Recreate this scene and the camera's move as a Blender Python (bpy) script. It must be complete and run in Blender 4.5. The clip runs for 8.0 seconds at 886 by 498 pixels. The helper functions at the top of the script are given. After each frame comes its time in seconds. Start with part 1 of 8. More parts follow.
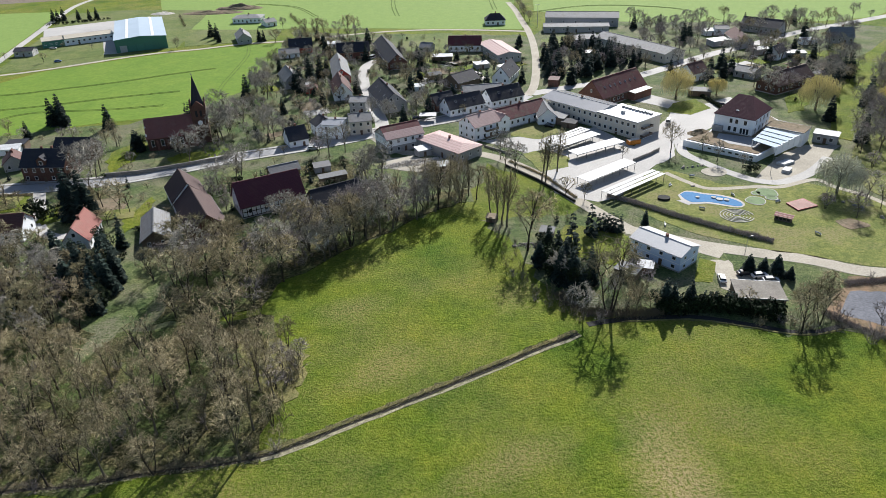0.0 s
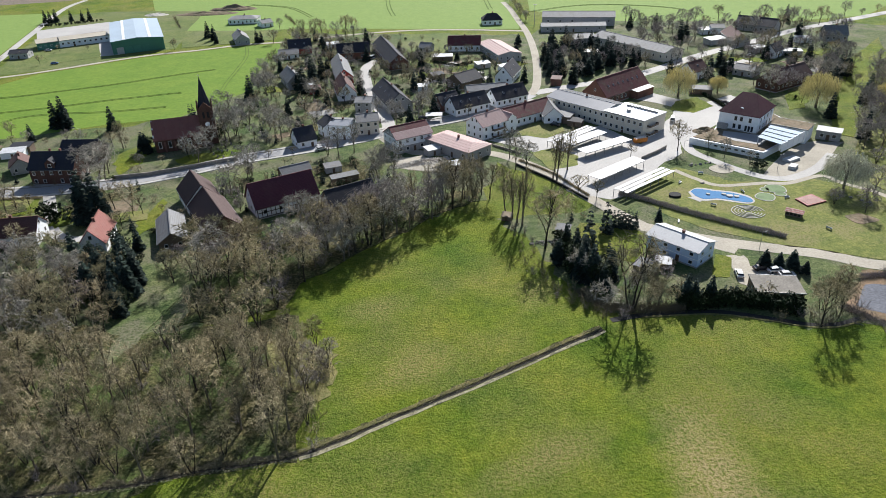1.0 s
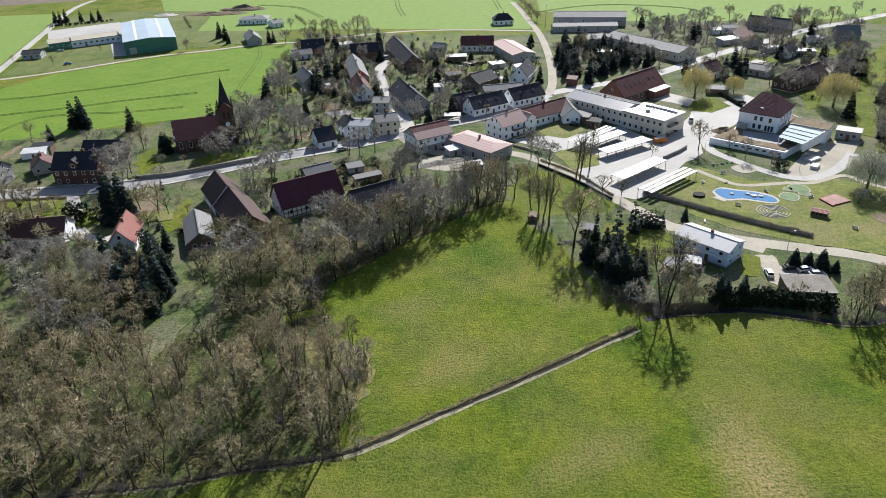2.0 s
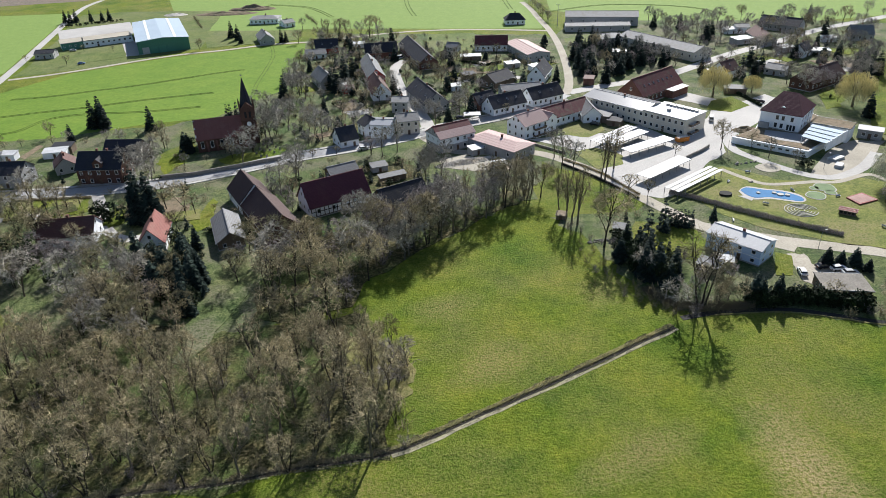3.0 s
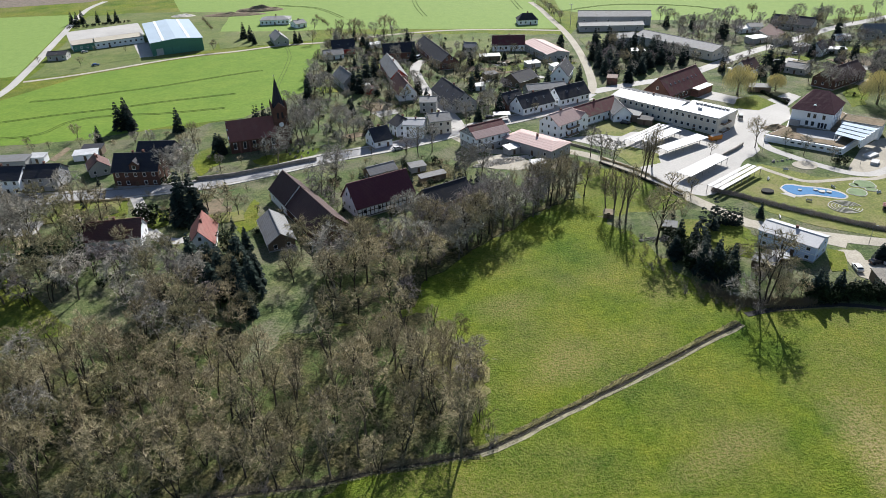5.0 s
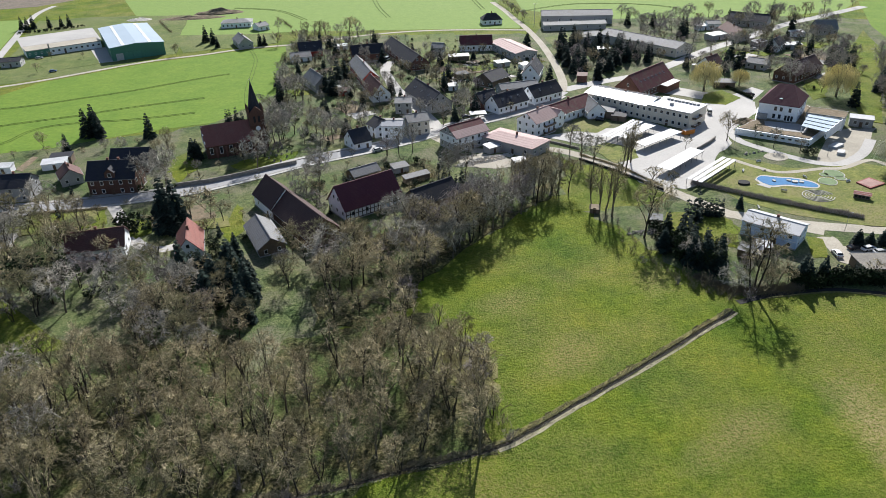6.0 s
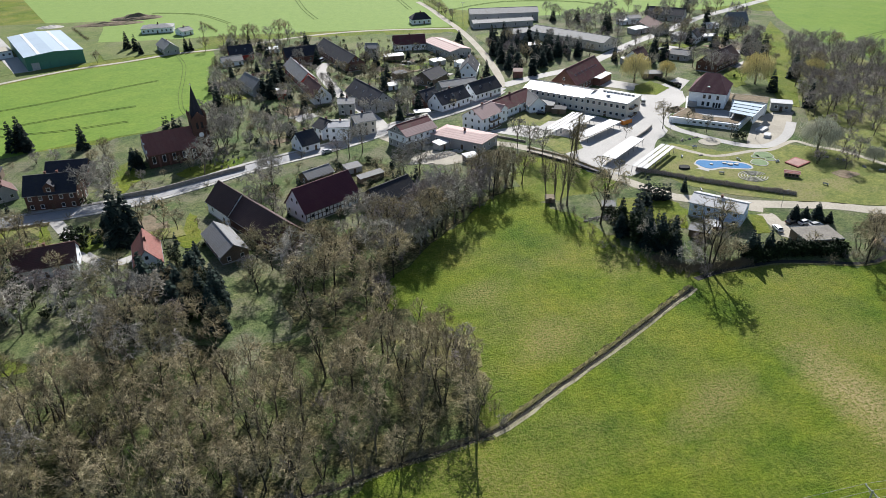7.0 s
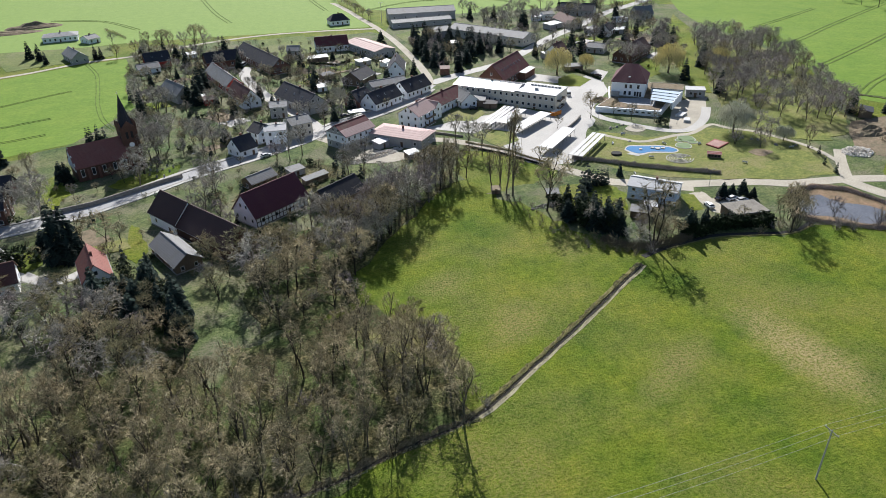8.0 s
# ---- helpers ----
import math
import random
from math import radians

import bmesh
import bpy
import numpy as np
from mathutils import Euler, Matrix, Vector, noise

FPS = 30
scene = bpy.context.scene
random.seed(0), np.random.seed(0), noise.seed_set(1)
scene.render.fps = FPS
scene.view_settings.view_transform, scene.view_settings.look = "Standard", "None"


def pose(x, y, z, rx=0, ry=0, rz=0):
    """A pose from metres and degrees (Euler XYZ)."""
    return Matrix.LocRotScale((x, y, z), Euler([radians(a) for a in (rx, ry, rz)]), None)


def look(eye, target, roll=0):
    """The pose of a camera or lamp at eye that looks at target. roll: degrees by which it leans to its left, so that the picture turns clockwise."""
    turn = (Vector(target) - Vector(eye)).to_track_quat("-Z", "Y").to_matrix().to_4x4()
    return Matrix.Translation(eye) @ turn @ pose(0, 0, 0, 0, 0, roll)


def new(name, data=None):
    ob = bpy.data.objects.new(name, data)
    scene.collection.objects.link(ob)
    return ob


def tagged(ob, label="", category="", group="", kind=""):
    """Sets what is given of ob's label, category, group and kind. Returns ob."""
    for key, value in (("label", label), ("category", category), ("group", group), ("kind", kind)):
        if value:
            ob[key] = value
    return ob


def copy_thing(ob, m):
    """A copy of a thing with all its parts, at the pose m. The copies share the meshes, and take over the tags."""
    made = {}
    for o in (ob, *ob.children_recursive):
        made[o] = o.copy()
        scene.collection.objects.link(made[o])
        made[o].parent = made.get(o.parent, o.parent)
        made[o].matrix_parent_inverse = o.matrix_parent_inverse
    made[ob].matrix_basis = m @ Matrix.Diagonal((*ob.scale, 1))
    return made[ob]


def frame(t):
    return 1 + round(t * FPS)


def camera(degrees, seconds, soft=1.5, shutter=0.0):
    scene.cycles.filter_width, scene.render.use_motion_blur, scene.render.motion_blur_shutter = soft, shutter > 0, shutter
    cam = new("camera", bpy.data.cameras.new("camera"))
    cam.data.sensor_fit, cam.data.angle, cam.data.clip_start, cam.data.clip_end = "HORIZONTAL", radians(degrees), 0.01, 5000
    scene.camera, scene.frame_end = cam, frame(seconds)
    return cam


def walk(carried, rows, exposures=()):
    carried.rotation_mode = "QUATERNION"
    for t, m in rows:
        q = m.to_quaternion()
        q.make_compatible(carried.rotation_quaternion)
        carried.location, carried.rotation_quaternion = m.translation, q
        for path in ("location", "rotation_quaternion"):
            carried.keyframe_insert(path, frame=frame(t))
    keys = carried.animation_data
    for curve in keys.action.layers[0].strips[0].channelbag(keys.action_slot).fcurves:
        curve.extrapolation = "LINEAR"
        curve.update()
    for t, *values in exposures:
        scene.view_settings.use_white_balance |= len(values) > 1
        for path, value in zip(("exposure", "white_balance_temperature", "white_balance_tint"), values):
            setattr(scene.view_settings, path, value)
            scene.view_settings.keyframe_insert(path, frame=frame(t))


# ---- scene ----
cam = camera(66.0, 8.0, soft=0.75)
PATH = [
    (0, (-0.171, 0.45, 97.145), (-0.212, 2.199, 96.176), -2.0),
    (0.5, (-4.826, -0.298, 97.392), (-4.842, 1.451, 96.422), -2.0),
    (1, (-9.428, -0.883, 97.781), (-9.43, 0.865, 96.811), -2.0),
    (1.5, (-13.603, -1.225, 98.152), (-13.604, 0.524, 97.181), -2.0),
    (3, (-27.493, -1.356, 98.4), (-27.489, 0.393, 97.429), -2.0),
    (3.5, (-32.131, -1.269, 98.429), (-32.126, 0.481, 97.46), -2.0),
    (4, (-36.789, -1.051, 98.445), (-36.783, 0.699, 97.476), -2.0),
    (4.5, (-41.681, -0.972, 98.557), (-41.668, 0.778, 97.588), -1.9),
    (4.7, (-43.658, -0.923, 98.572), (-43.638, 0.826, 97.602), -1.9),
    (5.8, (-54.822, -0.689, 98.699), (-54.69, 1.055, 97.729), -1.9),
    (6, (-57.062, -0.744, 98.71), (-56.899, 0.997, 97.739), -1.8),
    (6.5, (-62.874, -1.114, 98.822), (-62.612, 0.613, 97.849), -1.7),
    (7, (-69.003, -1.509, 98.864), (-68.628, 0.196, 97.889), -1.7),
    (7.5, (-75.202, -1.799, 98.969), (-74.714, -0.123, 97.992), -1.6),
    (8, (-81.379, -1.981, 99.205), (-80.773, -0.346, 98.225), -1.6),
]
walk(cam, [(t, look(eye, target, roll)) for t, eye, target, roll in PATH])

# ---- world and light ----
SUN_AZ, SUN_EL = 16.5, 35.0
world = bpy.data.worlds.new("world")
scene.world = world
world.use_nodes = True
wn = world.node_tree
sky = wn.nodes.new("ShaderNodeTexSky")
sky.sky_type, sky.sun_disc = "NISHITA", False
sky.ozone_density = 2.5
sky.sun_elevation, sky.sun_rotation = radians(SUN_EL), radians(SUN_AZ)
wn.nodes["Background"].inputs["Strength"].default_value = 0.07
wn.links.new(sky.outputs["Color"], wn.nodes["Background"].inputs["Color"])
sun = new("sun", bpy.data.lights.new("sun", "SUN"))
sun.data.energy, sun.data.angle, sun.data.color = 5.0, radians(0.53), (1.0, 0.975, 0.94)
_a, _e = radians(SUN_AZ), radians(SUN_EL)
sun.matrix_basis = look((math.sin(_a) * math.cos(_e) * 500, math.cos(_a) * math.cos(_e) * 500, math.sin(_e) * 500), (0, 0, 0))
scene.view_settings.exposure = 0.68


# ---- materials ----
def nodes_of(name):
    m = bpy.data.materials.new(name)
    m.use_nodes = True
    nt = m.node_tree
    return m, nt, nt.nodes["Principled BSDF"]


def noise_node(nt, co, scale, detail=4.0, rough=0.6, stretch=None):
    n = nt.nodes.new("ShaderNodeTexNoise")
    n.inputs["Scale"].default_value, n.inputs["Detail"].default_value, n.inputs["Roughness"].default_value = scale, detail, rough
    if stretch:
        mp = nt.nodes.new("ShaderNodeMapping")
        mp.inputs["Scale"].default_value = stretch
        nt.links.new(co, mp.inputs["Vector"])
        co = mp.outputs["Vector"]
    nt.links.new(co, n.inputs["Vector"])
    return n.outputs["Fac"]


def ramp(nt, fac, stops):
    r = nt.nodes.new("ShaderNodeValToRGB")
    el = r.color_ramp.elements
    while len(el) < len(stops):
        el.new(0.5)
    for e, (p, c) in zip(el, stops):
        e.position, e.color = p, (*c, 1)
    nt.links.new(fac, r.inputs["Fac"])
    return r.outputs["Color"]


def mix(nt, fac, a, b, kind="MIX"):
    n = nt.nodes.new("ShaderNodeMix")
    n.data_type, n.blend_type = "RGBA", kind
    if isinstance(fac, (int, float)):
        n.inputs[0].default_value = fac
    else:
        nt.links.new(fac, n.inputs[0])
    for sock, v in ((n.inputs[6], a), (n.inputs[7], b)):
        if isinstance(v, tuple):
            sock.default_value = (*v, 1)
        else:
            nt.links.new(v, sock)
    return n.outputs[2]


def bump(nt, bsdf, height, strength, dist):
    b = nt.nodes.new("ShaderNodeBump")
    b.inputs["Strength"].default_value, b.inputs["Distance"].default_value = strength, dist
    nt.links.new(height, b.inputs["Height"])
    nt.links.new(b.outputs["Normal"], bsdf.inputs["Normal"])


def surface(name, col, rough=0.85, fine=6.0, coarse=0.25, vary=0.25, metal=0.0, relief=0.02, per_object=0.15, spec=0.3, island=0.0):
    """A weathered surface: fine grain, large stains, slight change from object to object."""
    m, nt, b = nodes_of(name)
    co = nt.nodes.new("ShaderNodeTexCoord").outputs["Object"]
    f, c = noise_node(nt, co, fine), noise_node(nt, co, coarse, 3.0)
    lo = tuple(v * (1 - vary) for v in col)
    hi = tuple(min(1.0, v * (1 + vary)) for v in col)
    a = ramp(nt, f, [(0.3, lo), (0.7, hi)])
    d = ramp(nt, c, [(0.3, (1 - vary,) * 3), (0.65, (1.0, 1.0, 1.0))])
    out = mix(nt, 1.0, a, d, "MULTIPLY")
    if island:
        geo = nt.nodes.new("ShaderNodeNewGeometry")
        out = mix(nt, 1.0, out, ramp(nt, geo.outputs["Random Per Island"], [(0.0, (1 - island,) * 3), (1.0, (1 + island * 0.7,) * 3)]), "MULTIPLY")
    if per_object:
        info = nt.nodes.new("ShaderNodeObjectInfo")
        o = ramp(nt, info.outputs["Random"], [(0.0, (1 - per_object,) * 3), (1.0, (1.0, 1.0, 1.0))])
        out = mix(nt, 1.0, out, o, "MULTIPLY")
    nt.links.new(out, b.inputs["Base Color"])
    b.inputs["Roughness"].default_value, b.inputs["Metallic"].default_value = rough, metal
    b.inputs["Specular IOR Level"].default_value = spec
    if relief:
        bump(nt, b, f, 0.5, relief)
    return m


def tiled(name, col, rows=0.34, rough=0.75, vary=0.22, spec=0.25, moss=(0.12, 0.12, 0.08)):
    """Roof covering: courses across the slope, patches of lichen."""
    m, nt, b = nodes_of(name)
    tc = nt.nodes.new("ShaderNodeTexCoord")
    co = tc.outputs["Object"]
    w = nt.nodes.new("ShaderNodeTexWave")
    w.wave_type, w.bands_direction, w.wave_profile = "BANDS", "Z", "SAW"
    w.inputs["Scale"].default_value = 1.0 / rows / 6.28 * 2
    w.inputs["Distortion"].default_value = 0.6
    nt.links.new(co, w.inputs["Vector"])
    f, c = noise_node(nt, co, 3.5), noise_node(nt, co, 0.35, 5.0)
    a = ramp(nt, f, [(0.3, tuple(v * (1 - vary) for v in col)), (0.7, tuple(v * (1 + vary) for v in col))])
    d = ramp(nt, c, [(0.5, (0.0,) * 3), (0.75, (0.6,) * 3)])
    out = mix(nt, d, a, moss)
    l = ramp(nt, w.outputs["Fac"], [(0.0, (0.7,) * 3), (0.35, (1.0,) * 3)])
    out = mix(nt, 1.0, out, l, "MULTIPLY")
    info = nt.nodes.new("ShaderNodeObjectInfo")
    o = ramp(nt, info.outputs["Random"], [(0.0, (0.78,) * 3), (1.0, (1.0,) * 3)])
    out = mix(nt, 1.0, out, o, "MULTIPLY")
    nt.links.new(out, b.inputs["Base Color"])
    b.inputs["Roughness"].default_value, b.inputs["Specular IOR Level"].default_value = rough, spec
    bump(nt, b, w.outputs["Fac"], 0.5, 0.04)
    return m


def ground_mat(name, dark, mid, light, dry, patch=0.03, dry_at=(0.58, 0.72), fine=1.6, relief=0.12, streak=None, bare_spots=(), tight=0.25, mottle=1.0, broad=0.0):
    """Grass or earth seen from the air: tufts, mottling and wide dry patches."""
    m, nt, b = nodes_of(name)
    co = nt.nodes.new("ShaderNodeTexCoord").outputs["Object"]
    f1, f2, f3 = noise_node(nt, co, fine, 6.0, 0.7, streak), noise_node(nt, co, 0.16, 5.0, 0.6), noise_node(nt, co, patch, 4.0, 0.55)
    a = ramp(nt, f1, [(0.5 - tight, dark), (0.5, mid), (0.5 + tight * 1.1, light)])
    e = ramp(nt, f2, [(0.3, tuple(1 - v * mottle for v in (0.28, 0.22, 0.25))), (0.7, tuple(1 + v * mottle for v in (0.2, 0.1, 0.1)))])
    out = mix(nt, 1.0, a, e, "MULTIPLY")
    g = ramp(nt, noise_node(nt, co, 0.55, 4.0, 0.65), [(0.36, tuple(1 - v * mottle for v in (0.24, 0.20, 0.24))), (0.64, tuple(1 + v * mottle for v in (0.2, 0.16, 0.16)))])
    out = mix(nt, 1.0, out, g, "MULTIPLY")
    if broad:
        w = ramp(nt, noise_node(nt, co, 0.05, 5.0, 0.6), [(0.34, tuple(1 - v * broad for v in (0.34, 0.2, 0.3))), (0.5, (1.0,) * 3), (0.66, tuple(1 + v * broad for v in (0.26, 0.1, 0.2)))])
        out = mix(nt, 1.0, out, w, "MULTIPLY")
    d = ramp(nt, f3, [(dry_at[0], (0.0,) * 3), (dry_at[1], (0.7,) * 3)])
    grit = ramp(nt, f1, [(0.40, (0.1,) * 3), (0.56, (1.0,) * 3)])
    out = mix(nt, mix(nt, 1.0, d, grit, "MULTIPLY"), out, dry)
    for cx, cy, rx, ry, turn, tint in bare_spots:
        mp = nt.nodes.new("ShaderNodeMapping")
        mp.vector_type = "TEXTURE"
        mp.inputs["Location"].default_value, mp.inputs["Rotation"].default_value, mp.inputs["Scale"].default_value = (cx, cy, 0), (0, 0, radians(turn)), (rx, ry, 1)
        nt.links.new(co, mp.inputs["Vector"])
        ln = nt.nodes.new("ShaderNodeVectorMath")
        ln.operation = "LENGTH"
        nt.links.new(mp.outputs["Vector"], ln.inputs[0])
        ad = nt.nodes.new("ShaderNodeMath")
        ad.operation = "ADD"
        nt.links.new(ln.outputs["Value"], ad.inputs[0])
        nt.links.new(noise_node(nt, co, 0.3, 8.0, 0.75), ad.inputs[1])
        hf = nt.nodes.new("ShaderNodeMath")
        hf.operation, hf.inputs[1].default_value = "MULTIPLY", 0.5
        nt.links.new(ad.outputs[0], hf.inputs[0])
        spot = ramp(nt, hf.outputs[0], [(0.25, (0.95,) * 3), (0.5, (0.5,) * 3), (0.7, (0.0,) * 3)])
        out = mix(nt, mix(nt, 1.0, spot, grit, "MULTIPLY"), out, tint)
    nt.links.new(out, b.inputs["Base Color"])
    b.inputs["Roughness"].default_value, b.inputs["Specular IOR Level"].default_value = 0.9, 0.1
    bump(nt, b, f1, 0.9, relief)
    return m


M_MEADOW = ground_mat("meadow_grass", (0.056, 0.094, 0.007), (0.114, 0.163, 0.014), (0.174, 0.204, 0.030), (0.21, 0.177, 0.070), patch=0.03, dry_at=(0.42, 0.70), fine=1.5, relief=0.62, tight=0.22, mottle=0.85, broad=1.2,
    bare_spots=((38.5, 86, 11, 26, 3, (0.34, 0.265, 0.135)), (-27, 145, 14, 9, 30, (0.225, 0.20, 0.07)), (-18, 121, 16, 9, 40, (0.235, 0.20, 0.075)), (14, 150, 12, 8, 60, (0.215, 0.195, 0.07)), (8, 92, 22, 6, 28, (0.215, 0.19, 0.07))))
M_DRY = ground_mat("dry_grass", (0.12, 0.13, 0.04), (0.19, 0.18, 0.075), (0.26, 0.23, 0.12), (0.15, 0.18, 0.05), relief=0.3)
M_FIELD = ground_mat("young_crop", (0.112, 0.188, 0.024), (0.130, 0.214, 0.030), (0.152, 0.240, 0.040), (0.170, 0.235, 0.055), patch=0.012, relief=0.1, streak=(0.25, 1.6, 1), mottle=0.5, broad=0.35)
M_FIELD2 = ground_mat("young_crop_light", (0.158, 0.240, 0.058), (0.178, 0.264, 0.068), (0.198, 0.284, 0.080), (0.22, 0.275, 0.10), patch=0.008, relief=0.1, streak=(0.2, 1.2, 1), mottle=0.4)
M_GARDEN = ground_mat("garden_ground", (0.040, 0.062, 0.024), (0.096, 0.132, 0.050), (0.185, 0.215, 0.105), (0.19, 0.165, 0.125), patch=0.07, dry_at=(0.46, 0.6), tight=0.18, relief=0.35, mottle=1.3, broad=1.1)
# Dark and light stops also carry the wood's deep shade and sunlit patches.
M_LITTER = ground_mat("leaf_litter_with_shade", (0.020, 0.024, 0.010), (0.075, 0.076, 0.032), (0.21, 0.19, 0.11), (0.060, 0.108, 0.024), patch=0.09, dry_at=(0.46, 0.6), relief=0.5, tight=0.14, mottle=1.6)
M_PADDOCK = ground_mat("paddock_grass", (0.080, 0.112, 0.034), (0.122, 0.160, 0.050), (0.165, 0.20, 0.075), (0.19, 0.18, 0.10), patch=0.03, dry_at=(0.46, 0.66), tight=0.2, relief=0.25, mottle=0.9, broad=0.6)
M_LAWN = ground_mat("park_lawn", (0.10, 0.125, 0.033), (0.155, 0.182, 0.05), (0.22, 0.235, 0.08), (0.235, 0.195, 0.105), patch=0.07, dry_at=(0.48, 0.64), tight=0.16, relief=0.2)
M_SOIL = ground_mat("bare_soil", (0.11, 0.085, 0.055), (0.19, 0.155, 0.11), (0.27, 0.23, 0.17), (0.15, 0.15, 0.08), patch=0.1)
M_PLOUGH = ground_mat("ploughed_soil", (0.13, 0.11, 0.09), (0.18, 0.155, 0.13), (0.22, 0.195, 0.165), (0.2, 0.2, 0.13), streak=(0.3, 2, 1))
M_REED = ground_mat("dry_reed_bed", (0.12, 0.085, 0.05), (0.20, 0.145, 0.095), (0.29, 0.225, 0.16), (0.17, 0.15, 0.08), patch=0.1)
M_ROAD = surface("worn_asphalt", (0.32, 0.32, 0.325), 0.8, 5.0, 0.08, 0.14, relief=0.008, per_object=0.05, spec=0.35)
M_CONCRETE = surface("pale_concrete_paving", (0.425, 0.41, 0.39), 0.85, 1.8, 0.05, 0.17, relief=0.006, per_object=0.04)
M_TRACK = surface("sandy_track", (0.40, 0.365, 0.30), 0.95, 2.0, 0.1, 0.2, relief=0.03, per_object=0.05)
M_DRYREED = surface("dry_grey_reed", (0.30, 0.265, 0.18), 0.95, 2.0, 0.2, 0.5, relief=0.05, per_object=0.05)
M_MOWN = surface("dry_mown_grass", (0.42, 0.385, 0.26), 0.95, 2.0, 0.1, 0.3, relief=0.05, per_object=0.05)
M_KERB = surface("kerb_stone", (0.42, 0.41, 0.39), 0.85)
M_WHITE = surface("white_render", (0.87, 0.89, 0.92), 0.9, 4.0, 0.2, 0.06, per_object=0.06)
M_BLUEW = surface("pale_blue_cladding", (0.56, 0.67, 0.84), 0.6, 4.0, 0.2, 0.06)
M_CREAM = surface("cream_render", (0.74, 0.68, 0.58), 0.9, 4.0, 0.2, 0.1)
M_GREYW = surface("grey_render", (0.425, 0.42, 0.42), 0.9, 4.0, 0.2, 0.18)
M_BRICK = surface("red_brick", (0.20, 0.10, 0.078), 0.9, 5.0, 0.3, 0.28)
M_BRICKD = surface("dark_clinker_brick", (0.125, 0.066, 0.05), 0.9, 5.0, 0.3, 0.28)
M_REDW = surface("falun_red_boards", (0.36, 0.05, 0.04), 0.8, 5.0, 0.3, 0.15)
M_BROWNW = surface("weathered_boards", (0.20, 0.15, 0.11), 0.9, 5.0, 0.3, 0.25)
M_TIMBER = surface("dark_oak_timber", (0.035, 0.026, 0.02), 0.85)
M_GREENCLAD = surface("green_sheet_cladding", (0.07, 0.22, 0.17), 0.5, 2.0, 0.1, 0.1)
M_ROOFRED = tiled("red_roof_tiles", (0.13, 0.038, 0.042))
M_ROOFMAROON = tiled("maroon_roof_tiles", (0.10, 0.030, 0.042), moss=(0.12, 0.05, 0.05))
M_ROOFORANGE = tiled("muted_red_tiles", (0.27, 0.105, 0.088), moss=(0.26, 0.16, 0.13))
M_ROOFPINK = tiled("faded_red_tiles", (0.47, 0.33, 0.31), moss=(0.48, 0.38, 0.35))
M_ROOFBROWN = tiled("brown_roof_tiles", (0.115, 0.055, 0.05), moss=(0.10, 0.07, 0.055))
M_ROOFDARK = tiled("anthracite_roof_tiles", (0.034, 0.037, 0.050), spec=0.2, moss=(0.06, 0.06, 0.05))
M_ROOFCHURCH = tiled("weathered_church_tiles", (0.21, 0.088, 0.076), moss=(0.22, 0.13, 0.11))
M_ROOFUMBER = tiled("umber_roof_tiles", (0.070, 0.040, 0.038), moss=(0.10, 0.058, 0.048))
M_ROOFGREY = tiled("fibre_cement_roof", (0.205, 0.208, 0.215), moss=(0.15, 0.14, 0.1))
M_SHEET = surface("bright_sheet_metal", (0.43, 0.435, 0.45), 0.62, 3.0, 0.08, 0.14, metal=0.05, relief=0.0, per_object=0.05)
M_BITUMEN = surface("pale_bitumen_felt", (0.31, 0.32, 0.335), 0.15, 2.5, 0.1, 0.12, relief=0.0, spec=0.8)
M_SHEETBLUE = surface("blue_grey_roof_sheet", (0.38, 0.47, 0.56), 0.75, 3.0, 0.05, 0.1, metal=0.0, relief=0.0)
M_WOODSTRIP = surface("roof_light_strip", (0.78, 0.8, 0.8), 0.5)
M_BROWNROOF = surface("weathered_roofing_felt", (0.26, 0.24, 0.21), 0.9, 3.0, 0.3, 0.3)
M_STEEL = surface("galvanised_steel", (0.32, 0.33, 0.34), 0.5, metal=0.6)
M_FRAME = surface("white_window_frame", (0.8, 0.8, 0.8), 0.5, per_object=0.04)
M_DOOR = surface("brown_door", (0.12, 0.075, 0.05), 0.6)
M_CHIM = surface("chimney_brick", (0.20, 0.10, 0.075), 0.9)
M_BARK = surface("grey_bark", (0.185, 0.155, 0.115), 0.95, 9.0, 0.6, 0.3, relief=0.02, per_object=0.3)
M_BARKD = surface("dark_bark", (0.052, 0.043, 0.033), 0.95, 9.0, 0.6, 0.3, relief=0.02, per_object=0.3)
M_TWIG = surface("winter_twigs", (0.50, 0.425, 0.26), 0.9, 3.0, 0.25, 0.3, relief=0.0, per_object=0.4, island=0.6)
M_TWIGR = surface("reddish_twigs", (0.42, 0.365, 0.345), 0.9, 3.0, 0.25, 0.25, relief=0.0, per_object=0.3, island=0.5)
M_TWIGG = surface("grey_twigs", (0.49, 0.455, 0.385), 0.9, 3.0, 0.25, 0.2, relief=0.0, per_object=0.35, island=0.55)
M_TWIGO = surface("budding_twigs", (0.38, 0.34, 0.19), 0.9, 3.0, 0.25, 0.25, relief=0.0, per_object=0.3, island=0.55)
M_WILLOW = surface("willow_strands", (0.80, 0.70, 0.33), 0.85, 3.0, 0.25, 0.2, relief=0.0, per_object=0.15, island=0.3)
M_BLOSSOM = surface("pale_catkins", (0.56, 0.56, 0.44), 0.9, 3.0, 0.25, 0.2, relief=0.0, per_object=0.1, island=0.4)
M_NEEDLE = surface("dark_needles", (0.034, 0.056, 0.045), 0.9, 3.0, 0.4, 0.35, relief=0.0, per_object=0.35, spec=0.15, island=0.6)
M_IVY = surface("evergreen_leaves", (0.026, 0.044, 0.017), 0.8, 3.0, 0.4, 0.35, relief=0.0, per_object=0.3, spec=0.15, island=0.6)
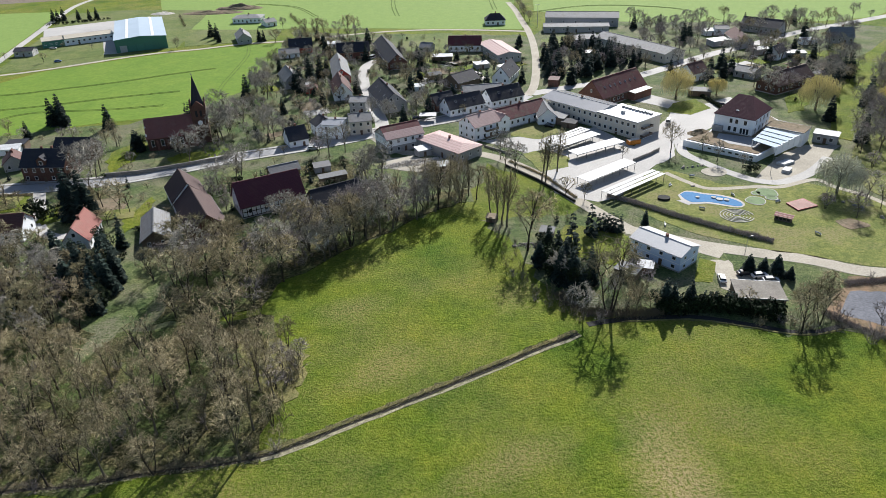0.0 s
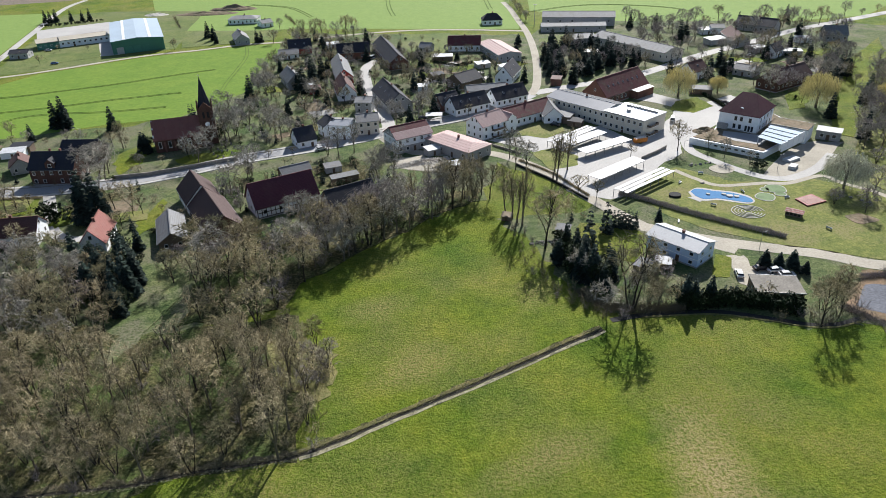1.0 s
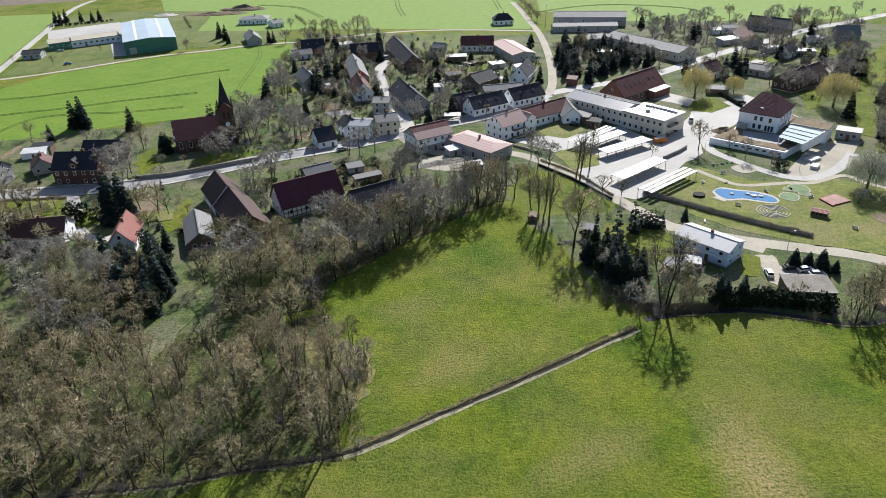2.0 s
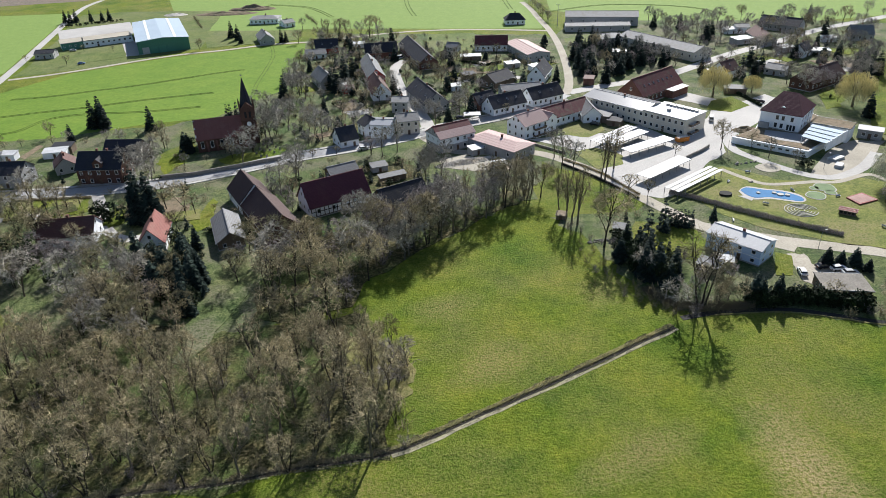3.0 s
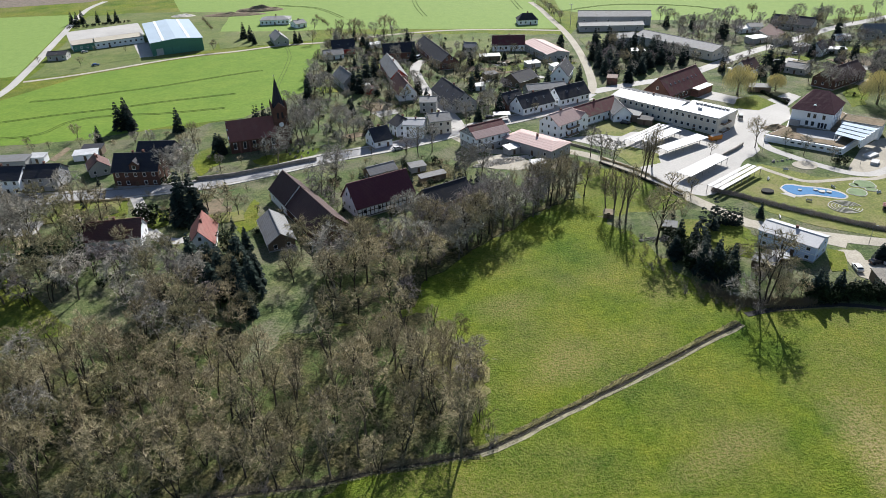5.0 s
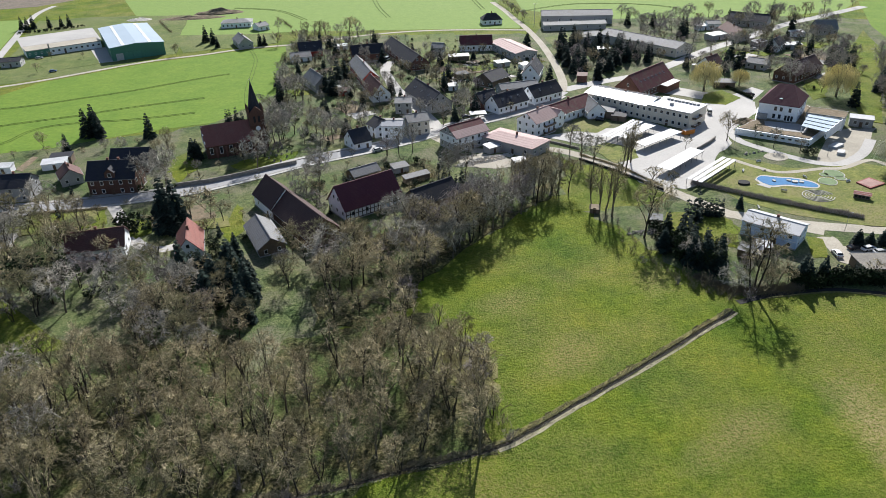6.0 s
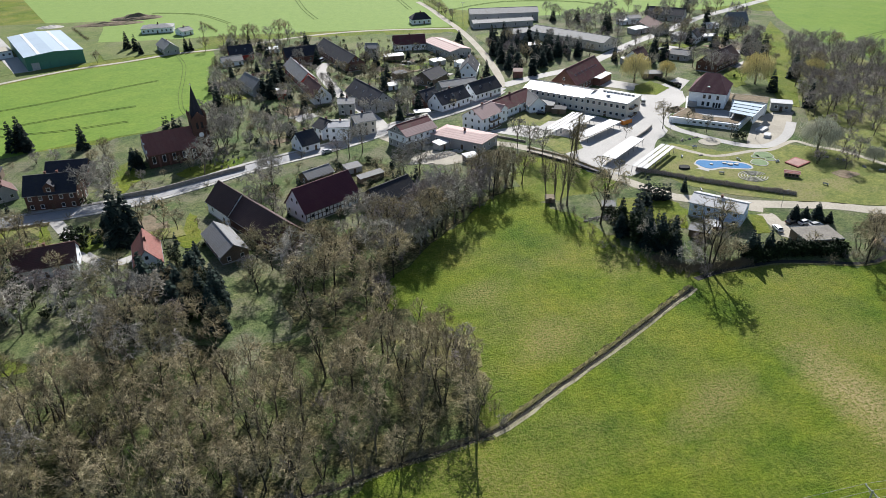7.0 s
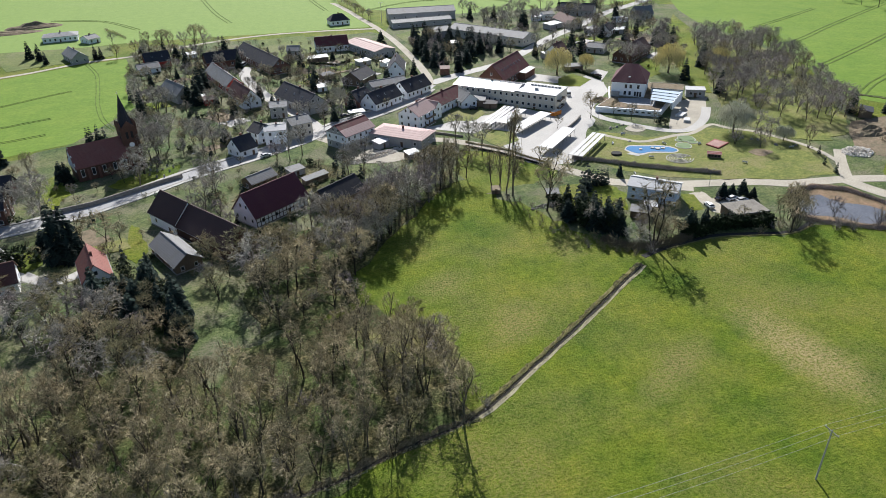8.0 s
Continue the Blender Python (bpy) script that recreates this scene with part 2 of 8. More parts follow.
M_BLUEPOOL = surface("blue_painted_basin", (0.04, 0.17, 0.36), 0.85, 1.5, 0.3, 0.12)
M_GREENMAT = surface("green_felt_field", (0.17, 0.24, 0.12), 0.9)
M_REDTRIM = surface("red_painted_boards", (0.27, 0.06, 0.05), 0.6)
M_TILEPINK = surface("pink_stone_slabs", (0.36, 0.215, 0.19), 0.8)
M_ORANGE = surface("orange_steel", (0.72, 0.24, 0.03), 0.5)
# Mud tone darkened to hold the shadow side of the untrenched ditch.
M_MUD = surface("ditch_mud_and_shade", (0.032, 0.028, 0.02), 0.9, 3.0, 0.4, 0.3, relief=0.1)
# Near-black for unlit openings, the stream's shade, the tub and lane wall.
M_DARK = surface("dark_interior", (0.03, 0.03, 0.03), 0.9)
M_PALESTONE = surface("pale_ring_stones", (0.5, 0.48, 0.44), 0.9, 2.0, 0.5, 0.25)
M_STONE = surface("field_stone", (0.30, 0.275, 0.245), 0.9, 2.0, 0.5, 0.25)
M_RUBBLE = surface("building_rubble", (0.70, 0.65, 0.58), 0.95, 2.0, 0.5, 0.2, per_object=0.2)
M_WOODSTACK = surface("cut_timber", (0.34, 0.27, 0.19), 0.9)
M_TARP = surface("white_tarpaulin", (0.58, 0.59, 0.60), 0.6)
M_TYRE = surface("tyre_rubber", (0.02, 0.02, 0.02), 0.8)


def plain(name, col, rough=0.3, metal=0.0, spec=0.5):
    m, nt, b = nodes_of(name)
    b.inputs["Base Color"].default_value = (*col, 1)
    b.inputs["Roughness"].default_value, b.inputs["Metallic"].default_value = rough, metal
    b.inputs["Specular IOR Level"].default_value = spec
    return m


M_GLASS = plain("window_glass", (0.03, 0.035, 0.04), 0.06, 0.0, 0.7)
M_CARS = {c: plain("car_paint_" + c, v, 0.25) for c, v in (("silver", (0.5, 0.51, 0.52)), ("white", (0.8, 0.8, 0.8)), ("black", (0.02, 0.02, 0.025)), ("blue", (0.06, 0.12, 0.3)), ("red", (0.4, 0.03, 0.03)))}
M_WATER = surface("pond_water", (0.14, 0.145, 0.165), 0.22, 1.5, 0.12, 0.3, relief=0.02, spec=0.35)
M_CABLE = plain("aluminium_cable", (0.30, 0.30, 0.30), 0.4, 0.3)


# ---- helpers ----
_keep_out = []


def keep_off(x, y, rot, L, W, edge=1.2):
    m = pose(x, y, 0, 0, 0, rot)
    _keep_out.append([tuple((m @ Vector((a * (L / 2 + edge), b * (W / 2 + edge), 0)))[:2]) for a, b in ((-1, -1), (1, -1), (1, 1), (-1, 1))])


def part(name, bm, material, parent=None, label="", smooth=False):
    me = bpy.data.meshes.new(name)
    bm.to_mesh(me)
    bm.free()
    return linked(name, me, material, parent, label, smooth)


def linked(name, me, material, parent=None, label="", smooth=False):
    if material and not me.materials:
        me.materials.append(material)
    if smooth:
        me.shade_smooth()
    ob = new(name, me)
    if parent:
        ob.parent = parent
    if label:
        ob["label"] = label
    return ob


def from_data(name, verts, faces, material, parent=None, label="", smooth=False):
    me = bpy.data.meshes.new(name)
    me.from_pydata(verts, [], faces)
    return linked(name, me, material, parent, label, smooth)


def root(name, x, y, rot=0.0, z=0.0):
    ob = new(name)
    ob.empty_display_size = 0.5
    ob.matrix_basis = pose(x, y, z, 0, 0, rot)
    return ob


def box(bm, x0, y0, z0, x1, y1, z1, m=None):
    v = [bm.verts.new((m @ Vector(c)) if m else c) for c in ((x0, y0, z0), (x1, y0, z0), (x1, y1, z0), (x0, y1, z0), (x0, y0, z1), (x1, y0, z1), (x1, y1, z1), (x0, y1, z1))]
    for f in ((3, 2, 1, 0), (4, 5, 6, 7), (0, 1, 5, 4), (1, 2, 6, 5), (2, 3, 7, 6), (3, 0, 4, 7)):
        bm.faces.new([v[i] for i in f])
    return bm


def boxed(x0, y0, z0, x1, y1, z1):
    return box(bmesh.new(), x0, y0, z0, x1, y1, z1)


def prism(pts, z0, z1):
    """An upright prism on a plan outline."""
    bm = bmesh.new()
    a = [bm.verts.new((x, y, z0)) for x, y in pts]
    b = [bm.verts.new((x, y, z1)) for x, y in pts]
    bm.faces.new(b)
    bm.faces.new(a[::-1])
    for i in range(len(pts)):
        j = (i + 1) % len(pts)
        bm.faces.new((a[i], a[j], b[j], b[i]))
    bmesh.ops.recalc_face_normals(bm, faces=bm.faces)
    return bm


def rod(bm, a, b, ra, rb, sides=6):
    a, b = Vector(a), Vector(b)
    d = (b - a).normalized()
    u = d.orthogonal().normalized()
    w = d.cross(u)
    ring = [[bm.verts.new(p + (u * math.cos(t) + w * math.sin(t)) * r) for t in (2 * math.pi * i / sides for i in range(sides))] for p, r in ((a, ra), (b, rb))]
    for i in range(sides):
        j = (i + 1) % sides
        bm.faces.new((ring[0][i], ring[0][j], ring[1][j], ring[1][i]))
    bm.faces.new(ring[1])
    bm.faces.new(ring[0][::-1])
    return bm


_layer = [0]


def layer():
    """Each laid surface lies a little above the one before."""
    _layer[0] += 1
    return 0.0015 * _layer[0]


def sheet(name, pts, z, material, label, category, kind="structure", wobble=0.0, steps=4, keep=False):
    """A flat piece of ground with a thin edge; wobble loosens its outline."""
    out = []
    rng = random.Random(len(pts) * 7 + int(abs(pts[0][0])))
    for i, p in enumerate(pts):
        q = pts[(i + 1) % len(pts)]
        for k in range(steps if wobble else 1):
            f = k / steps if wobble else 0
            out.append((p[0] + (q[0] - p[0]) * f + rng.uniform(-wobble, wobble), p[1] + (q[1] - p[1]) * f + rng.uniform(-wobble, wobble)))
    if keep:
        _keep_out.append(out)
    return tagged(part(name, prism(out, -0.05, z + layer()), material), label, category, kind=kind)


def smooth_line(pts, n=6):
    out = []
    for i in range(len(pts) - 1):
        p0, p1, p2, p3 = (Vector(pts[max(0, min(len(pts) - 1, j))]) for j in (i - 1, i, i + 1, i + 2))
        for k in range(n):
            t = k / n
            out.append(0.5 * ((2 * p1) + (p2 - p0) * t + (2 * p0 - 5 * p1 + 4 * p2 - p3) * t * t + (3 * p1 - p0 - 3 * p2 + p3) * t ** 3))
    out.append(Vector(pts[-1]))
    return out


def strip(name, pts, width, z, material, label, category, kind="structure", z0=-0.05, curve=True, ragged=0.0, keep=True):
    """A band of even width along a line: road, path, track, bank."""
    line = smooth_line(pts) if curve else [Vector(p) for p in pts]
    rng = random.Random(int(abs(pts[0][0] * 3 + pts[0][1])))
    verts, faces = [], []
    z += layer()
    for i, p in enumerate(line):
        d = (line[min(i + 1, len(line) - 1)] - line[max(i - 1, 0)]).normalized()
        n = Vector((-d.y, d.x))
        wl, wr = (width / 2 * (1 + rng.uniform(-ragged, ragged)) for _ in range(2))
        for s, h in ((wl, z0), (wl, z), (-wr, z), (-wr, z0)):
            verts.append((p.x + n.x * s, p.y + n.y * s, h))
        if i:
            a, b = 4 * (i - 1), 4 * i
            if keep:
                _keep_out.append([verts[a][:2], verts[b][:2], verts[b + 3][:2], verts[a + 3][:2]])
            for k in range(3):
                faces.append((a + k, a + k + 1, b + k + 1, b + k))
    me = bpy.data.meshes.new(name)
    me.from_pydata(verts, [], [f[::-1] for f in faces])
    bm = bmesh.new()
    bm.from_mesh(me)
    bmesh.ops.recalc_face_normals(bm, faces=bm.faces)
    up = sum(f.normal.z for f in bm.faces)
    if up < 0:
        bmesh.ops.reverse_faces(bm, faces=bm.faces)
    bm.to_mesh(me)
    bm.free()
    return tagged(linked(name, me, material), label, category, kind=kind)


_shared = {}


def window_mesh(w, h):
    """Frame with sill and glazing bars, and pane, centred, facing -y."""
    key = ("win", round(w, 2), round(h, 2))
    if key not in _shared:
        bm = bmesh.new()
        f, g = 0.1, 0.17
        o = ((-w / 2 - f, -h / 2 - g), (w / 2 + f, -h / 2 - g), (w / 2 + f, h / 2 + f), (-w / 2 - f, h / 2 + f))
        n = ((-w / 2, -h / 2), (w / 2, -h / 2), (w / 2, h / 2), (-w / 2, h / 2))
        r = [[bm.verts.new((x, y, z)) for x, z in k] for k, y in ((o, -0.1), (n, -0.1), (n, 0.02), (o, 0.02))]
        for p, q in ((0, 1), (1, 2), (2, 3), (3, 0)):
            for i in range(4):
                j = (i + 1) % 4
                bm.faces.new((r[p][i], r[p][j], r[q][j], r[q][i]))
        bmesh.ops.recalc_face_normals(bm, faces=bm.faces)
        me = bpy.data.meshes.new("window")
        bm.to_mesh(me)
        bm.free()
        me.materials.append(M_FRAME)
        g = bpy.data.meshes.new("pane")
        bm = boxed(-w / 2, -0.02, -h / 2, w / 2, 0.02, h / 2)
        bm.to_mesh(g)
        bm.free()
        g.materials.append(M_GLASS)
        _shared[key] = (me, g)
    return _shared[key]


def window(parent, w, h, m):
    me, g = window_mesh(w, h)
    win = new("window", me)
    if parent:
        win.parent = parent
    win.matrix_basis = m
    pane = new("pane", g)
    pane.parent = win
    return win


def skylight(parent, m, w=0.8, h=1.2):
    key = ("sky", w, h)
    if key not in _shared:
        me = bpy.data.meshes.new("skylight")
        bm = boxed(-w / 2, -h / 2, -0.02, w / 2, h / 2, 0.09)
        bm.to_mesh(me)
        bm.free()
        me.materials.append(M_SHEET)
        g = bpy.data.meshes.new("pane")
        bm = boxed(-w / 2 + 0.08, -h / 2 + 0.08, 0.05, w / 2 - 0.08, h / 2 - 0.08, 0.11)
        bm.to_mesh(g)
        bm.free()
        g.materials.append(M_GLASS)
        _shared[key] = (me, g)
    me, g = _shared[key]
    s = new("skylight", me)
    s.parent, s.matrix_basis = parent, m
    p = new("pane", g)
    p.parent = s
    return s


def roof_slab(L, W, eave, ridge, over, side, thick=0.18):
    """One slope of a gable roof; side -1 is the y- slope."""
    bm = bmesh.new()
    rise = ridge - eave
    k = rise / (W / 2)
    y1, z1 = side * (W / 2 + over), eave - over * k
    n = math.hypot(1, k) * thick
    pts = [(0.0, ridge), (y1, z1), (y1, z1 + n), (0.0, ridge + n)]
    a = [bm.verts.new((-L / 2 - over, y, z)) for y, z in pts]
    b = [bm.verts.new((L / 2 + over, y, z)) for y, z in pts]
    bm.faces.new(a)
    bm.faces.new(b[::-1])
    for i in range(4):
        j = (i + 1) % 4
        bm.faces.new((a[i], b[i], b[j], a[j]))
    bmesh.ops.recalc_face_normals(bm, faces=bm.faces)
    return bm


def hip_roof(L, W, eave, ridge, over, hip, thick=0.18):
    bm = bmesh.new()
    x, y, h = L / 2 + over, W / 2 + over, max(0.3, L / 2 - hip)
    lo = [bm.verts.new(c) for c in ((-x, -y, eave), (x, -y, eave), (x, y, eave), (-x, y, eave))]
    mi = [bm.verts.new(c) for c in ((-x, -y, eave + thick), (x, -y, eave + thick), (x, y, eave + thick), (-x, y, eave + thick))]
    r0, r1 = bm.verts.new((-h, 0, ridge)), bm.verts.new((h, 0, ridge))
    bm.faces.new(lo[::-1])
    for i in range(4):
        j = (i + 1) % 4
        bm.faces.new((lo[i], lo[j], mi[j], mi[i]))
    bm.faces.new((mi[0], mi[1], r1, r0))
    bm.faces.new((mi[1], mi[2], r1))
    bm.faces.new((mi[2], mi[3], r0, r1))
    bm.faces.new((mi[3], mi[0], r0))
    return bm


def house(x, y, rot, L, W, eave, ridge, walls, roof, label, category="house", floors=1, over=0.4, hip=0.0, sills=True, every=3.0, chimneys=1, doors=1, lights=0, name="house", roof_label="", wz=1.3, base=0.0, near_roof=None, upper=None):
    """A house with its ridge along local x: walls, two roof slopes or a hipped roof, windows, door, chimneys, gutters."""
    h = tagged(root(name, x, y, rot, base), label, category)
    keep_off(x, y, rot, L, W)
    bm = bmesh.new()
    top = eave if hip else ridge
    pts = [(-W / 2, 0), (W / 2, 0), (W / 2, eave), (0, top), (-W / 2, eave)] if not hip else [(-W / 2, 0), (W / 2, 0), (W / 2, eave), (-W / 2, eave)]
    a = [bm.verts.new((-L / 2, p, z)) for p, z in pts]
    b = [bm.verts.new((L / 2, p, z)) for p, z in pts]
    bm.faces.new(a)
    bm.faces.new(b[::-1])
    for i in range(len(pts)):
        j = (i + 1) % len(pts)
        bm.faces.new((a[i], b[i], b[j], a[j]))
    bmesh.ops.recalc_face_normals(bm, faces=bm.faces)
    part("wall", bm, walls, h)
    part("plinth", boxed(-L / 2 - 0.05, -W / 2 - 0.05, 0, L / 2 + 0.05, W / 2 + 0.05, 0.45), M_GREYW, h)
    if upper:
        part("upper_wall", boxed(-L / 2 - 0.03, -W / 2 - 0.03, eave * 0.48, L / 2 + 0.03, W / 2 + 0.03, eave), upper, h)
    if hip:
        part("roof", hip_roof(L, W, eave, ridge, over, hip), roof, h, roof_label)
    else:
        for s in (-1, 1):
            part("roof", roof_slab(L, W, eave, ridge, over, s), near_roof if near_roof and s < 0 else roof, h, roof_label)
        part("ridge_cap", boxed(-L / 2 - over, -0.16, ridge + 0.14, L / 2 + over, 0.16, ridge + 0.32), roof, h)
        for s in (-1, 1):
            k = (ridge - eave) / (W / 2)
            yy = s * (W / 2 + over + 0.06)
            part("gutter", boxed(-L / 2 - over, yy - 0.07, eave - over * k - 0.02, L / 2 + over, yy + 0.07, eave - over * k + 0.1), M_STEEL, h)
    if sills:
        fh = eave / floors
        n = max(1, int(L / every))
        for s, turn in ((-1, 0.0), (1, 180.0)):
            for f in range(floors):
                for i in range(n):
                    px = (i + 0.5) / n * L - L / 2
                    if doors and f == 0 and i == n // 2:
                        part("door", boxed(px - 0.5, s * (W / 2 + 0.05) - 0.05, 0.1, px + 0.5, s * (W / 2 + 0.05) + 0.05, 2.15), M_DOOR, h)
                        continue
                    window(h, 1.0, wz, pose(px, s * (W / 2 + 0.01), fh * f + fh * 0.55, 0, 0, turn))
        gn = max(1, int(W / 3.5))
        for s, turn in ((-1, -90.0), (1, 90.0)):
            for f in range(floors + (0 if hip else 1)):
                zz = fh * f + fh * 0.55
                k = gn if f < floors else max(1, gn - 1)
                if zz + 1.0 > (eave if f < floors else ridge - 0.6):
                    continue
                for i in range(k):
                    py = (i + 0.5) / k * W * (1 if f < floors else 0.5) - W * (0.5 if f < floors else 0.25)
                    if f >= floors and k % 2 == 1:
                        py = 0.0
                    window(h, 0.9, wz * 0.9, pose(s * (L / 2 + 0.01), py, zz, 0, 0, turn))
    sl = math.degrees(math.atan2(ridge - eave, W / 2))
    for i in range(lights):
        px = (i + 0.5) / lights * L * 0.8 - L * 0.4
        skylight(h, pose(px, -W * 0.26, eave + (ridge - eave) * 0.48 + 0.25, sl, 0, 0))
    for i in range(chimneys):
        cx = ((i + 1) / (chimneys + 1) - 0.5) * L * 0.7 + 0.4
        bm = boxed(cx - 0.32, -0.1, ridge - 1.0, cx + 0.32, 0.6, ridge + 1.0)
        box(bm, cx - 0.4, -0.18, ridge + 1.0, cx + 0.4, 0.68, ridge + 1.12)
        part("chimney", bm, M_CHIM, h)
    return h


def block(x, y, rot, L, W, h, walls, roof, label, category="building", floors=1, every=3.0, name="flat_roofed_building", parapet=0.25, sills=True, wz=1.3, ww=1.2):
    """A flat-roofed building: walls, roof slab with edge trim, rows of windows, door."""
    o = tagged(root(name, x, y, rot), label, category)
    keep_off(x, y, rot, L, W)
    part("wall", boxed(-L / 2, -W / 2, 0, L / 2, W / 2, h), walls, o)
    part("roof", boxed(-L / 2 - 0.25, -W / 2 - 0.25, h, L / 2 + 0.25, W / 2 + 0.25, h + parapet), roof, o)
    for s in (-1, 1):
        part("roof_edge", boxed(-L / 2 - 0.3, s * (W / 2 + 0.28) - 0.05, h - 0.1, L / 2 + 0.3, s * (W / 2 + 0.28) + 0.05, h + parapet + 0.05), M_STEEL, o)
    if sills:
        fh = h / floors
        n = max(1, int(L / every))
        for s, turn in ((-1, 0.0), (1, 180.0)):
            for f in range(floors):
                for i in range(n):
                    window(o, ww, wz, pose((i + 0.5) / n * L - L / 2, s * (W / 2 + 0.01), fh * (f + 0.55), 0, 0, turn))
        part("door", boxed(-0.6, -W / 2 - 0.06, 0.05, 0.6, -W / 2 + 0.04, 2.2), M_DOOR, o)
    return o


# ---- vegetation builders ----
def spike(verts, faces, a, b, r, sides=3, tip=0.12):
    """A tapering stem from a to b."""
    d = b - a
    if d.length < 1e-4:
        return
    d = d.normalized()
    u = d.orthogonal().normalized()
    w = d.cross(u)
    i0 = len(verts)
    for k in range(sides):
        t = 2 * math.pi * k / sides
        verts.append(a + (u * math.cos(t) + w * math.sin(t)) * r)
    if tip <= 0:
        verts.append(b)
        for k in range(sides):
            faces.append((i0 + k, i0 + (k + 1) % sides, i0 + sides))
    else:
        for k in range(sides):
            t = 2 * math.pi * k / sides
            verts.append(b + (u * math.cos(t) + w * math.sin(t)) * r * tip)
        for k in range(sides):
            j = (k + 1) % sides
            faces.append((i0 + k, i0 + j, i0 + sides + j, i0 + sides + k))


def tube(verts, faces, pts, radii, sides):
    """One bent, tapering stem through the points."""
    i0 = len(verts)
    u = (pts[1] - pts[0]).orthogonal().normalized()
    for i, (p, r) in enumerate(zip(pts, radii)):
        d = (pts[min(i + 1, len(pts) - 1)] - pts[max(i - 1, 0)]).normalized()
        u = (u - d * u.dot(d)).normalized()
        w = d.cross(u)
        for k in range(sides):
            t = 2 * math.pi * k / sides
            verts.append(p + (u * math.cos(t) + w * math.sin(t)) * r)
        if i:
            for k in range(sides):
                j = (k + 1) % sides
                faces.append((i0 + (i - 1) * sides + k, i0 + (i - 1) * sides + j, i0 + i * sides + j, i0 + i * sides + k))


def bent(d, rng, amount):
    v = Vector((rng.gauss(0, 1), rng.gauss(0, 1), rng.gauss(0, 1)))
    return (d + v * amount).normalized()


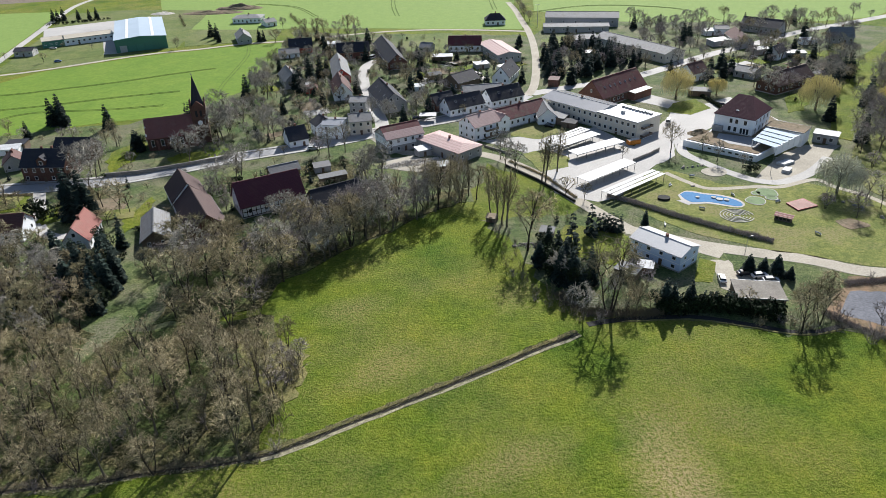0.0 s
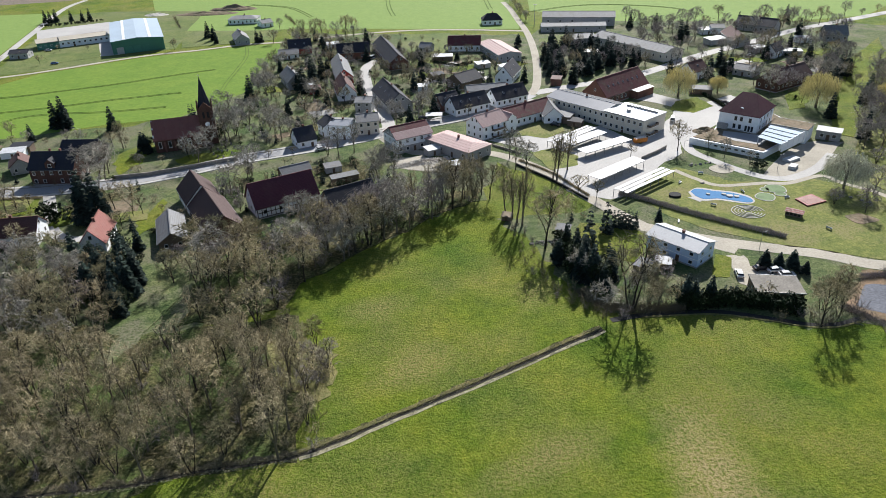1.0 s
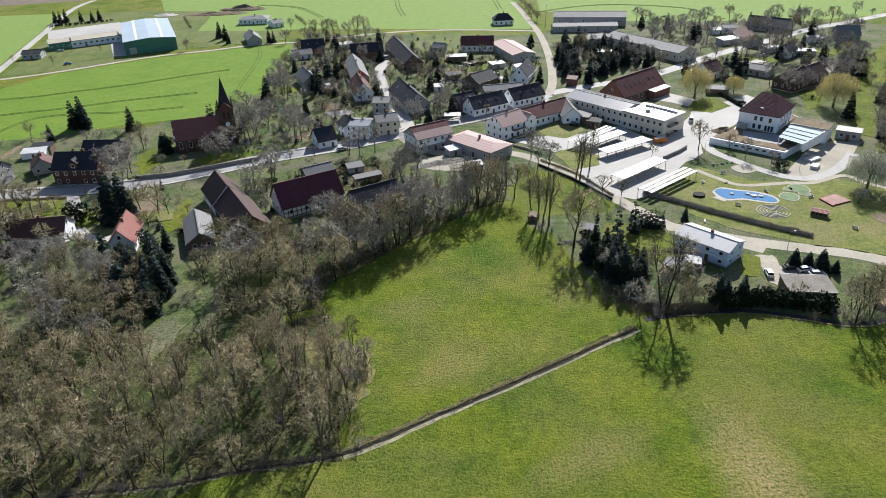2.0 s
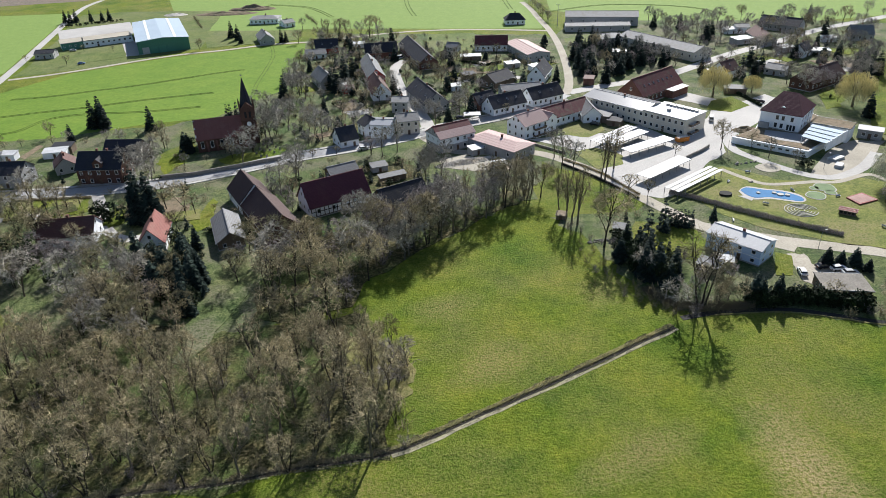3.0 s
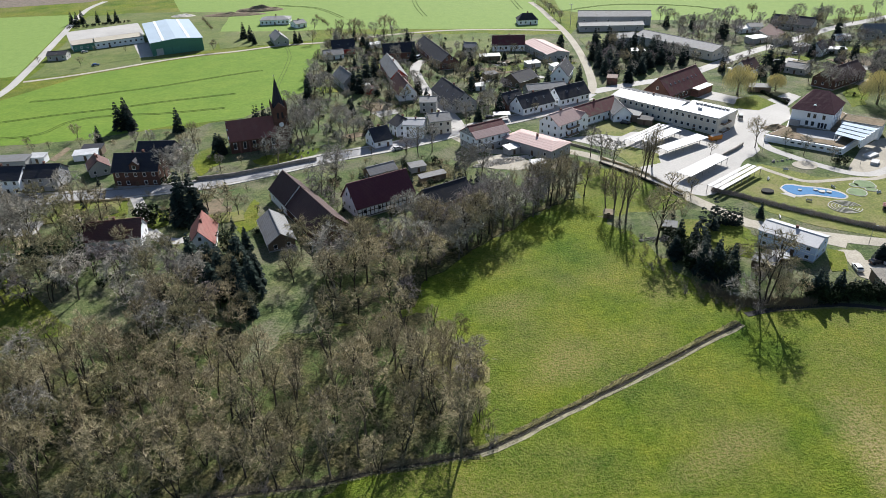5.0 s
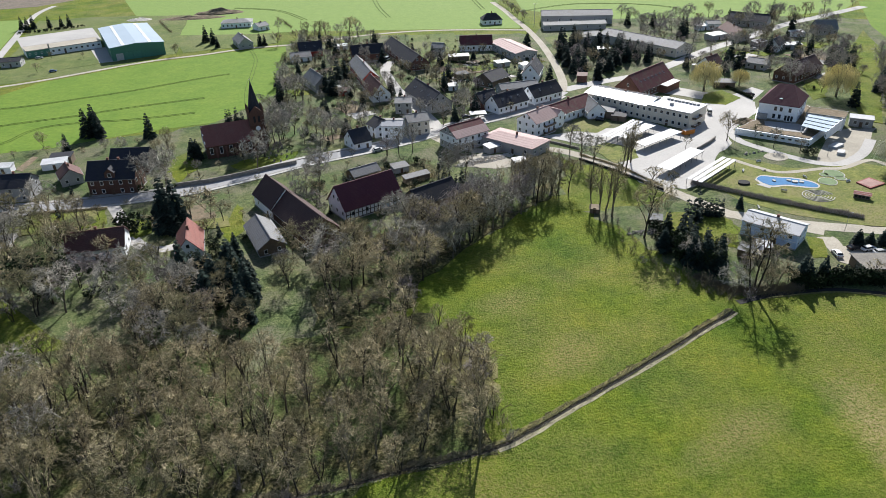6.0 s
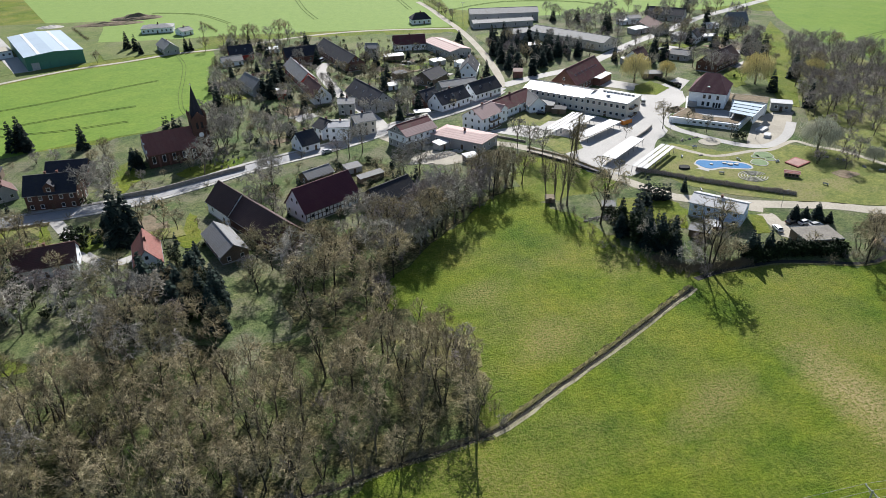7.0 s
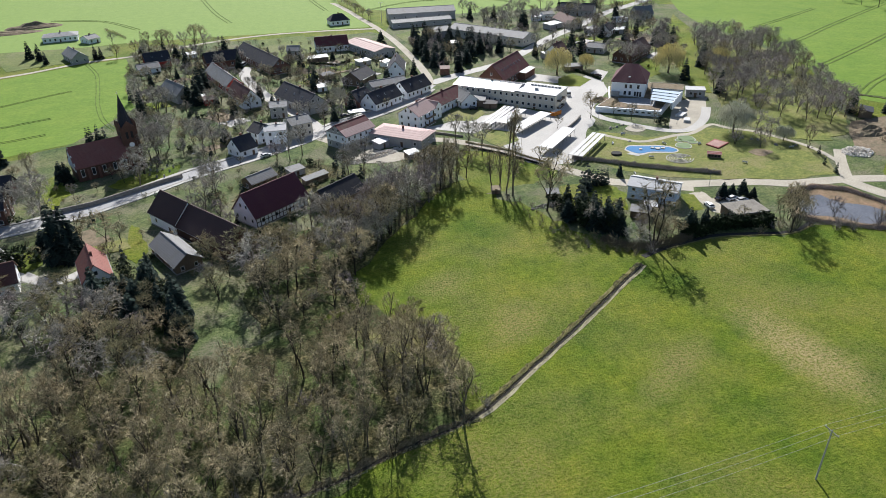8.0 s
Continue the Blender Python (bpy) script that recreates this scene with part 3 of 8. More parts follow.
def bare_tree(seed, h, limbs, tips, twigs, twig_r, bark, twig, stems=1, spread=0.4, crown_from=0.3, name="bare_tree", trunk_r=None, flat=1.0):
    """A leafless tree: forked trunk with curved limbs (trunk), and branches with fine twigs reaching to a rounded, uneven outline (crown)."""
    rng = random.Random(seed)
    tv, tf, cv, cf = [], [], [], []
    r0 = trunk_r or h * 0.018
    up = Vector((0, 0, 1))
    mid = Vector((rng.gauss(0, 0.03) * h, rng.gauss(0, 0.03) * h, h * (0.5 + crown_from * 0.5)))
    wide, tall = h * spread, h * (0.5 - crown_from * 0.5) * flat
    lobes = [(rng.random() * 6.283, rng.uniform(0.75, 1.15)) for _ in range(7)]
    def rim(d):
        """The outline's reach in a direction, uneven from lobe to lobe."""
        a = math.atan2(d.y, d.x)
        k = 0.86 + 0.2 * sum(s * math.cos(a * (i + 1) + o + d.z * 2) for i, (o, s) in enumerate(lobes[:4])) / 2
        return Vector((d.x * wide * k, d.y * wide * k, d.z * tall * k))
    joints = []
    per = max(3, round(limbs / stems))
    for s in range(stems):
        a = 2 * math.pi * s / stems + rng.random()
        lean = rng.uniform(0, 0.06) if stems == 1 else rng.uniform(0.12, 0.3)
        d = Vector((math.cos(a) * lean, math.sin(a) * lean, 1)).normalized()
        p = Vector((math.cos(a), math.sin(a), 0)) * (0.0 if stems == 1 else h * 0.02) + Vector((0, 0, -0.15))
        r, n = r0 * (1.0 if stems == 1 else 0.72), 8
        axis = [(p, r)]
        for i in range(n):
            q = p + d * h * 0.88 / n
            p, r = q, r * 0.84
            axis.append((p, r))
            d = (bent(d, rng, 0.10) + up * 0.06).normalized()
            if i >= n * crown_from + 1:
                joints.append((p, d, r))
        tube(tv, tf, [v[0] for v in axis], [v[1] for v in axis], 6)
        az = rng.random() * 6.283
        for i in range(per):
            g = (i + rng.random() * 0.8) / per
            f = min(n - 0.01, (crown_from * 0.8 + (0.85 - crown_from * 0.8) * g) * n)
            k = int(f)
            lp = axis[k][0].lerp(axis[k + 1][0], f - k)
            az += 2.4 + rng.uniform(-0.5, 0.5)
            el = radians(8 + 62 * g + rng.uniform(-12, 18))
            aim = Vector((math.cos(az) * math.cos(el), math.sin(az) * math.cos(el), math.sin(el) * 1.2 - 0.25)).normalized()
            end = mid + rim(aim) * rng.uniform(0.72, 0.95)
            ln = (end - lp).length
            ld = ((end - lp).normalized() + up * 0.35 + bent(Vector((0, 0, 0)), rng, 1.0) * 0.12).normalized()
            lr = max(axis[k][1] * 0.62, twig_r * 2.4)
            path, radii = [lp], [lr]
            for m in range(4):
                lp, lr = lp + ld * ln / 4, max(lr * 0.72, twig_r * 1.2)
                path.append(lp)
                radii.append(lr)
                joints.append((lp, ld, lr))
                ld = ((end - lp).normalized() * 0.9 + ld * 0.5 + bent(Vector((0, 0, 0)), rng, 1.0) * 0.22).normalized()
            tube(tv, tf, path, radii, 4)
    for j in range(tips):
        d = Vector((rng.gauss(0, 1), rng.gauss(0, 1), rng.gauss(0.35, 0.8))).normalized()
        tip = mid + rim(d) * rng.uniform(0.55, 1.0)
        near = sorted(joints, key=lambda v: (v[0] - tip).length_squared)[:3]
        o, od, orr = rng.choice(near)
        bd = tip - o
        if bd.length > wide * 0.75:
            bd *= wide * 0.75 / bd.length
        bl = bd.length
        bend = o + bd * 0.5 + bent(Vector((0, 0, 0.2)), rng, 1.0) * bl * 0.14
        e = o + bd
        spike(cv, cf, o, bend, twig_r * 1.7, 3, 0.6)
        spike(cv, cf, bend, e, twig_r * 1.2, 3, 0.0)
        bd = (e - bend).normalized()
        for w in range(twigs):
            tp = (o.lerp(bend, rng.uniform(0.3, 1.0)) if w % 3 == 0 else bend.lerp(e, rng.uniform(0.0, 0.95)))
            td = (bd * 0.7 + bent(Vector((0, 0, 0.15)), rng, 1.0) * 0.8 + (tp - mid).normalized() * 0.45).normalized()
            spike(cv, cf, tp, tp + td * rng.uniform(0.06, 0.13) * (h * 0.5 + 4.5), twig_r, 3, 0.0)
    t = new(name)
    t.empty_display_size = 0.5
    from_data("trunk", tv, tf, bark, t)
    from_data("crown", cv, cf, twig, t)
    return t


def shrub(seed, h, w, stems, twigs, twig_r, bark, twig, name="shrub"):
    """A leafless bush: many arching stems from one stool."""
    rng = random.Random(seed)
    tv, tf, cv, cf = [], [], [], []
    seg = []
    for s in range(stems):
        a, lean = rng.random() * 2 * math.pi, rng.uniform(0.05, 0.75)
        d = Vector((math.cos(a) * lean, math.sin(a) * lean, 1)).normalized()
        p = Vector((rng.gauss(0, w * 0.12), rng.gauss(0, w * 0.12), -0.1))
        r = h * 0.010
        path, radii = [p], [r]
        for i in range(3):
            q = p + d * h / 3 * rng.uniform(0.7, 1.1)
            path.append(q)
            radii.append(r * 0.7)
            seg.append((p, q, d))
            p, r, d = q, r * 0.7, bent(d, rng, 0.2)
        tube(tv, tf, path, radii, 3)
    for _ in range(twigs):
        a, b, d = rng.choice(seg)
        p = a.lerp(b, rng.uniform(0.2, 1))
        spike(cv, cf, p, p + bent(d, rng, 0.55) * h * rng.uniform(0.15, 0.4), twig_r, 3, 0.0)
    t = new(name)
    from_data("stool", tv, tf, bark, t)
    from_data("crown", cv, cf, twig, t)
    return t


def conifer(seed, h, w, tiers, per, name="spruce", bare=0.08, leaf=None):
    """A spruce: straight trunk, whorls of drooping boughs built of needle sprays."""
    rng = random.Random(seed)
    tv, tf, cv, cf = [], [], [], []
    spike(tv, tf, Vector((0, 0, -0.1)), Vector((0, 0, h * 0.98)), h * 0.014, 6, 0.1)
    for i in range(tiers):
        f = (i + rng.random() * 0.6) / tiers
        z = h * (bare + (1 - bare) * f)
        rad = w / 2 * (1 - f) ** 0.85 * rng.uniform(0.8, 1.12) + 0.12
        for j in range(per):
            b = rng.random() * 2 * math.pi
            d = Vector((math.cos(b), math.sin(b), rng.uniform(-0.35, 0.05))).normalized()
            a = Vector((0, 0, z))
            e = a + d * rad * rng.uniform(0.75, 1.1)
            side = d.cross(Vector((0, 0, 1))).normalized()
            n = 3
            for k in range(n):
                p = a.lerp(e, 0.25 + 0.75 * k / n)
                s = rad * (0.58 - 0.08 * k) + 0.16
                for sg in (-1, 1):
                    tip = p + side * sg * s + d * s * 0.8 + Vector((0, 0, -s * rng.uniform(0.25, 0.7)))
                    i0 = len(cv)
                    m = p + d * s * 0.7 + Vector((0, 0, 0.06))
                    cv.extend((p - d * s * 0.2, m, tip, p + Vector((0, 0, -0.16 * s - 0.04))))
                    cf.extend(((i0, i0 + 1, i0 + 2), (i0 + 1, i0 + 3, i0 + 2), (i0 + 3, i0, i0 + 2)))
            spike(cv, cf, a, e, 0.04 + rad * 0.012, 3, 0.3)
    t = new(name)
    from_data("trunk", tv, tf, M_BARKD, t)
    from_data("crown", cv, cf, leaf or M_NEEDLE, t)
    return t


def leafy(seed, h, w, clumps, material, name="evergreen_bush", lift=0.0):
    """An evergreen bush or ivy mass: many small leaf clumps with an uneven outline."""
    rng = random.Random(seed)
    tv, tf, cv, cf = [], [], [], []
    lobes = [(Vector((rng.gauss(0, w * 0.22), rng.gauss(0, w * 0.22), lift + h * rng.uniform(0.3, 0.72))), rng.uniform(0.22, 0.36)) for _ in range(7)]
    for c, s in lobes:
        spike(tv, tf, Vector((0, 0, -0.1)), c, h * 0.015, 4, 0.4)
    for _ in range(clumps):
        c, s = rng.choice(lobes)
        d = Vector((rng.gauss(0, 1), rng.gauss(0, 1), rng.gauss(0, 1))).normalized()
        p = c + Vector((d.x * w * s, d.y * w * s, d.z * h * s)) * rng.uniform(0.75, 1.05)
        p.z = max(p.z, 0.1)
        q = rng.uniform(0.12, 0.3) * (0.6 + w * 0.06)
        i0 = len(cv)
        for k in range(4):
            cv.append(p + Vector((rng.gauss(0, q), rng.gauss(0, q), rng.gauss(0, q * 0.8))))
        cf.extend(((i0, i0 + 1, i0 + 2), (i0, i0 + 2, i0 + 3), (i0, i0 + 3, i0 + 1), (i0 + 1, i0 + 3, i0 + 2)))
    t = new(name)
    from_data("stool", tv, tf, M_BARKD, t)
    from_data("crown", cv, cf, material, t)
    return t


def willow(seed, h, w, strands, material, name="weeping_willow"):
    """A willow: short forked trunk and a dome of long hanging strands."""
    rng = random.Random(seed)
    tv, tf, cv, cf = [], [], [], []
    spike(tv, tf, Vector((0, 0, -0.1)), Vector((0, 0, h * 0.35)), h * 0.035, 7, 0.7)
    tops = []
    for i in range(11):
        a = i * 2.4 + rng.random()
        q = Vector((math.cos(a) * w * 0.27, math.sin(a) * w * 0.27, h * rng.uniform(0.7, 0.92)))
        p = Vector((0, 0, h * rng.uniform(0.25, 0.38)))
        m = p.lerp(q, 0.5) + Vector((0, 0, h * 0.05))
        spike(tv, tf, p, m, h * 0.014, 4, 0.7)
        spike(tv, tf, m, q, h * 0.010, 4, 0.4)
        tops.append(q)
    for _ in range(strands):
        d = Vector((rng.gauss(0, 1), rng.gauss(0, 1), rng.gauss(0.45, 0.75))).normalized()
        f = rng.uniform(0.45, 1.0) * (0.9 + 0.25 * noise.noise(d * 2.2 + Vector((seed, 0, 0))))
        p = Vector((d.x * w * 0.5 * f, d.y * w * 0.5 * f, h * (0.5 + 0.48 * d.z * f)))
        q = p + Vector((d.x, d.y, 0.25 + rng.uniform(-0.2, 0.3))) * w * 0.05
        e = q + Vector((d.x * w * 0.03 + rng.gauss(0, 0.15), d.y * w * 0.03 + rng.gauss(0, 0.15), -h * rng.uniform(0.08, 0.24)))
        e.z = max(e.z, 1.0)
        spike(cv, cf, p, q, 0.04, 3, 0.8)
        spike(cv, cf, q, e, 0.045, 3, 0.0)
    t = new(name)
    from_data("trunk", tv, tf, M_BARK, t)
    from_data("crown", cv, cf, material, t)
    return t


def inside(x, y, poly):
    c = False
    for i in range(len(poly)):
        (x1, y1), (x2, y2) = poly[i - 1], poly[i]
        if (y1 > y) != (y2 > y) and x < (x2 - x1) * (y - y1) / (y2 - y1) + x1:
            c = not c
    return c


_first = {}


def plant(proto, x, y, scale=1.0, rot=0.0, group=""):
    """Puts a copy of a plant at a place; the first one is the original itself."""
    m = pose(x, y, 0, 0, 0, rot) @ Matrix.Scale(scale, 4)
    if proto.name not in _first:
        _first[proto.name] = 1
        proto.matrix_basis = m
        ob = proto
    else:
        ob = copy_thing(proto, m)
        ob.matrix_basis = m
    if group:
        ob["group"] = group
    return ob


def scatter(seed, poly, gap, protos, lo=0.8, hi=1.2, group="", clear=True):
    """Plants over a stretch of the plan, no two nearer than gap."""
    rng = random.Random(seed)
    xs, ys = [p[0] for p in poly], [p[1] for p in poly]
    placed = []
    area = (max(xs) - min(xs)) * (max(ys) - min(ys))
    for _ in range(int(area / gap / gap * 5)):
        x, y = rng.uniform(min(xs), max(xs)), rng.uniform(min(ys), max(ys))
        if not inside(x, y, poly) or any((x - a) ** 2 + (y - b) ** 2 < gap * gap for a, b in placed):
            continue
        if clear and any(inside(x, y, k) for k in _keep_out):
            continue
        placed.append((x, y))
        plant(rng.choice(protos), x, y, rng.uniform(lo, hi), rng.uniform(0, 360), group)


def row(seed, pts, gap, protos, lo=0.8, hi=1.2, jitter=0.6, group=""):
    """Plants along a line."""
    rng = random.Random(seed)
    for (x1, y1), (x2, y2) in zip(pts, pts[1:]):
        n = max(1, int(math.hypot(x2 - x1, y2 - y1) / gap))
        for i in range(n):
            f = (i + rng.random() * 0.6) / n
            plant(rng.choice(protos), x1 + (x2 - x1) * f + rng.gauss(0, jitter), y1 + (y2 - y1) * f + rng.gauss(0, jitter), rng.uniform(lo, hi), rng.uniform(0, 360), group)


def hall(x, y, rot, L, W, eave, walls, roof, label, name="hall", category="hall"):
    """A wide clad hall, its ridge running away from the street: walls, two roof slopes, translucent strips, gates."""
    h = tagged(root(name, x, y, rot), label, category)
    keep_off(x, y, rot, L, W)
    top = eave + 1.3
    pts = [(-L / 2, 0), (L / 2, 0), (L / 2, eave), (0, top), (-L / 2, eave)]
    bm = bmesh.new()
    a = [bm.verts.new((p, -W / 2, z)) for p, z in pts]
    b = [bm.verts.new((p, W / 2, z)) for p, z in pts]
    bm.faces.new(a)
    bm.faces.new(b[::-1])
    for i in range(5):
        j = (i + 1) % 5
        bm.faces.new((a[i], b[i], b[j], a[j]))
    bmesh.ops.recalc_face_normals(bm, faces=bm.faces)
    part("wall", bm, walls, h)
    for s in (-1, 1):
        ob = part("roof", roof_slab(W, L, eave, top, 0.5, s), roof, h)
        ob.matrix_basis = pose(0, 0, 0, 0, 0, 90)
        st = part("roof_light", boxed(-W / 2, -0.9, 0, W / 2, 0.9, 0.06), M_WOODSTRIP, h)
        st.matrix_basis = pose(s * L * 0.25, 0, eave + 0.65 + 0.24, 0, s * math.degrees(math.atan2(1.3, L / 2)), 0) @ pose(0, 0, 0, 0, 0, 90)
    for i in range(4):
        part("gate", boxed(-L * 0.42 + i * 5.2, -W / 2 - 0.12, 0, -L * 0.42 + i * 5.2 + 4.2, -W / 2 + 0.05, 4.2), M_SHEET if i == 0 else M_GREENCLAD, h)
    return h


def church(x, y, rot, L):
    """A brick village church: nave, square tower with clock and corner pinnacles, tall slate spire."""
    keep_off(x, y, rot, L + 8, 12)
    c = tagged(root("church", x, y, rot), "red brick village church with slender dark spire", "church")
    W, eave, rg = 11.0, 5.5, 12.0
    bm = bmesh.new()
    pts = [(-W / 2, 0), (W / 2, 0), (W / 2, eave), (0, rg), (-W / 2, eave)]
    a = [bm.verts.new((-L / 2, p, z)) for p, z in pts]
    b = [bm.verts.new((L / 2, p, z)) for p, z in pts]
    bm.faces.new(a)
    bm.faces.new(b[::-1])
    for i in range(5):
        j = (i + 1) % 5
        bm.faces.new((a[i], b[i], b[j], a[j]))
    bmesh.ops.recalc_face_normals(bm, faces=bm.faces)
    part("nave_wall", bm, M_BRICKD, c)
    for s in (-1, 1):
        part("roof", roof_slab(L, W, eave, rg, 0.4, s), M_ROOFCHURCH, c)
        for i in range(5):
            px = (i + 0.5) / 5 * L - L / 2
            window(c, 1.1, 2.6, pose(px, s * (W / 2 + 0.01), 3.1, 0, 0, 0 if s < 0 else 180))
            part("buttress", boxed(px + L / 10 - 0.35, s * W / 2 - 0.7, 0, px + L / 10 + 0.35, s * W / 2 + 0.7, 4.4), M_BRICK, c)
    for i in range(5):
        part("gable_pinnacle", boxed(-L / 2 - 0.35, (i - 2) * 2.4 - 0.35, 4.0, -L / 2 + 0.1, (i - 2) * 2.4 + 0.35, 12.0 - abs(i - 2) * 2.4), M_WHITE, c)
    tx, t = L / 2 + 2.6, 3.0
    bm = boxed(tx - t, -t, 0, tx + t, t, 15.0)
    box(bm, tx - t - 0.2, -t - 0.2, 10.0, tx + t + 0.2, t + 0.2, 10.4)
    part("tower", bm, M_BRICKD, c)
    for k in range(4):
        m = pose(tx, 0, 0, 0, 0, 90 * k)
        bm = bmesh.new()
        g = [bm.verts.new(m @ Vector(p)) for p in ((-t, -t - 0.1, 15.0), (t, -t - 0.1, 15.0), (0, -t - 0.1, 18.0), (-t, -t + 0.5, 15.0), (t, -t + 0.5, 15.0), (0, -t + 0.5, 18.0))]
        for f in ((0, 1, 2), (5, 4, 3), (0, 3, 4, 1), (1, 4, 5, 2), (2, 5, 3, 0)):
            bm.faces.new([g[i] for i in f])
        bmesh.ops.recalc_face_normals(bm, faces=bm.faces)
        part("tower_gable", bm, M_BRICKD, c)
        pin = boxed(t - 0.45, -t - 0.15, 14.9, t + 0.15, -t + 0.45, 16.5)
        bmesh.ops.create_cone(pin, segments=4, radius1=0.45, radius2=0.02, depth=1.8, matrix=pose(t - 0.15, -t + 0.15, 17.4, 0, 0, 45))
        ob = part("pinnacle", pin, M_BRICKD, c)
        ob.matrix_basis = m
        for s in (-0.9, 0.9):
            bm = boxed(s - 0.45, -t - 0.04, 11.3, s + 0.45, -t + 0.1, 13.9)
            ob = part("belfry_opening", bm, M_DARK, c)
            ob.matrix_basis = m
        dial = bmesh.new()
        bmesh.ops.create_cone(dial, cap_ends=True, segments=20, radius1=0.95, radius2=0.95, depth=0.16, matrix=pose(0, -t - 0.08, 8.8, 90, 0, 0))
        ob = part("clock_face", dial, M_WHITE, c, "round white clock face")
        ob.matrix_basis = m
    bm = bmesh.new()
    bmesh.ops.create_cone(bm, cap_ends=True, segments=8, radius1=2.9, radius2=0.06, depth=12.6, matrix=pose(tx, 0, 15.0 + 6.3, 0, 0, 22.5))
    part("spire", bm, M_ROOFDARK, c, "slender dark slate spire")
    bm = bmesh.new()
    rod(bm, (tx, 0, 27.2), (tx, 0, 28.8), 0.07, 0.05)
    box(bm, tx - 0.5, -0.05, 28.1, tx + 0.5, 0.05, 28.25)
    part("cross", bm, M_STEEL, c)
    part("door", boxed(tx - 1.0, -t - 0.08, 0, tx + 1.0, -t + 0.05, 2.8), M_DOOR, c)
    return c


def ditch(pts, open_part):
    """A narrow drainage ditch across the meadow: dark bed with the shadow side in its colour, reedy bank on one side,
    mown pale strip on the other.
    """
    line = smooth_line(pts)
    nrm = []
    for i, p in enumerate(line):
        d = (line[min(i + 1, len(line) - 1)] - line[max(i - 1, 0)]).normalized()
        nrm.append(Vector((-d.y, d.x)))
    if nrm[0].x > 0:
        nrm = [-n for n in nrm]
    def off(o):
        return [tuple(p + n * o) for p, n in zip(line, nrm)]
    strip("ditch_bed", off(0.85), 0.8, 0.015, M_MUD, "wet bed of the drainage ditch, its shadow side in the dark colour", "ditch", curve=False, ragged=0.4, keep=False)
    strip("mown_edge", off(0.0)[:open_part], 0.75, 0.02, M_MOWN, "pale dry mown strip beside the ditch", "bank", curve=False, ragged=0.6, keep=False)
    strip("ditch_bank", off(1.9)[:open_part], 1.0, 0.2, M_DRY, "raised bank with dead grass", "bank", curve=False, ragged=0.5, keep=False)
    rng = random.Random(5)
    for name, lo, hi, mat, many, tall, label in (("reeds", 1.15, 2.9, M_DRYREED, 70, 0.5, "dry grey reeds along the ditch"), ("dead_grass", 1.0, 2.7, M_TWIG, 22, 0.5, "dark dead grass tufts along the ditch"), ("grass_fringe", -0.2, 0.6, M_MOWN, 12, 0.3, "pale grass fringe of the mown strip")):
        cv, cf = [], []
        for p, n, q in zip(line, nrm, line[1:]):
            for _ in range(int((q - p).length * many)):
                c = p.lerp(q, rng.random())
                o = rng.uniform(lo, hi)
                if noise.noise(Vector((c.x * 0.5, c.y * 0.5, lo))) < (o - lo) / (hi - lo) * 1.1 - 0.75:
                    continue
                c += n * o
                a = Vector((c.x, c.y, 0.1))
                spike(cv, cf, a, a + Vector((rng.gauss(0, 0.25), rng.gauss(0, 0.25), rng.uniform(0.3, 1.0) * tall)), 0.06, 3, 0.0)
        tagged(from_data(name, cv, cf, mat), label, "reeds", kind="stuff")


# ---- other builders ----
M_TRAM = ground_mat("wheel_tracks", (0.07, 0.118, 0.022), (0.092, 0.145, 0.028), (0.11, 0.165, 0.034), (0.12, 0.15, 0.05))


def carport(x, y, rot, L, W, h, walls, roof, label, striped=False):
    """An open carport: posts, beams, thin roof sheet or three roof strips."""
    c = tagged(root("carport", x, y, rot), label, "carport", "carports of the car park")
    keep_off(x, y, rot, L, W)
    n = max(2, round(L / 4.5))
    for i in range(n + 1):
        px = -L / 2 + 0.2 + i / n * (L - 0.4)
        for s in (-1, 1):
            part("post", boxed(px - 0.07, s * (W / 2 - 0.4) - 0.07, 0, px + 0.07, s * (W / 2 - 0.4) + 0.07, h - 0.2), walls, c)
    for s in (-1, 1):
        part("beam", boxed(-L / 2, s * (W / 2 - 0.4) - 0.09, h - 0.2, L / 2, s * (W / 2 - 0.4) + 0.09, h), walls, c)
    if striped:
        for k in range(3):
            y0 = -W / 2 + k * W / 3 + 0.12
            part("roof_strip", boxed(-L / 2, y0, h + 0.002, L / 2, y0 + W / 3 - 0.55, h + 0.12), roof, c)
    else:
        part("roof", boxed(-L / 2, -W / 2, h + 0.002, L / 2, W / 2, h + 0.12), roof, c)
        part("fascia", boxed(-L / 2 - 0.03, -W / 2 - 0.05, h - 0.12, L / 2 + 0.03, -W / 2 - 0.002, h + 0.16), M_STEEL, c)
    return c


def car(x, y, rot, colour, label, van=False):
    """A parked car: pressed body, glazed cabin, lamps and four wheels."""
    c = tagged(root("van" if van else "car", x, y, rot, 0.12), label, "van" if van else "car")
    l, w, h = (4.9, 1.95, 2.1) if van else (4.3, 1.78, 1.45)
    prof = [(-l / 2, 0.35), (l / 2, 0.35), (l / 2, 0.7), (l / 2 - 0.1, 0.85), (l * 0.24, 0.95), (-l / 2 + 0.1, 1.0), (-l / 2, 0.8)]
    bm = bmesh.new()
    a = [bm.verts.new((px, -w / 2, pz)) for px, pz in prof]
    b = [bm.verts.new((px, w / 2, pz)) for px, pz in prof]
    bm.faces.new(a)
    bm.faces.new(b[::-1])
    for i in range(len(prof)):
        j = (i + 1) % len(prof)
        bm.faces.new((a[i], b[i], b[j], a[j]))
    bmesh.ops.recalc_face_normals(bm, faces=bm.faces)
    bmesh.ops.bevel(bm, geom=list(bm.edges), offset=0.06, segments=1, affect="EDGES")
    part("body", bm, M_CARS[colour], c)
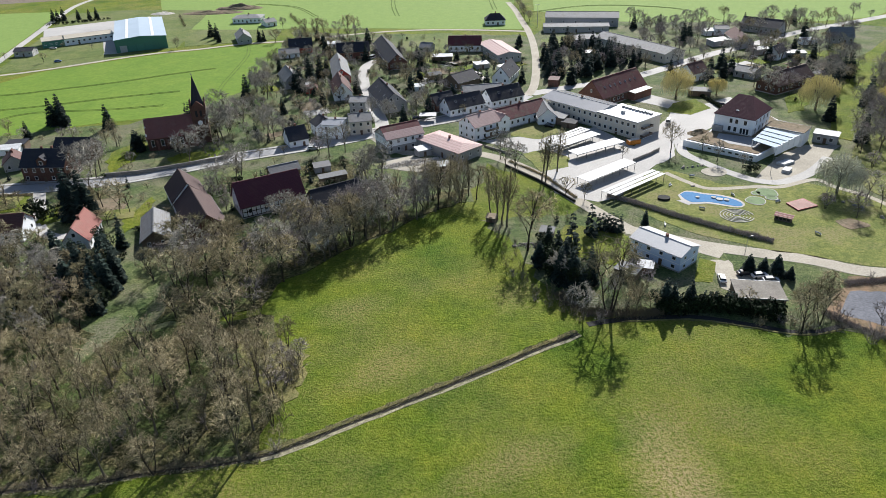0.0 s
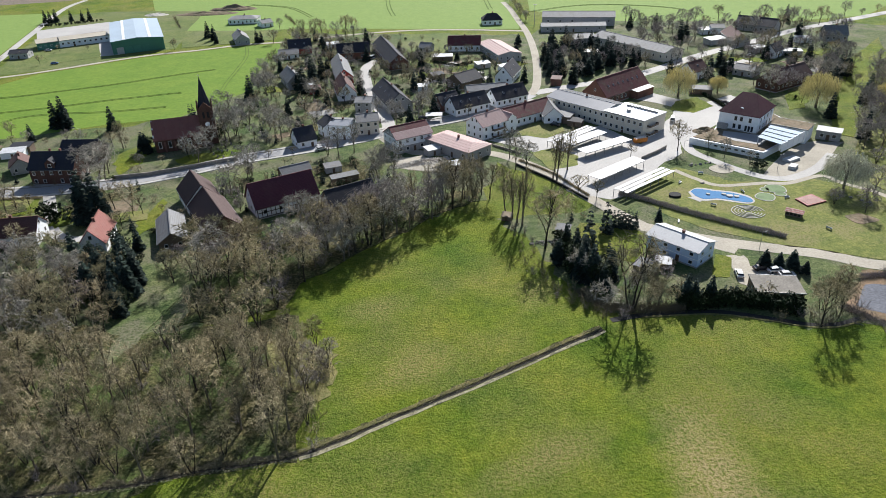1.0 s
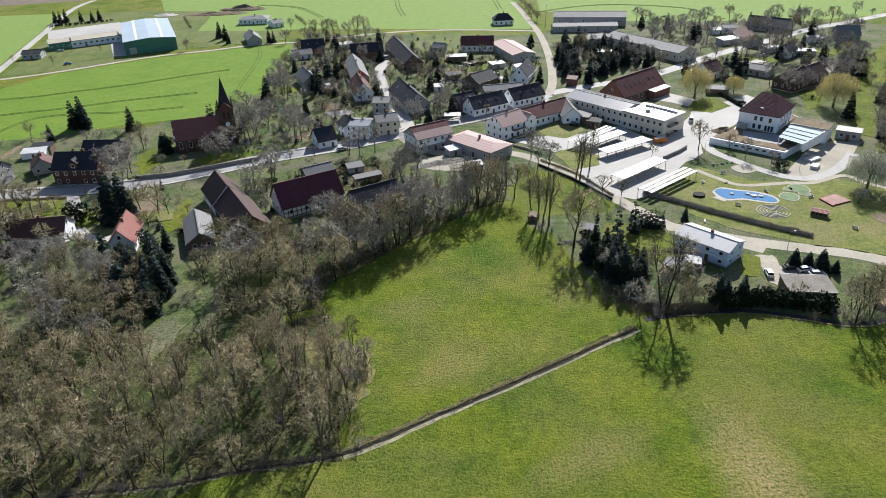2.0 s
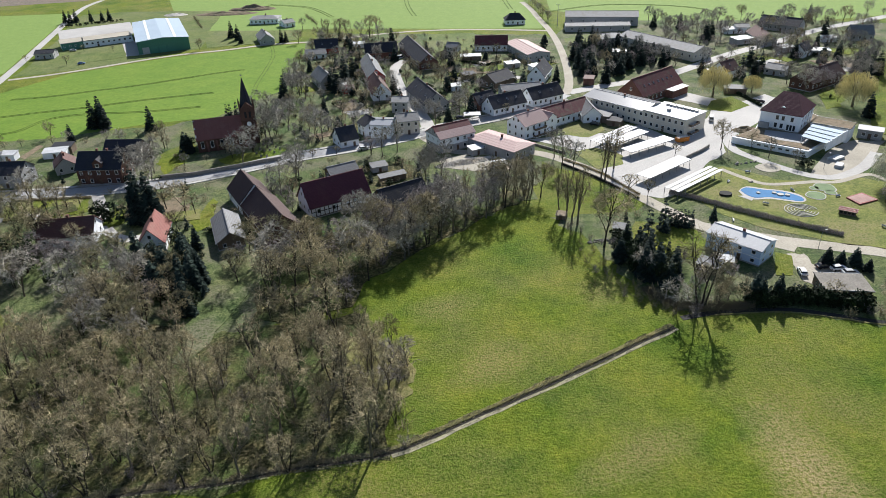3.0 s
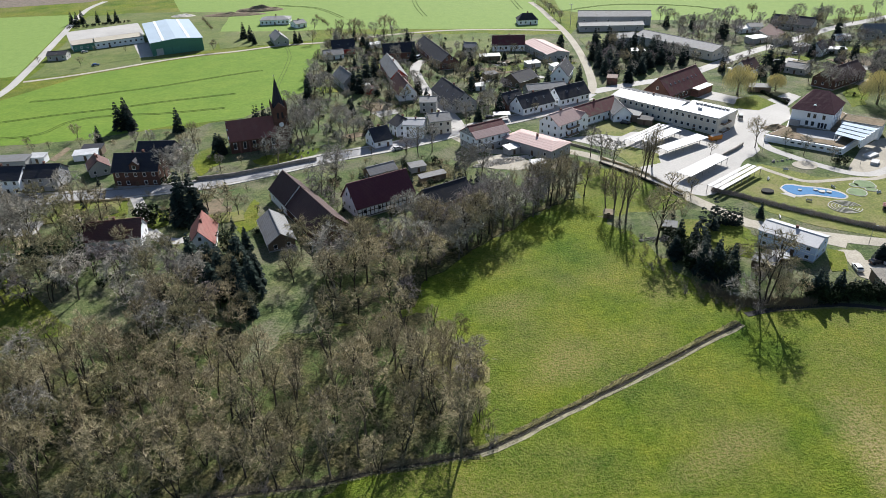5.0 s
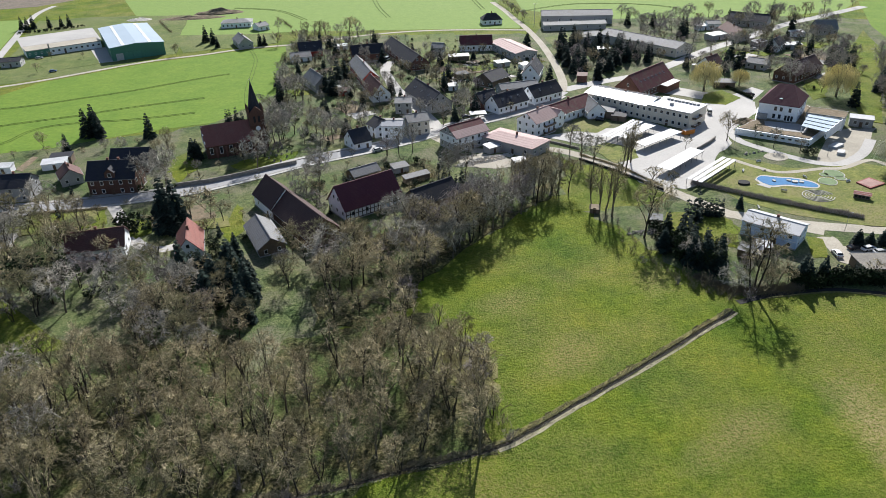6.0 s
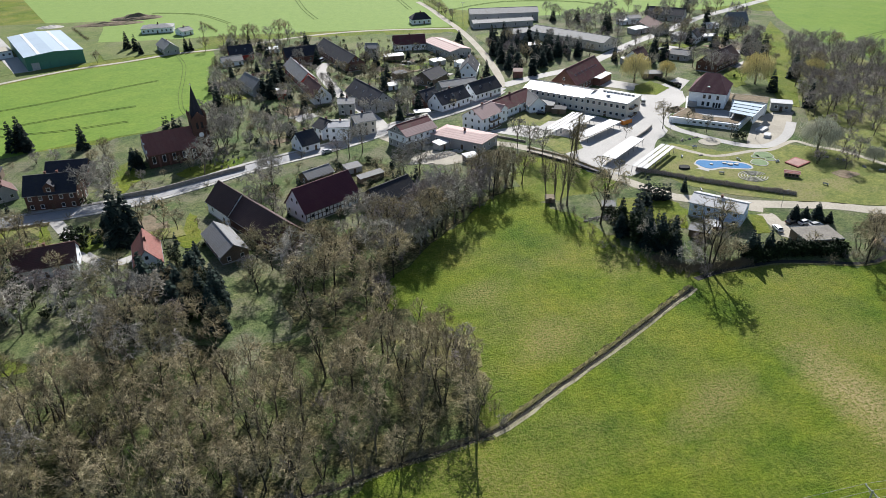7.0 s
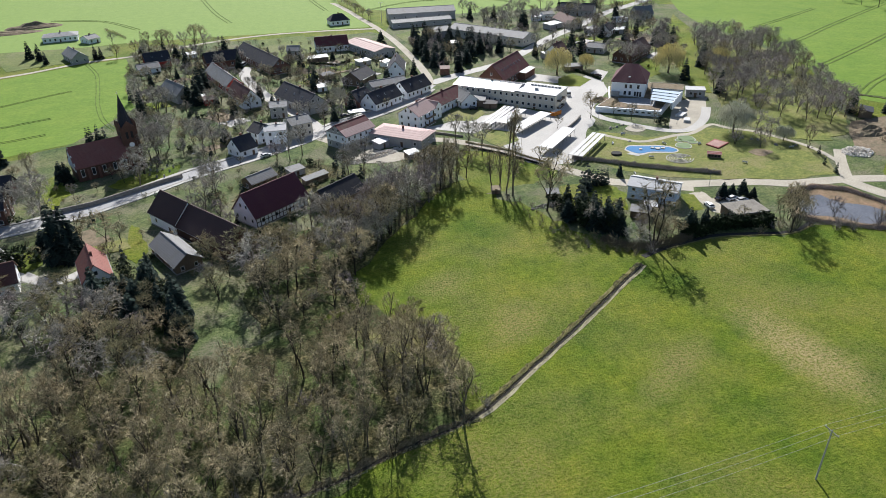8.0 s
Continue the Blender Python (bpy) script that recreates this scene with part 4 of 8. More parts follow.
    def cabin(x0, x1, x2, x3, z0, z1, inset, name, mat):
        q = bmesh.new()
        lo = [q.verts.new(p) for p in ((x0, -w / 2 + inset, z0), (x3, -w / 2 + inset, z0), (x3, w / 2 - inset, z0), (x0, w / 2 - inset, z0))]
        hi = [q.verts.new(p) for p in ((x1, -w / 2 + inset + 0.15, z1), (x2, -w / 2 + inset + 0.15, z1), (x2, w / 2 - inset - 0.15, z1), (x1, w / 2 - inset - 0.15, z1))]
        q.faces.new(lo[::-1])
        q.faces.new(hi)
        for i in range(4):
            j = (i + 1) % 4
            q.faces.new((lo[i], lo[j], hi[j], hi[i]))
        part(name, q, mat, c)
    if van:
        cabin(-l / 2 + 0.1, -l / 2 + 0.2, l * 0.2, l * 0.36, 0.9, h, 0.04, "glazing", M_GLASS)
        cabin(-l / 2 + 0.15, -l / 2 + 0.2, l * 0.2, l * 0.22, h - 0.2, h + 0.05, 0.1, "roof", M_CARS[colour])
    else:
        cabin(-l / 2 + 0.3, -l / 2 + 0.75, l * 0.12, l * 0.3, 0.92, h - 0.05, 0.06, "glazing", M_GLASS)
        cabin(-l / 2 + 0.7, -l / 2 + 0.75, l * 0.12, l * 0.13, h - 0.06, h, 0.2, "roof", M_CARS[colour])
    for sx in (-1, 1):
        for sy in (-1, 1):
            q = bmesh.new()
            bmesh.ops.create_cone(q, cap_ends=True, segments=12, radius1=0.33, radius2=0.33, depth=0.22, matrix=pose(sx * l * 0.31, sy * (w / 2 - 0.08), 0.33, 90, 0, 0))
            part("wheel", q, M_TYRE, c)
            part("headlight" if sx > 0 else "tail_light", boxed(sx * (l / 2 - 0.02) - 0.04, sy * w * 0.36 - 0.16, 0.6, sx * (l / 2 - 0.02) + 0.04, sy * w * 0.36 + 0.16, 0.76), M_FRAME if sx > 0 else M_REDTRIM, c)
    return c


def blob(x, y, r, z, seed, wob=0.07, sq=1.0, n=22):
    rng = random.Random(seed)
    ph = [rng.random() * 6.28 for _ in range(3)]
    return [(x + r * math.cos(t) * (1 + wob * math.sin(2 * t + ph[0]) + wob * 0.6 * math.sin(3 * t + ph[1])), y + sq * r * math.sin(t) * (1 + wob * math.sin(2 * t + ph[2]))) for t in (2 * math.pi * i / n for i in range(n))]


def stone(bm, x, y, z, r, rng):
    m = pose(x, y, z, rng.uniform(0, 360), rng.uniform(0, 360), rng.uniform(0, 360)) @ Matrix.Diagonal((r * rng.uniform(0.7, 1.3), r * rng.uniform(0.6, 1.1), r * rng.uniform(0.5, 0.9), 1))
    v = bmesh.ops.create_icosphere(bm, subdivisions=1, radius=1.0, matrix=m)["verts"]
    for q in v:
        q.co += Vector((rng.gauss(0, 0.1), rng.gauss(0, 0.1), rng.gauss(0, 0.1))) * r


def heap(name, x, y, rx, ry, h, count, size, mat, seed, label, category="heap"):
    """A loose heap of stones or rubble."""
    rng = random.Random(seed)
    bm = bmesh.new()
    for _ in range(count):
        a, f = rng.random() * 6.283, math.sqrt(rng.random())
        stone(bm, math.cos(a) * f * rx, math.sin(a) * f * ry, max(0.05, h * (1 - f) * rng.random()), size * rng.uniform(0.5, 1.3), rng)
    ob = tagged(part(name, bm, mat), label, category, kind="stuff")
    ob.matrix_basis = pose(x, y, 0)
    return ob


def mound(x, y, rx, ry, h, mat, seed, label):
    """An earth mound with a ragged crest."""
    verts, faces, n = [], [], 22
    rng = random.Random(seed)
    for i in range(n + 1):
        for j in range(n + 1):
            u, v = i / n * 2 - 1, j / n * 2 - 1
            f = max(0.0, 1 - math.sqrt(u * u + v * v))
            verts.append((u * rx, v * ry, -0.05 + h * f ** 0.8 * (0.75 + 0.5 * noise.noise(Vector((u * 3 + seed, v * 3, 0)))) + (rng.uniform(0, 0.25) if f > 0.05 else 0)))
    for i in range(n):
        for j in range(n):
            a = i * (n + 1) + j
            faces.append((a, a + n + 1, a + n + 2, a + 1))
    ob = tagged(from_data("earth_mound", verts, faces, mat), label, "mound")
    ob.matrix_basis = pose(x, y, 0)
    return ob


def wall_line(name, pts, width, h, mat, label, category="wall"):
    return strip(name, pts, width, h, mat, label, category, curve=False)


def lower_roof(h, L, W, eave, ridge, share, material, over=0.4):
    """A second covering on the lower part of the y- slope."""
    k = (ridge - eave) / (W / 2)
    y1, z1 = -(W / 2 + over + 0.1), eave - (over + 0.1) * k
    y0, z0 = -W / 2 * (1 - share), eave + W / 2 * share * k
    bm = bmesh.new()
    lo = [bm.verts.new((sx * (L / 2 + over + 0.02), y, z + 0.24)) for sx, y, z in ((-1, y0, z0), (1, y0, z0), (1, y1, z1), (-1, y1, z1))]
    hi = [bm.verts.new((v.co.x, v.co.y, v.co.z + 0.1)) for v in lo]
    bm.faces.new(lo)
    bm.faces.new(hi[::-1])
    for i in range(4):
        j = (i + 1) % 4
        bm.faces.new((lo[i], hi[i], hi[j], lo[j]))
    bmesh.ops.recalc_face_normals(bm, faces=bm.faces)
    part("lower_roof", bm, material, h, "faded pink lower roof")


def timber_frame(h, L, W, eave, ridge):
    """Dark oak posts, rails and braces on the walls of a half-timbered barn."""
    for s in (-1, 1):
        y0, y1 = (s * (W / 2 + 0.07) - 0.06, s * (W / 2 + 0.07) + 0.06)
        n = int(L / 1.5)
        for i in range(n + 1):
            px = -L / 2 + 0.12 + i * (L - 0.24) / n
            part("timber_post", boxed(px - 0.11, y0, 0.5, px + 0.11, y1, eave - 0.05), M_TIMBER, h)
        for z in (0.55, eave * 0.52, eave - 0.35):
            part("timber_rail", boxed(-L / 2, y0 - 0.004, z - 0.1, L / 2, y1 + 0.004, z + 0.1), M_TIMBER, h)


def balcony(h, px, py, z, w, d, turn=0):
    """A balcony: slab, railing with slats, two posts."""
    m = pose(px, py, z, 0, 0, turn)
    bm = boxed(-w / 2, -d, 0, w / 2, 0, 0.16)
    b = part("balcony", bm, M_WHITE, h)
    b.matrix_basis = m
    r = part("railing", boxed(-w / 2, -d, 0.2, w / 2, -d + 0.06, 1.1), M_BROWNW, b)
    for s in (-1, 1):
        part("railing", boxed(s * w / 2 - 0.03, -d, 0.2, s * w / 2 + 0.03, 0, 1.1), M_BROWNW, b)


def dormer(h, px, W, eave, ridge, w=3.0, mat=None, roof=None):
    """A gabled dormer on the y- slope with one window."""
    k = (ridge - eave) / (W / 2)
    y0, z0 = -W / 2 + 0.2, eave + 0.2 * k
    zt = z0 + 2.0
    bm = bmesh.new()
    depth = (zt + w * 0.4 - eave) / k
    pts = [(-w / 2, z0 - 0.3), (w / 2, z0 - 0.3), (w / 2, zt), (0, zt + w * 0.45), (-w / 2, zt)]
    a = [bm.verts.new((px + q, y0, z)) for q, z in pts]
    b = [bm.verts.new((px + q, y0 + depth, z)) for q, z in pts]
    bm.faces.new(a)
    bm.faces.new(b[::-1])
    for i in range(5):
        j = (i + 1) % 5
        bm.faces.new((a[i], b[i], b[j], a[j]))
    bmesh.ops.recalc_face_normals(bm, faces=bm.faces)
    d = part("dormer", bm, mat, h)
    for s in (-1, 1):
        q = roof_slab(depth, w, zt, zt + w * 0.45, 0.15, s, 0.12)
        o = part("dormer_roof", q, roof, d)
        o.matrix_basis = pose(px, y0 + depth / 2, 0, 0, 0, 90)
    window(d, 1.1, 1.2, pose(px, y0 - 0.01, z0 + 1.1))


def shed(x, y, rot, L, W, h, walls, roof, label):
    """A small lean-to shed with a sloping sheet roof and a door."""
    o = tagged(root("shed", x, y, rot), label, "shed")
    keep_off(x, y, rot, L, W)
    bm = bmesh.new()
    lo = [bm.verts.new(p) for p in ((-L / 2, -W / 2, 0), (L / 2, -W / 2, 0), (L / 2, W / 2, 0), (-L / 2, W / 2, 0))]
    hi = [bm.verts.new(p) for p in ((-L / 2, -W / 2, h), (L / 2, -W / 2, h), (L / 2, W / 2, h + 0.5), (-L / 2, W / 2, h + 0.5))]
    bm.faces.new(lo[::-1])
    bm.faces.new(hi)
    for i in range(4):
        j = (i + 1) % 4
        bm.faces.new((lo[i], lo[j], hi[j], hi[i]))
    part("wall", bm, walls, o)
    bm = boxed(-L / 2 - 0.25, -W / 2 - 0.3, 0, L / 2 + 0.25, W / 2 + 0.3, 0.09)
    r = part("roof", bm, roof, o)
    r.matrix_basis = pose(0, 0, h + 0.26, math.degrees(math.atan2(0.5, W)), 0, 0)
    part("door", boxed(-0.5, -W / 2 - 0.05, 0, 0.5, -W / 2 + 0.03, 1.95), M_DOOR, o)
    return o


def lamp_post(x, y, h=6.0):
    p = tagged(root("street_lamp", x, y), "slim grey steel street lamp", "street lamp", "street lamps")
    bm = bmesh.new()
    rod(bm, (0, 0, 0), (0, 0, h), 0.08, 0.05)
    part("pole", bm, M_STEEL, p)
    bm = bmesh.new()
    rod(bm, (0, 0, h), (0.9, 0, h + 0.15), 0.04, 0.04)
    part("arm", bm, M_STEEL, p)
    part("lamp_head", boxed(0.7, -0.12, h + 0.08, 1.3, 0.12, h + 0.22), M_STEEL, p)


def power_pole(x, y, h, turn, name="power_pole", label="grey wooden power pole with steel crossarm"):
    p = tagged(root(name, x, y, turn), label, "power pole")
    bm = bmesh.new()
    rod(bm, (0, 0, 0), (0, 0, h), 0.17, 0.11, 8)
    part("pole", bm, M_GREYW, p)
    part("crossarm", boxed(-1.5, -0.07, h - 0.35, 1.5, 0.07, h - 0.2), M_STEEL, p)
    for px in (-1.4, 0.0, 1.4):
        bm = bmesh.new()
        rod(bm, (px, 0, h - 0.2), (px, 0, h + 0.1), 0.07, 0.05)
        part("insulator", bm, M_WHITE, p)
    for s in (-1, 1):
        bm = bmesh.new()
        rod(bm, (s * 0.9, 0, h - 0.3), (0, 0, h - 1.2), 0.04, 0.04, 4)
        part("brace", bm, M_STEEL, p)
    return p


def cable(a, b, sag):
    a, b = Vector(a), Vector(b)
    verts, faces = [], []
    pts = [a.lerp(b, t / 24) - Vector((0, 0, sag * 4 * (t / 24) * (1 - t / 24))) for t in range(25)]
    for p, q in zip(pts, pts[1:]):
        spike(verts, faces, p, q, 0.022, 4, 1.0)
    return tagged(from_data("power_cable", verts, faces, M_CABLE), "thin grey overhead power cable", "cable", "overhead cables")


def patches(seed, poly, count, kinds):
    """Small beds, lawns and yards between the houses."""
    rng = random.Random(seed)
    xs, ys = [p[0] for p in poly], [p[1] for p in poly]
    for _ in range(count * 6):
        x, y, a = rng.uniform(min(xs), max(xs)), rng.uniform(min(ys), max(ys)), rng.choice((30, 35, -55, -50, 10))
        w, d = rng.uniform(3, 8), rng.uniform(3, 6)
        m = pose(x, y, 0, 0, 0, a)
        q = [tuple((m @ Vector((u * w, v * d, 0)))[:2]) for u, v in ((-1, -1), (1, -1), (1, 1), (-1, 1))]
        if not all(inside(*p, poly) for p in q) or any(inside(*p, k) for p in q + [(x, y)] for k in _keep_out):
            continue
        name, mat, label = rng.choice(kinds)
        sheet(name, q, 0.02, mat, label, name.replace("_", " "), wobble=0.5)
        count -= 1
        if count == 0:
            break


def hedge(name, pts, width, h, material, seed, label, per_metre=90, size=0.16, leaf=True):
    """A dense hedge: a band of leaf clumps or bare shoots along a line, ragged on top."""
    rng = random.Random(seed)
    cv, cf = [], []
    line = [Vector(p) for p in pts]
    for p, q in zip(line, line[1:]):
        d = (q - p).normalized()
        n = Vector((-d.y, d.x))
        for _ in range(int((q - p).length * per_metre)):
            c = p.lerp(q, rng.random()) + n * rng.gauss(0, width * 0.28)
            top = h * (0.8 + 0.35 * noise.noise(Vector((c.x * 0.4, c.y * 0.4, seed))))
            if leaf:
                z, i0 = rng.uniform(0.1, max(0.2, top)), len(cv)
                for _k in range(4):
                    cv.append(Vector((c.x + rng.gauss(0, size), c.y + rng.gauss(0, size), max(0.02, z + rng.gauss(0, size)))))
                cf.extend(((i0, i0 + 1, i0 + 2), (i0, i0 + 2, i0 + 3), (i0, i0 + 3, i0 + 1), (i0 + 1, i0 + 3, i0 + 2)))
            else:
                a = Vector((c.x, c.y, rng.uniform(0, top * 0.5)))
                spike(cv, cf, a, a + Vector((rng.gauss(0, 0.3), rng.gauss(0, 0.3), rng.uniform(0.4, 0.7) * top)), size * 0.3, 3, 0.0)
    return tagged(from_data(name, cv, cf, material), label, "hedge", kind="stuff")


def side_lines(pts, off):
    line = smooth_line(pts)
    out = []
    for i, p in enumerate(line):
        d = (line[min(i + 1, len(line) - 1)] - line[max(i - 1, 0)]).normalized()
        out.append((p.x - d.y * off, p.y + d.x * off))
    return out


def eyebrow(h, W, eave, ridge):
    """A low curved eyebrow dormer with a row of small lights."""
    k = (ridge - eave) / (W / 2)
    y0 = -W / 2 + 2.2
    z0 = eave + 2.2 * k
    bm = bmesh.new()
    ring = [(t * 2.0, 0.55 * math.cos(t * math.pi / 2) ** 2) for t in (i / 6 - 1 for i in range(13))]
    a = [bm.verts.new((px, y0, z0 + pz)) for px, pz in ring]
    b = [bm.verts.new((px, y0 + 1.6, z0 + pz * 0.4 + 1.6 * k * 0.75)) for px, pz in ring]
    for i in range(12):
        bm.faces.new((a[i], a[i + 1], b[i + 1], b[i]))
    bm.faces.new(a[::-1])
    d = part("eyebrow_dormer", bm, M_WHITE, h)
    for i in range(5):
        part("light", boxed(i * 0.4 - 0.97, y0 - 0.04, z0 + 0.06, i * 0.4 - 0.66, y0 + 0.02, z0 + 0.3), M_GLASS, d)


def gravestone(x, y, rot, h):
    """An upright slab with a rounded head on a low plinth."""
    g = tagged(root("gravestone", x, y, rot), "small grey gravestone on the churchyard lawn", "gravestone", "churchyard gravestones")
    part("plinth", boxed(-0.45, -0.2, 0, 0.45, 0.2, 0.2), M_STONE, g)
    bm = bmesh.new()
    ring = [(-0.35, 0.2), (0.35, 0.2), (0.35, h - 0.2), (0.2, h), (-0.2, h), (-0.35, h - 0.2)]
    f = bm.faces.new([bm.verts.new((px, -0.08, pz)) for px, pz in ring])
    ex = bmesh.ops.extrude_face_region(bm, geom=[f])
    bmesh.ops.translate(bm, vec=(0, 0.16, 0), verts=[v for v in ex["geom"] if isinstance(v, bmesh.types.BMVert)])
    bmesh.ops.recalc_face_normals(bm, faces=bm.faces)
    part("slab", bm, M_STONE, g)


# ---- ground ----
tagged(part("ground", prism([(-1900, -300), (1900, -300), (1900, 3200), (-1900, 3200)], -1.0, 0.0), M_MEADOW), "wide green spring meadow reaching the horizon", "ground", kind="structure")
sheet("village_ground", [(-188.9, 188.7), (-249.3, 291.8), (-197.8, 299.8), (-156.3, 298.5), (-133.7, 310.5), (-108.8, 365.5), (-119.1, 434.3), (-106.5, 497.1), (-42.5, 482.7), (-4.0, 476.3), (44.8, 468.2), (49.6, 453.2), (66.3, 494.9), (107.3, 522.6), (142.1, 525.4), (213.5, 497.0), (289.6, 454.3), (253.1, 326.3), (205.9, 235.6), (187.4, 206.2), (183.3, 183.8), (134.6, 143.6), (112.8, 123.3), (91.5, 132.9), (84.0, 130.9), (77.6, 131.2), (69.6, 134.2), (59.9, 137.3), (52.0, 138.3), (39.5, 137.6), (33.0, 139.8), (27.3, 147.6), (22.5, 156.1), (19.5, 171.6), (12.2, 184.2), (9.2, 194.0), (16.5, 195.6), (34.6, 196.6), (44.0, 203.7), (30.4, 221.6), (13.6, 241.3), (4.0, 209.9), (-8.7, 202.0), (-23.2, 187.0), (-37.8, 173.7), (-50.8, 161.9), (-62.5, 151.2), (-72.8, 139.0), (-83.3, 135.0), (-107.1, 132.0), (-141.9, 148.5)], 0.02, M_GARDEN, "village gardens of worn grass and bare earth", "ground", wobble=2.0)
sheet("wood_floor", [(-40.1, 93.6), (-57.6, 90.2), (-70.0, 87.1), (-99.5, 83.7), (-124.2, 82.2), (-144.7, 90.5), (-159.1, 140.9), (-126.3, 140.5), (-104.0, 141.8), (-89.0, 137.8), (-80.1, 136.3), (-71.4, 140.0), (-62.7, 141.4), (-47.5, 143.1), (-40.7, 126.9), (-38.6, 109.9)], 0.035, M_LITTER, "brown leaf litter and dry grass, coloured with the shade of the wood", "ground", wobble=1.5)
sheet("crop_field", [(-279.0, 284.2), (-307.5, 325.7), (-269.0, 355.7), (-244.0, 404.0), (-197.0, 437.0), (-164.5, 449.5), (-137.0, 461.0), (-113.0, 464.0), (-110.0, 436.3), (-112.4, 389.5), (-107.2, 354.4), (-131.3, 311.9), (-163.2, 304.0), (-196.0, 289.9), (-216.9, 287.0)], 0.03, M_FIELD, "bright green field of young winter crop", "field")
sheet("crop_field", [(212.7, 210.4), (206.4, 223.1), (214.9, 242.0), (224.9, 260.5), (246.6, 297.4), (252.7, 335.3), (252.4, 357.6), (257.8, 391.9), (274.9, 435.3), (325.2, 523.5), (570.2, 547.2), (615.1, 292.9), (308.8, 111.1)], 0.03, M_FIELD, "bright green field of young winter crop", "field")
sheet("crop_field", [(-190.0, 511.0), (-108.3, 513.2), (48.0, 486.4), (52.1, 510.1), (48.7, 569.3), (69.9, 748.2), (-342.3, 852.3), (-250.1, 614.3)], 0.02, M_FIELD2, "pale green crop field beyond the village", "field")
sheet("crop_field", [(64.0, 553.7), (119.7, 502.2), (172.8, 492.6), (238.5, 480.8), (292.4, 491.8), (422.9, 622.6), (81.1, 745.4)], 0.02, M_FIELD2, "pale green crop field beyond the village", "field")
sheet("crop_field", [(-384.5, 413.4), (-290.3, 407.2), (-285.3, 410.4), (-338.5, 617.7), (-529.5, 614.2)], 0.02, M_FIELD2, "pale green crop field beside the farm track", "field")
sheet("ploughed_field", [(-662.7, 687.9), (-438.6, 668.2), (-357.5, 685.9), (-328.5, 723.9), (-599.4, 845.2), (-807.9, 789.9)], 0.02, M_PLOUGH, "brown ploughed field on the horizon", "field")
sheet("hall_grounds", [(-273.3, 401.2), (-305.0, 526.2), (-327.0, 607.7), (-284.3, 615.5), (-204.5, 605.5), (-191.0, 515.2), (-182.2, 462.8), (-198.3, 444.6), (-248.5, 410.6)], 0.026, M_PADDOCK, "muted rough grass round the farm hall", "ground", wobble=2.0)
strip("road", [(-223.3, 226.7), (-198.9, 226.5), (-174.9, 227.3), (-149.4, 230.1), (-127.9, 234.4), (-106.8, 243.8), (-86.6, 254.8), (-62.4, 264.4), (-43.8, 273.3), (-31.0, 282.0), (-18.8, 288.2), (-0.2, 297.1), (20.1, 310.0), (36.0, 328.4)], 7.0, 0.060, M_ROAD, "grey asphalt village street with worn surface", "road")
strip("road", [(-31.0, 282.0), (-32.7, 295.2), (-36.9, 312.3), (-43.4, 336.3), (-48.8, 369.0), (-50.2, 393.7), (-45.7, 409.1)], 6.0, 0.065, M_CONCRETE, "pale concrete side street", "road")
strip("road", [(36.0, 328.4), (41.2, 346.1), (46.8, 386.6), (50.8, 436.5), (51.9, 480.0), (50.8, 514.6), (49.7, 561.5), (47.1, 596.6)], 4.4, 0.064, M_TRACK, "pale narrow lane leading out to the fields", "road")
strip("road", [(38.0, 331.1), (60.4, 341.6), (86.7, 351.1), (106.8, 365.7), (144.4, 396.7), (178.3, 419.6), (223.6, 452.6), (255.7, 469.7), (314.3, 500.9)], 7.0, 0.062, M_CONCRETE, "pale sunlit street through the village", "road")
strip("track", [(51.6, 478.1), (12.8, 488.6), (-26.6, 493.3), (-66.1, 486.6), (-103.6, 470.9), (-137.0, 465.9), (-164.3, 453.6), (-197.4, 441.4), (-247.3, 407.8), (-274.2, 395.1)], 3.5, 0.070, M_TRACK, "sandy farm track along the field edge", "track")
strip("road", [(-278.6, 302.3), (-273.8, 364.5), (-285.2, 423.7), (-311.8, 527.3), (-339.5, 637.1), (-341.4, 685.8)], 5.0, 0.066, M_CONCRETE, "straight pale concrete farm road", "road")
strip("lane", [(-34.2, 275.1), (-19.2, 255.0), (7.5, 252.3), (20.8, 242.0), (31.6, 226.1), (39.9, 207.7), (48.9, 191.0), (54.5, 183.1), (66.2, 174.8), (74.6, 168.6)], 5.0, 0.064, M_TRACK, "pale concrete lane below the car park", "road")
strip("lane", [(51.9, 185.1), (72.2, 173.8), (96.5, 165.0), (107.6, 158.4), (126.0, 153.9), (140.4, 148.4), (162.3, 137.5)], 5.5, 0.062, M_TRACK, "broad sandy lane past the house", "road")
strip("lane", [(126.9, 152.4), (127.9, 144.1), (131.3, 134.2), (142.5, 114.4)], 6.0, 0.058, M_TRACK, "broad sandy lane bending away", "road")
strip("path", [(127.7, 153.1), (139.6, 166.6), (148.3, 175.3)], 4.0, 0.055, M_TRACK, "sandy path up to the stone heap", "path")
strip("path", [(75.2, 228.3), (80.1, 220.0), (86.4, 213.5), (102.1, 214.2), (110.0, 213.5), (123.7, 218.8), (127.7, 212.1), (134.7, 203.5), (139.0, 189.8), (140.7, 180.2), (138.5, 167.1)], 2.2, 0.085, M_TRACK, "narrow curved park path", "path")
strip("path", [(89.8, 261.7), (87.4, 247.5), (91.6, 237.1), (98.2, 226.0), (104.5, 219.2), (112.5, 217.7), (125.5, 225.3), (138.1, 238.7)], 4.0, 0.075, M_CONCRETE, "curved paved path round the terrace", "path")
strip("lane", [(-150.9, 225.7), (-141.7, 208.8), (-134.8, 195.8), (-125.8, 189.4), (-116.6, 194.4)], 4.0, 0.060, M_CONCRETE, "short paved drive to the white house", "road")
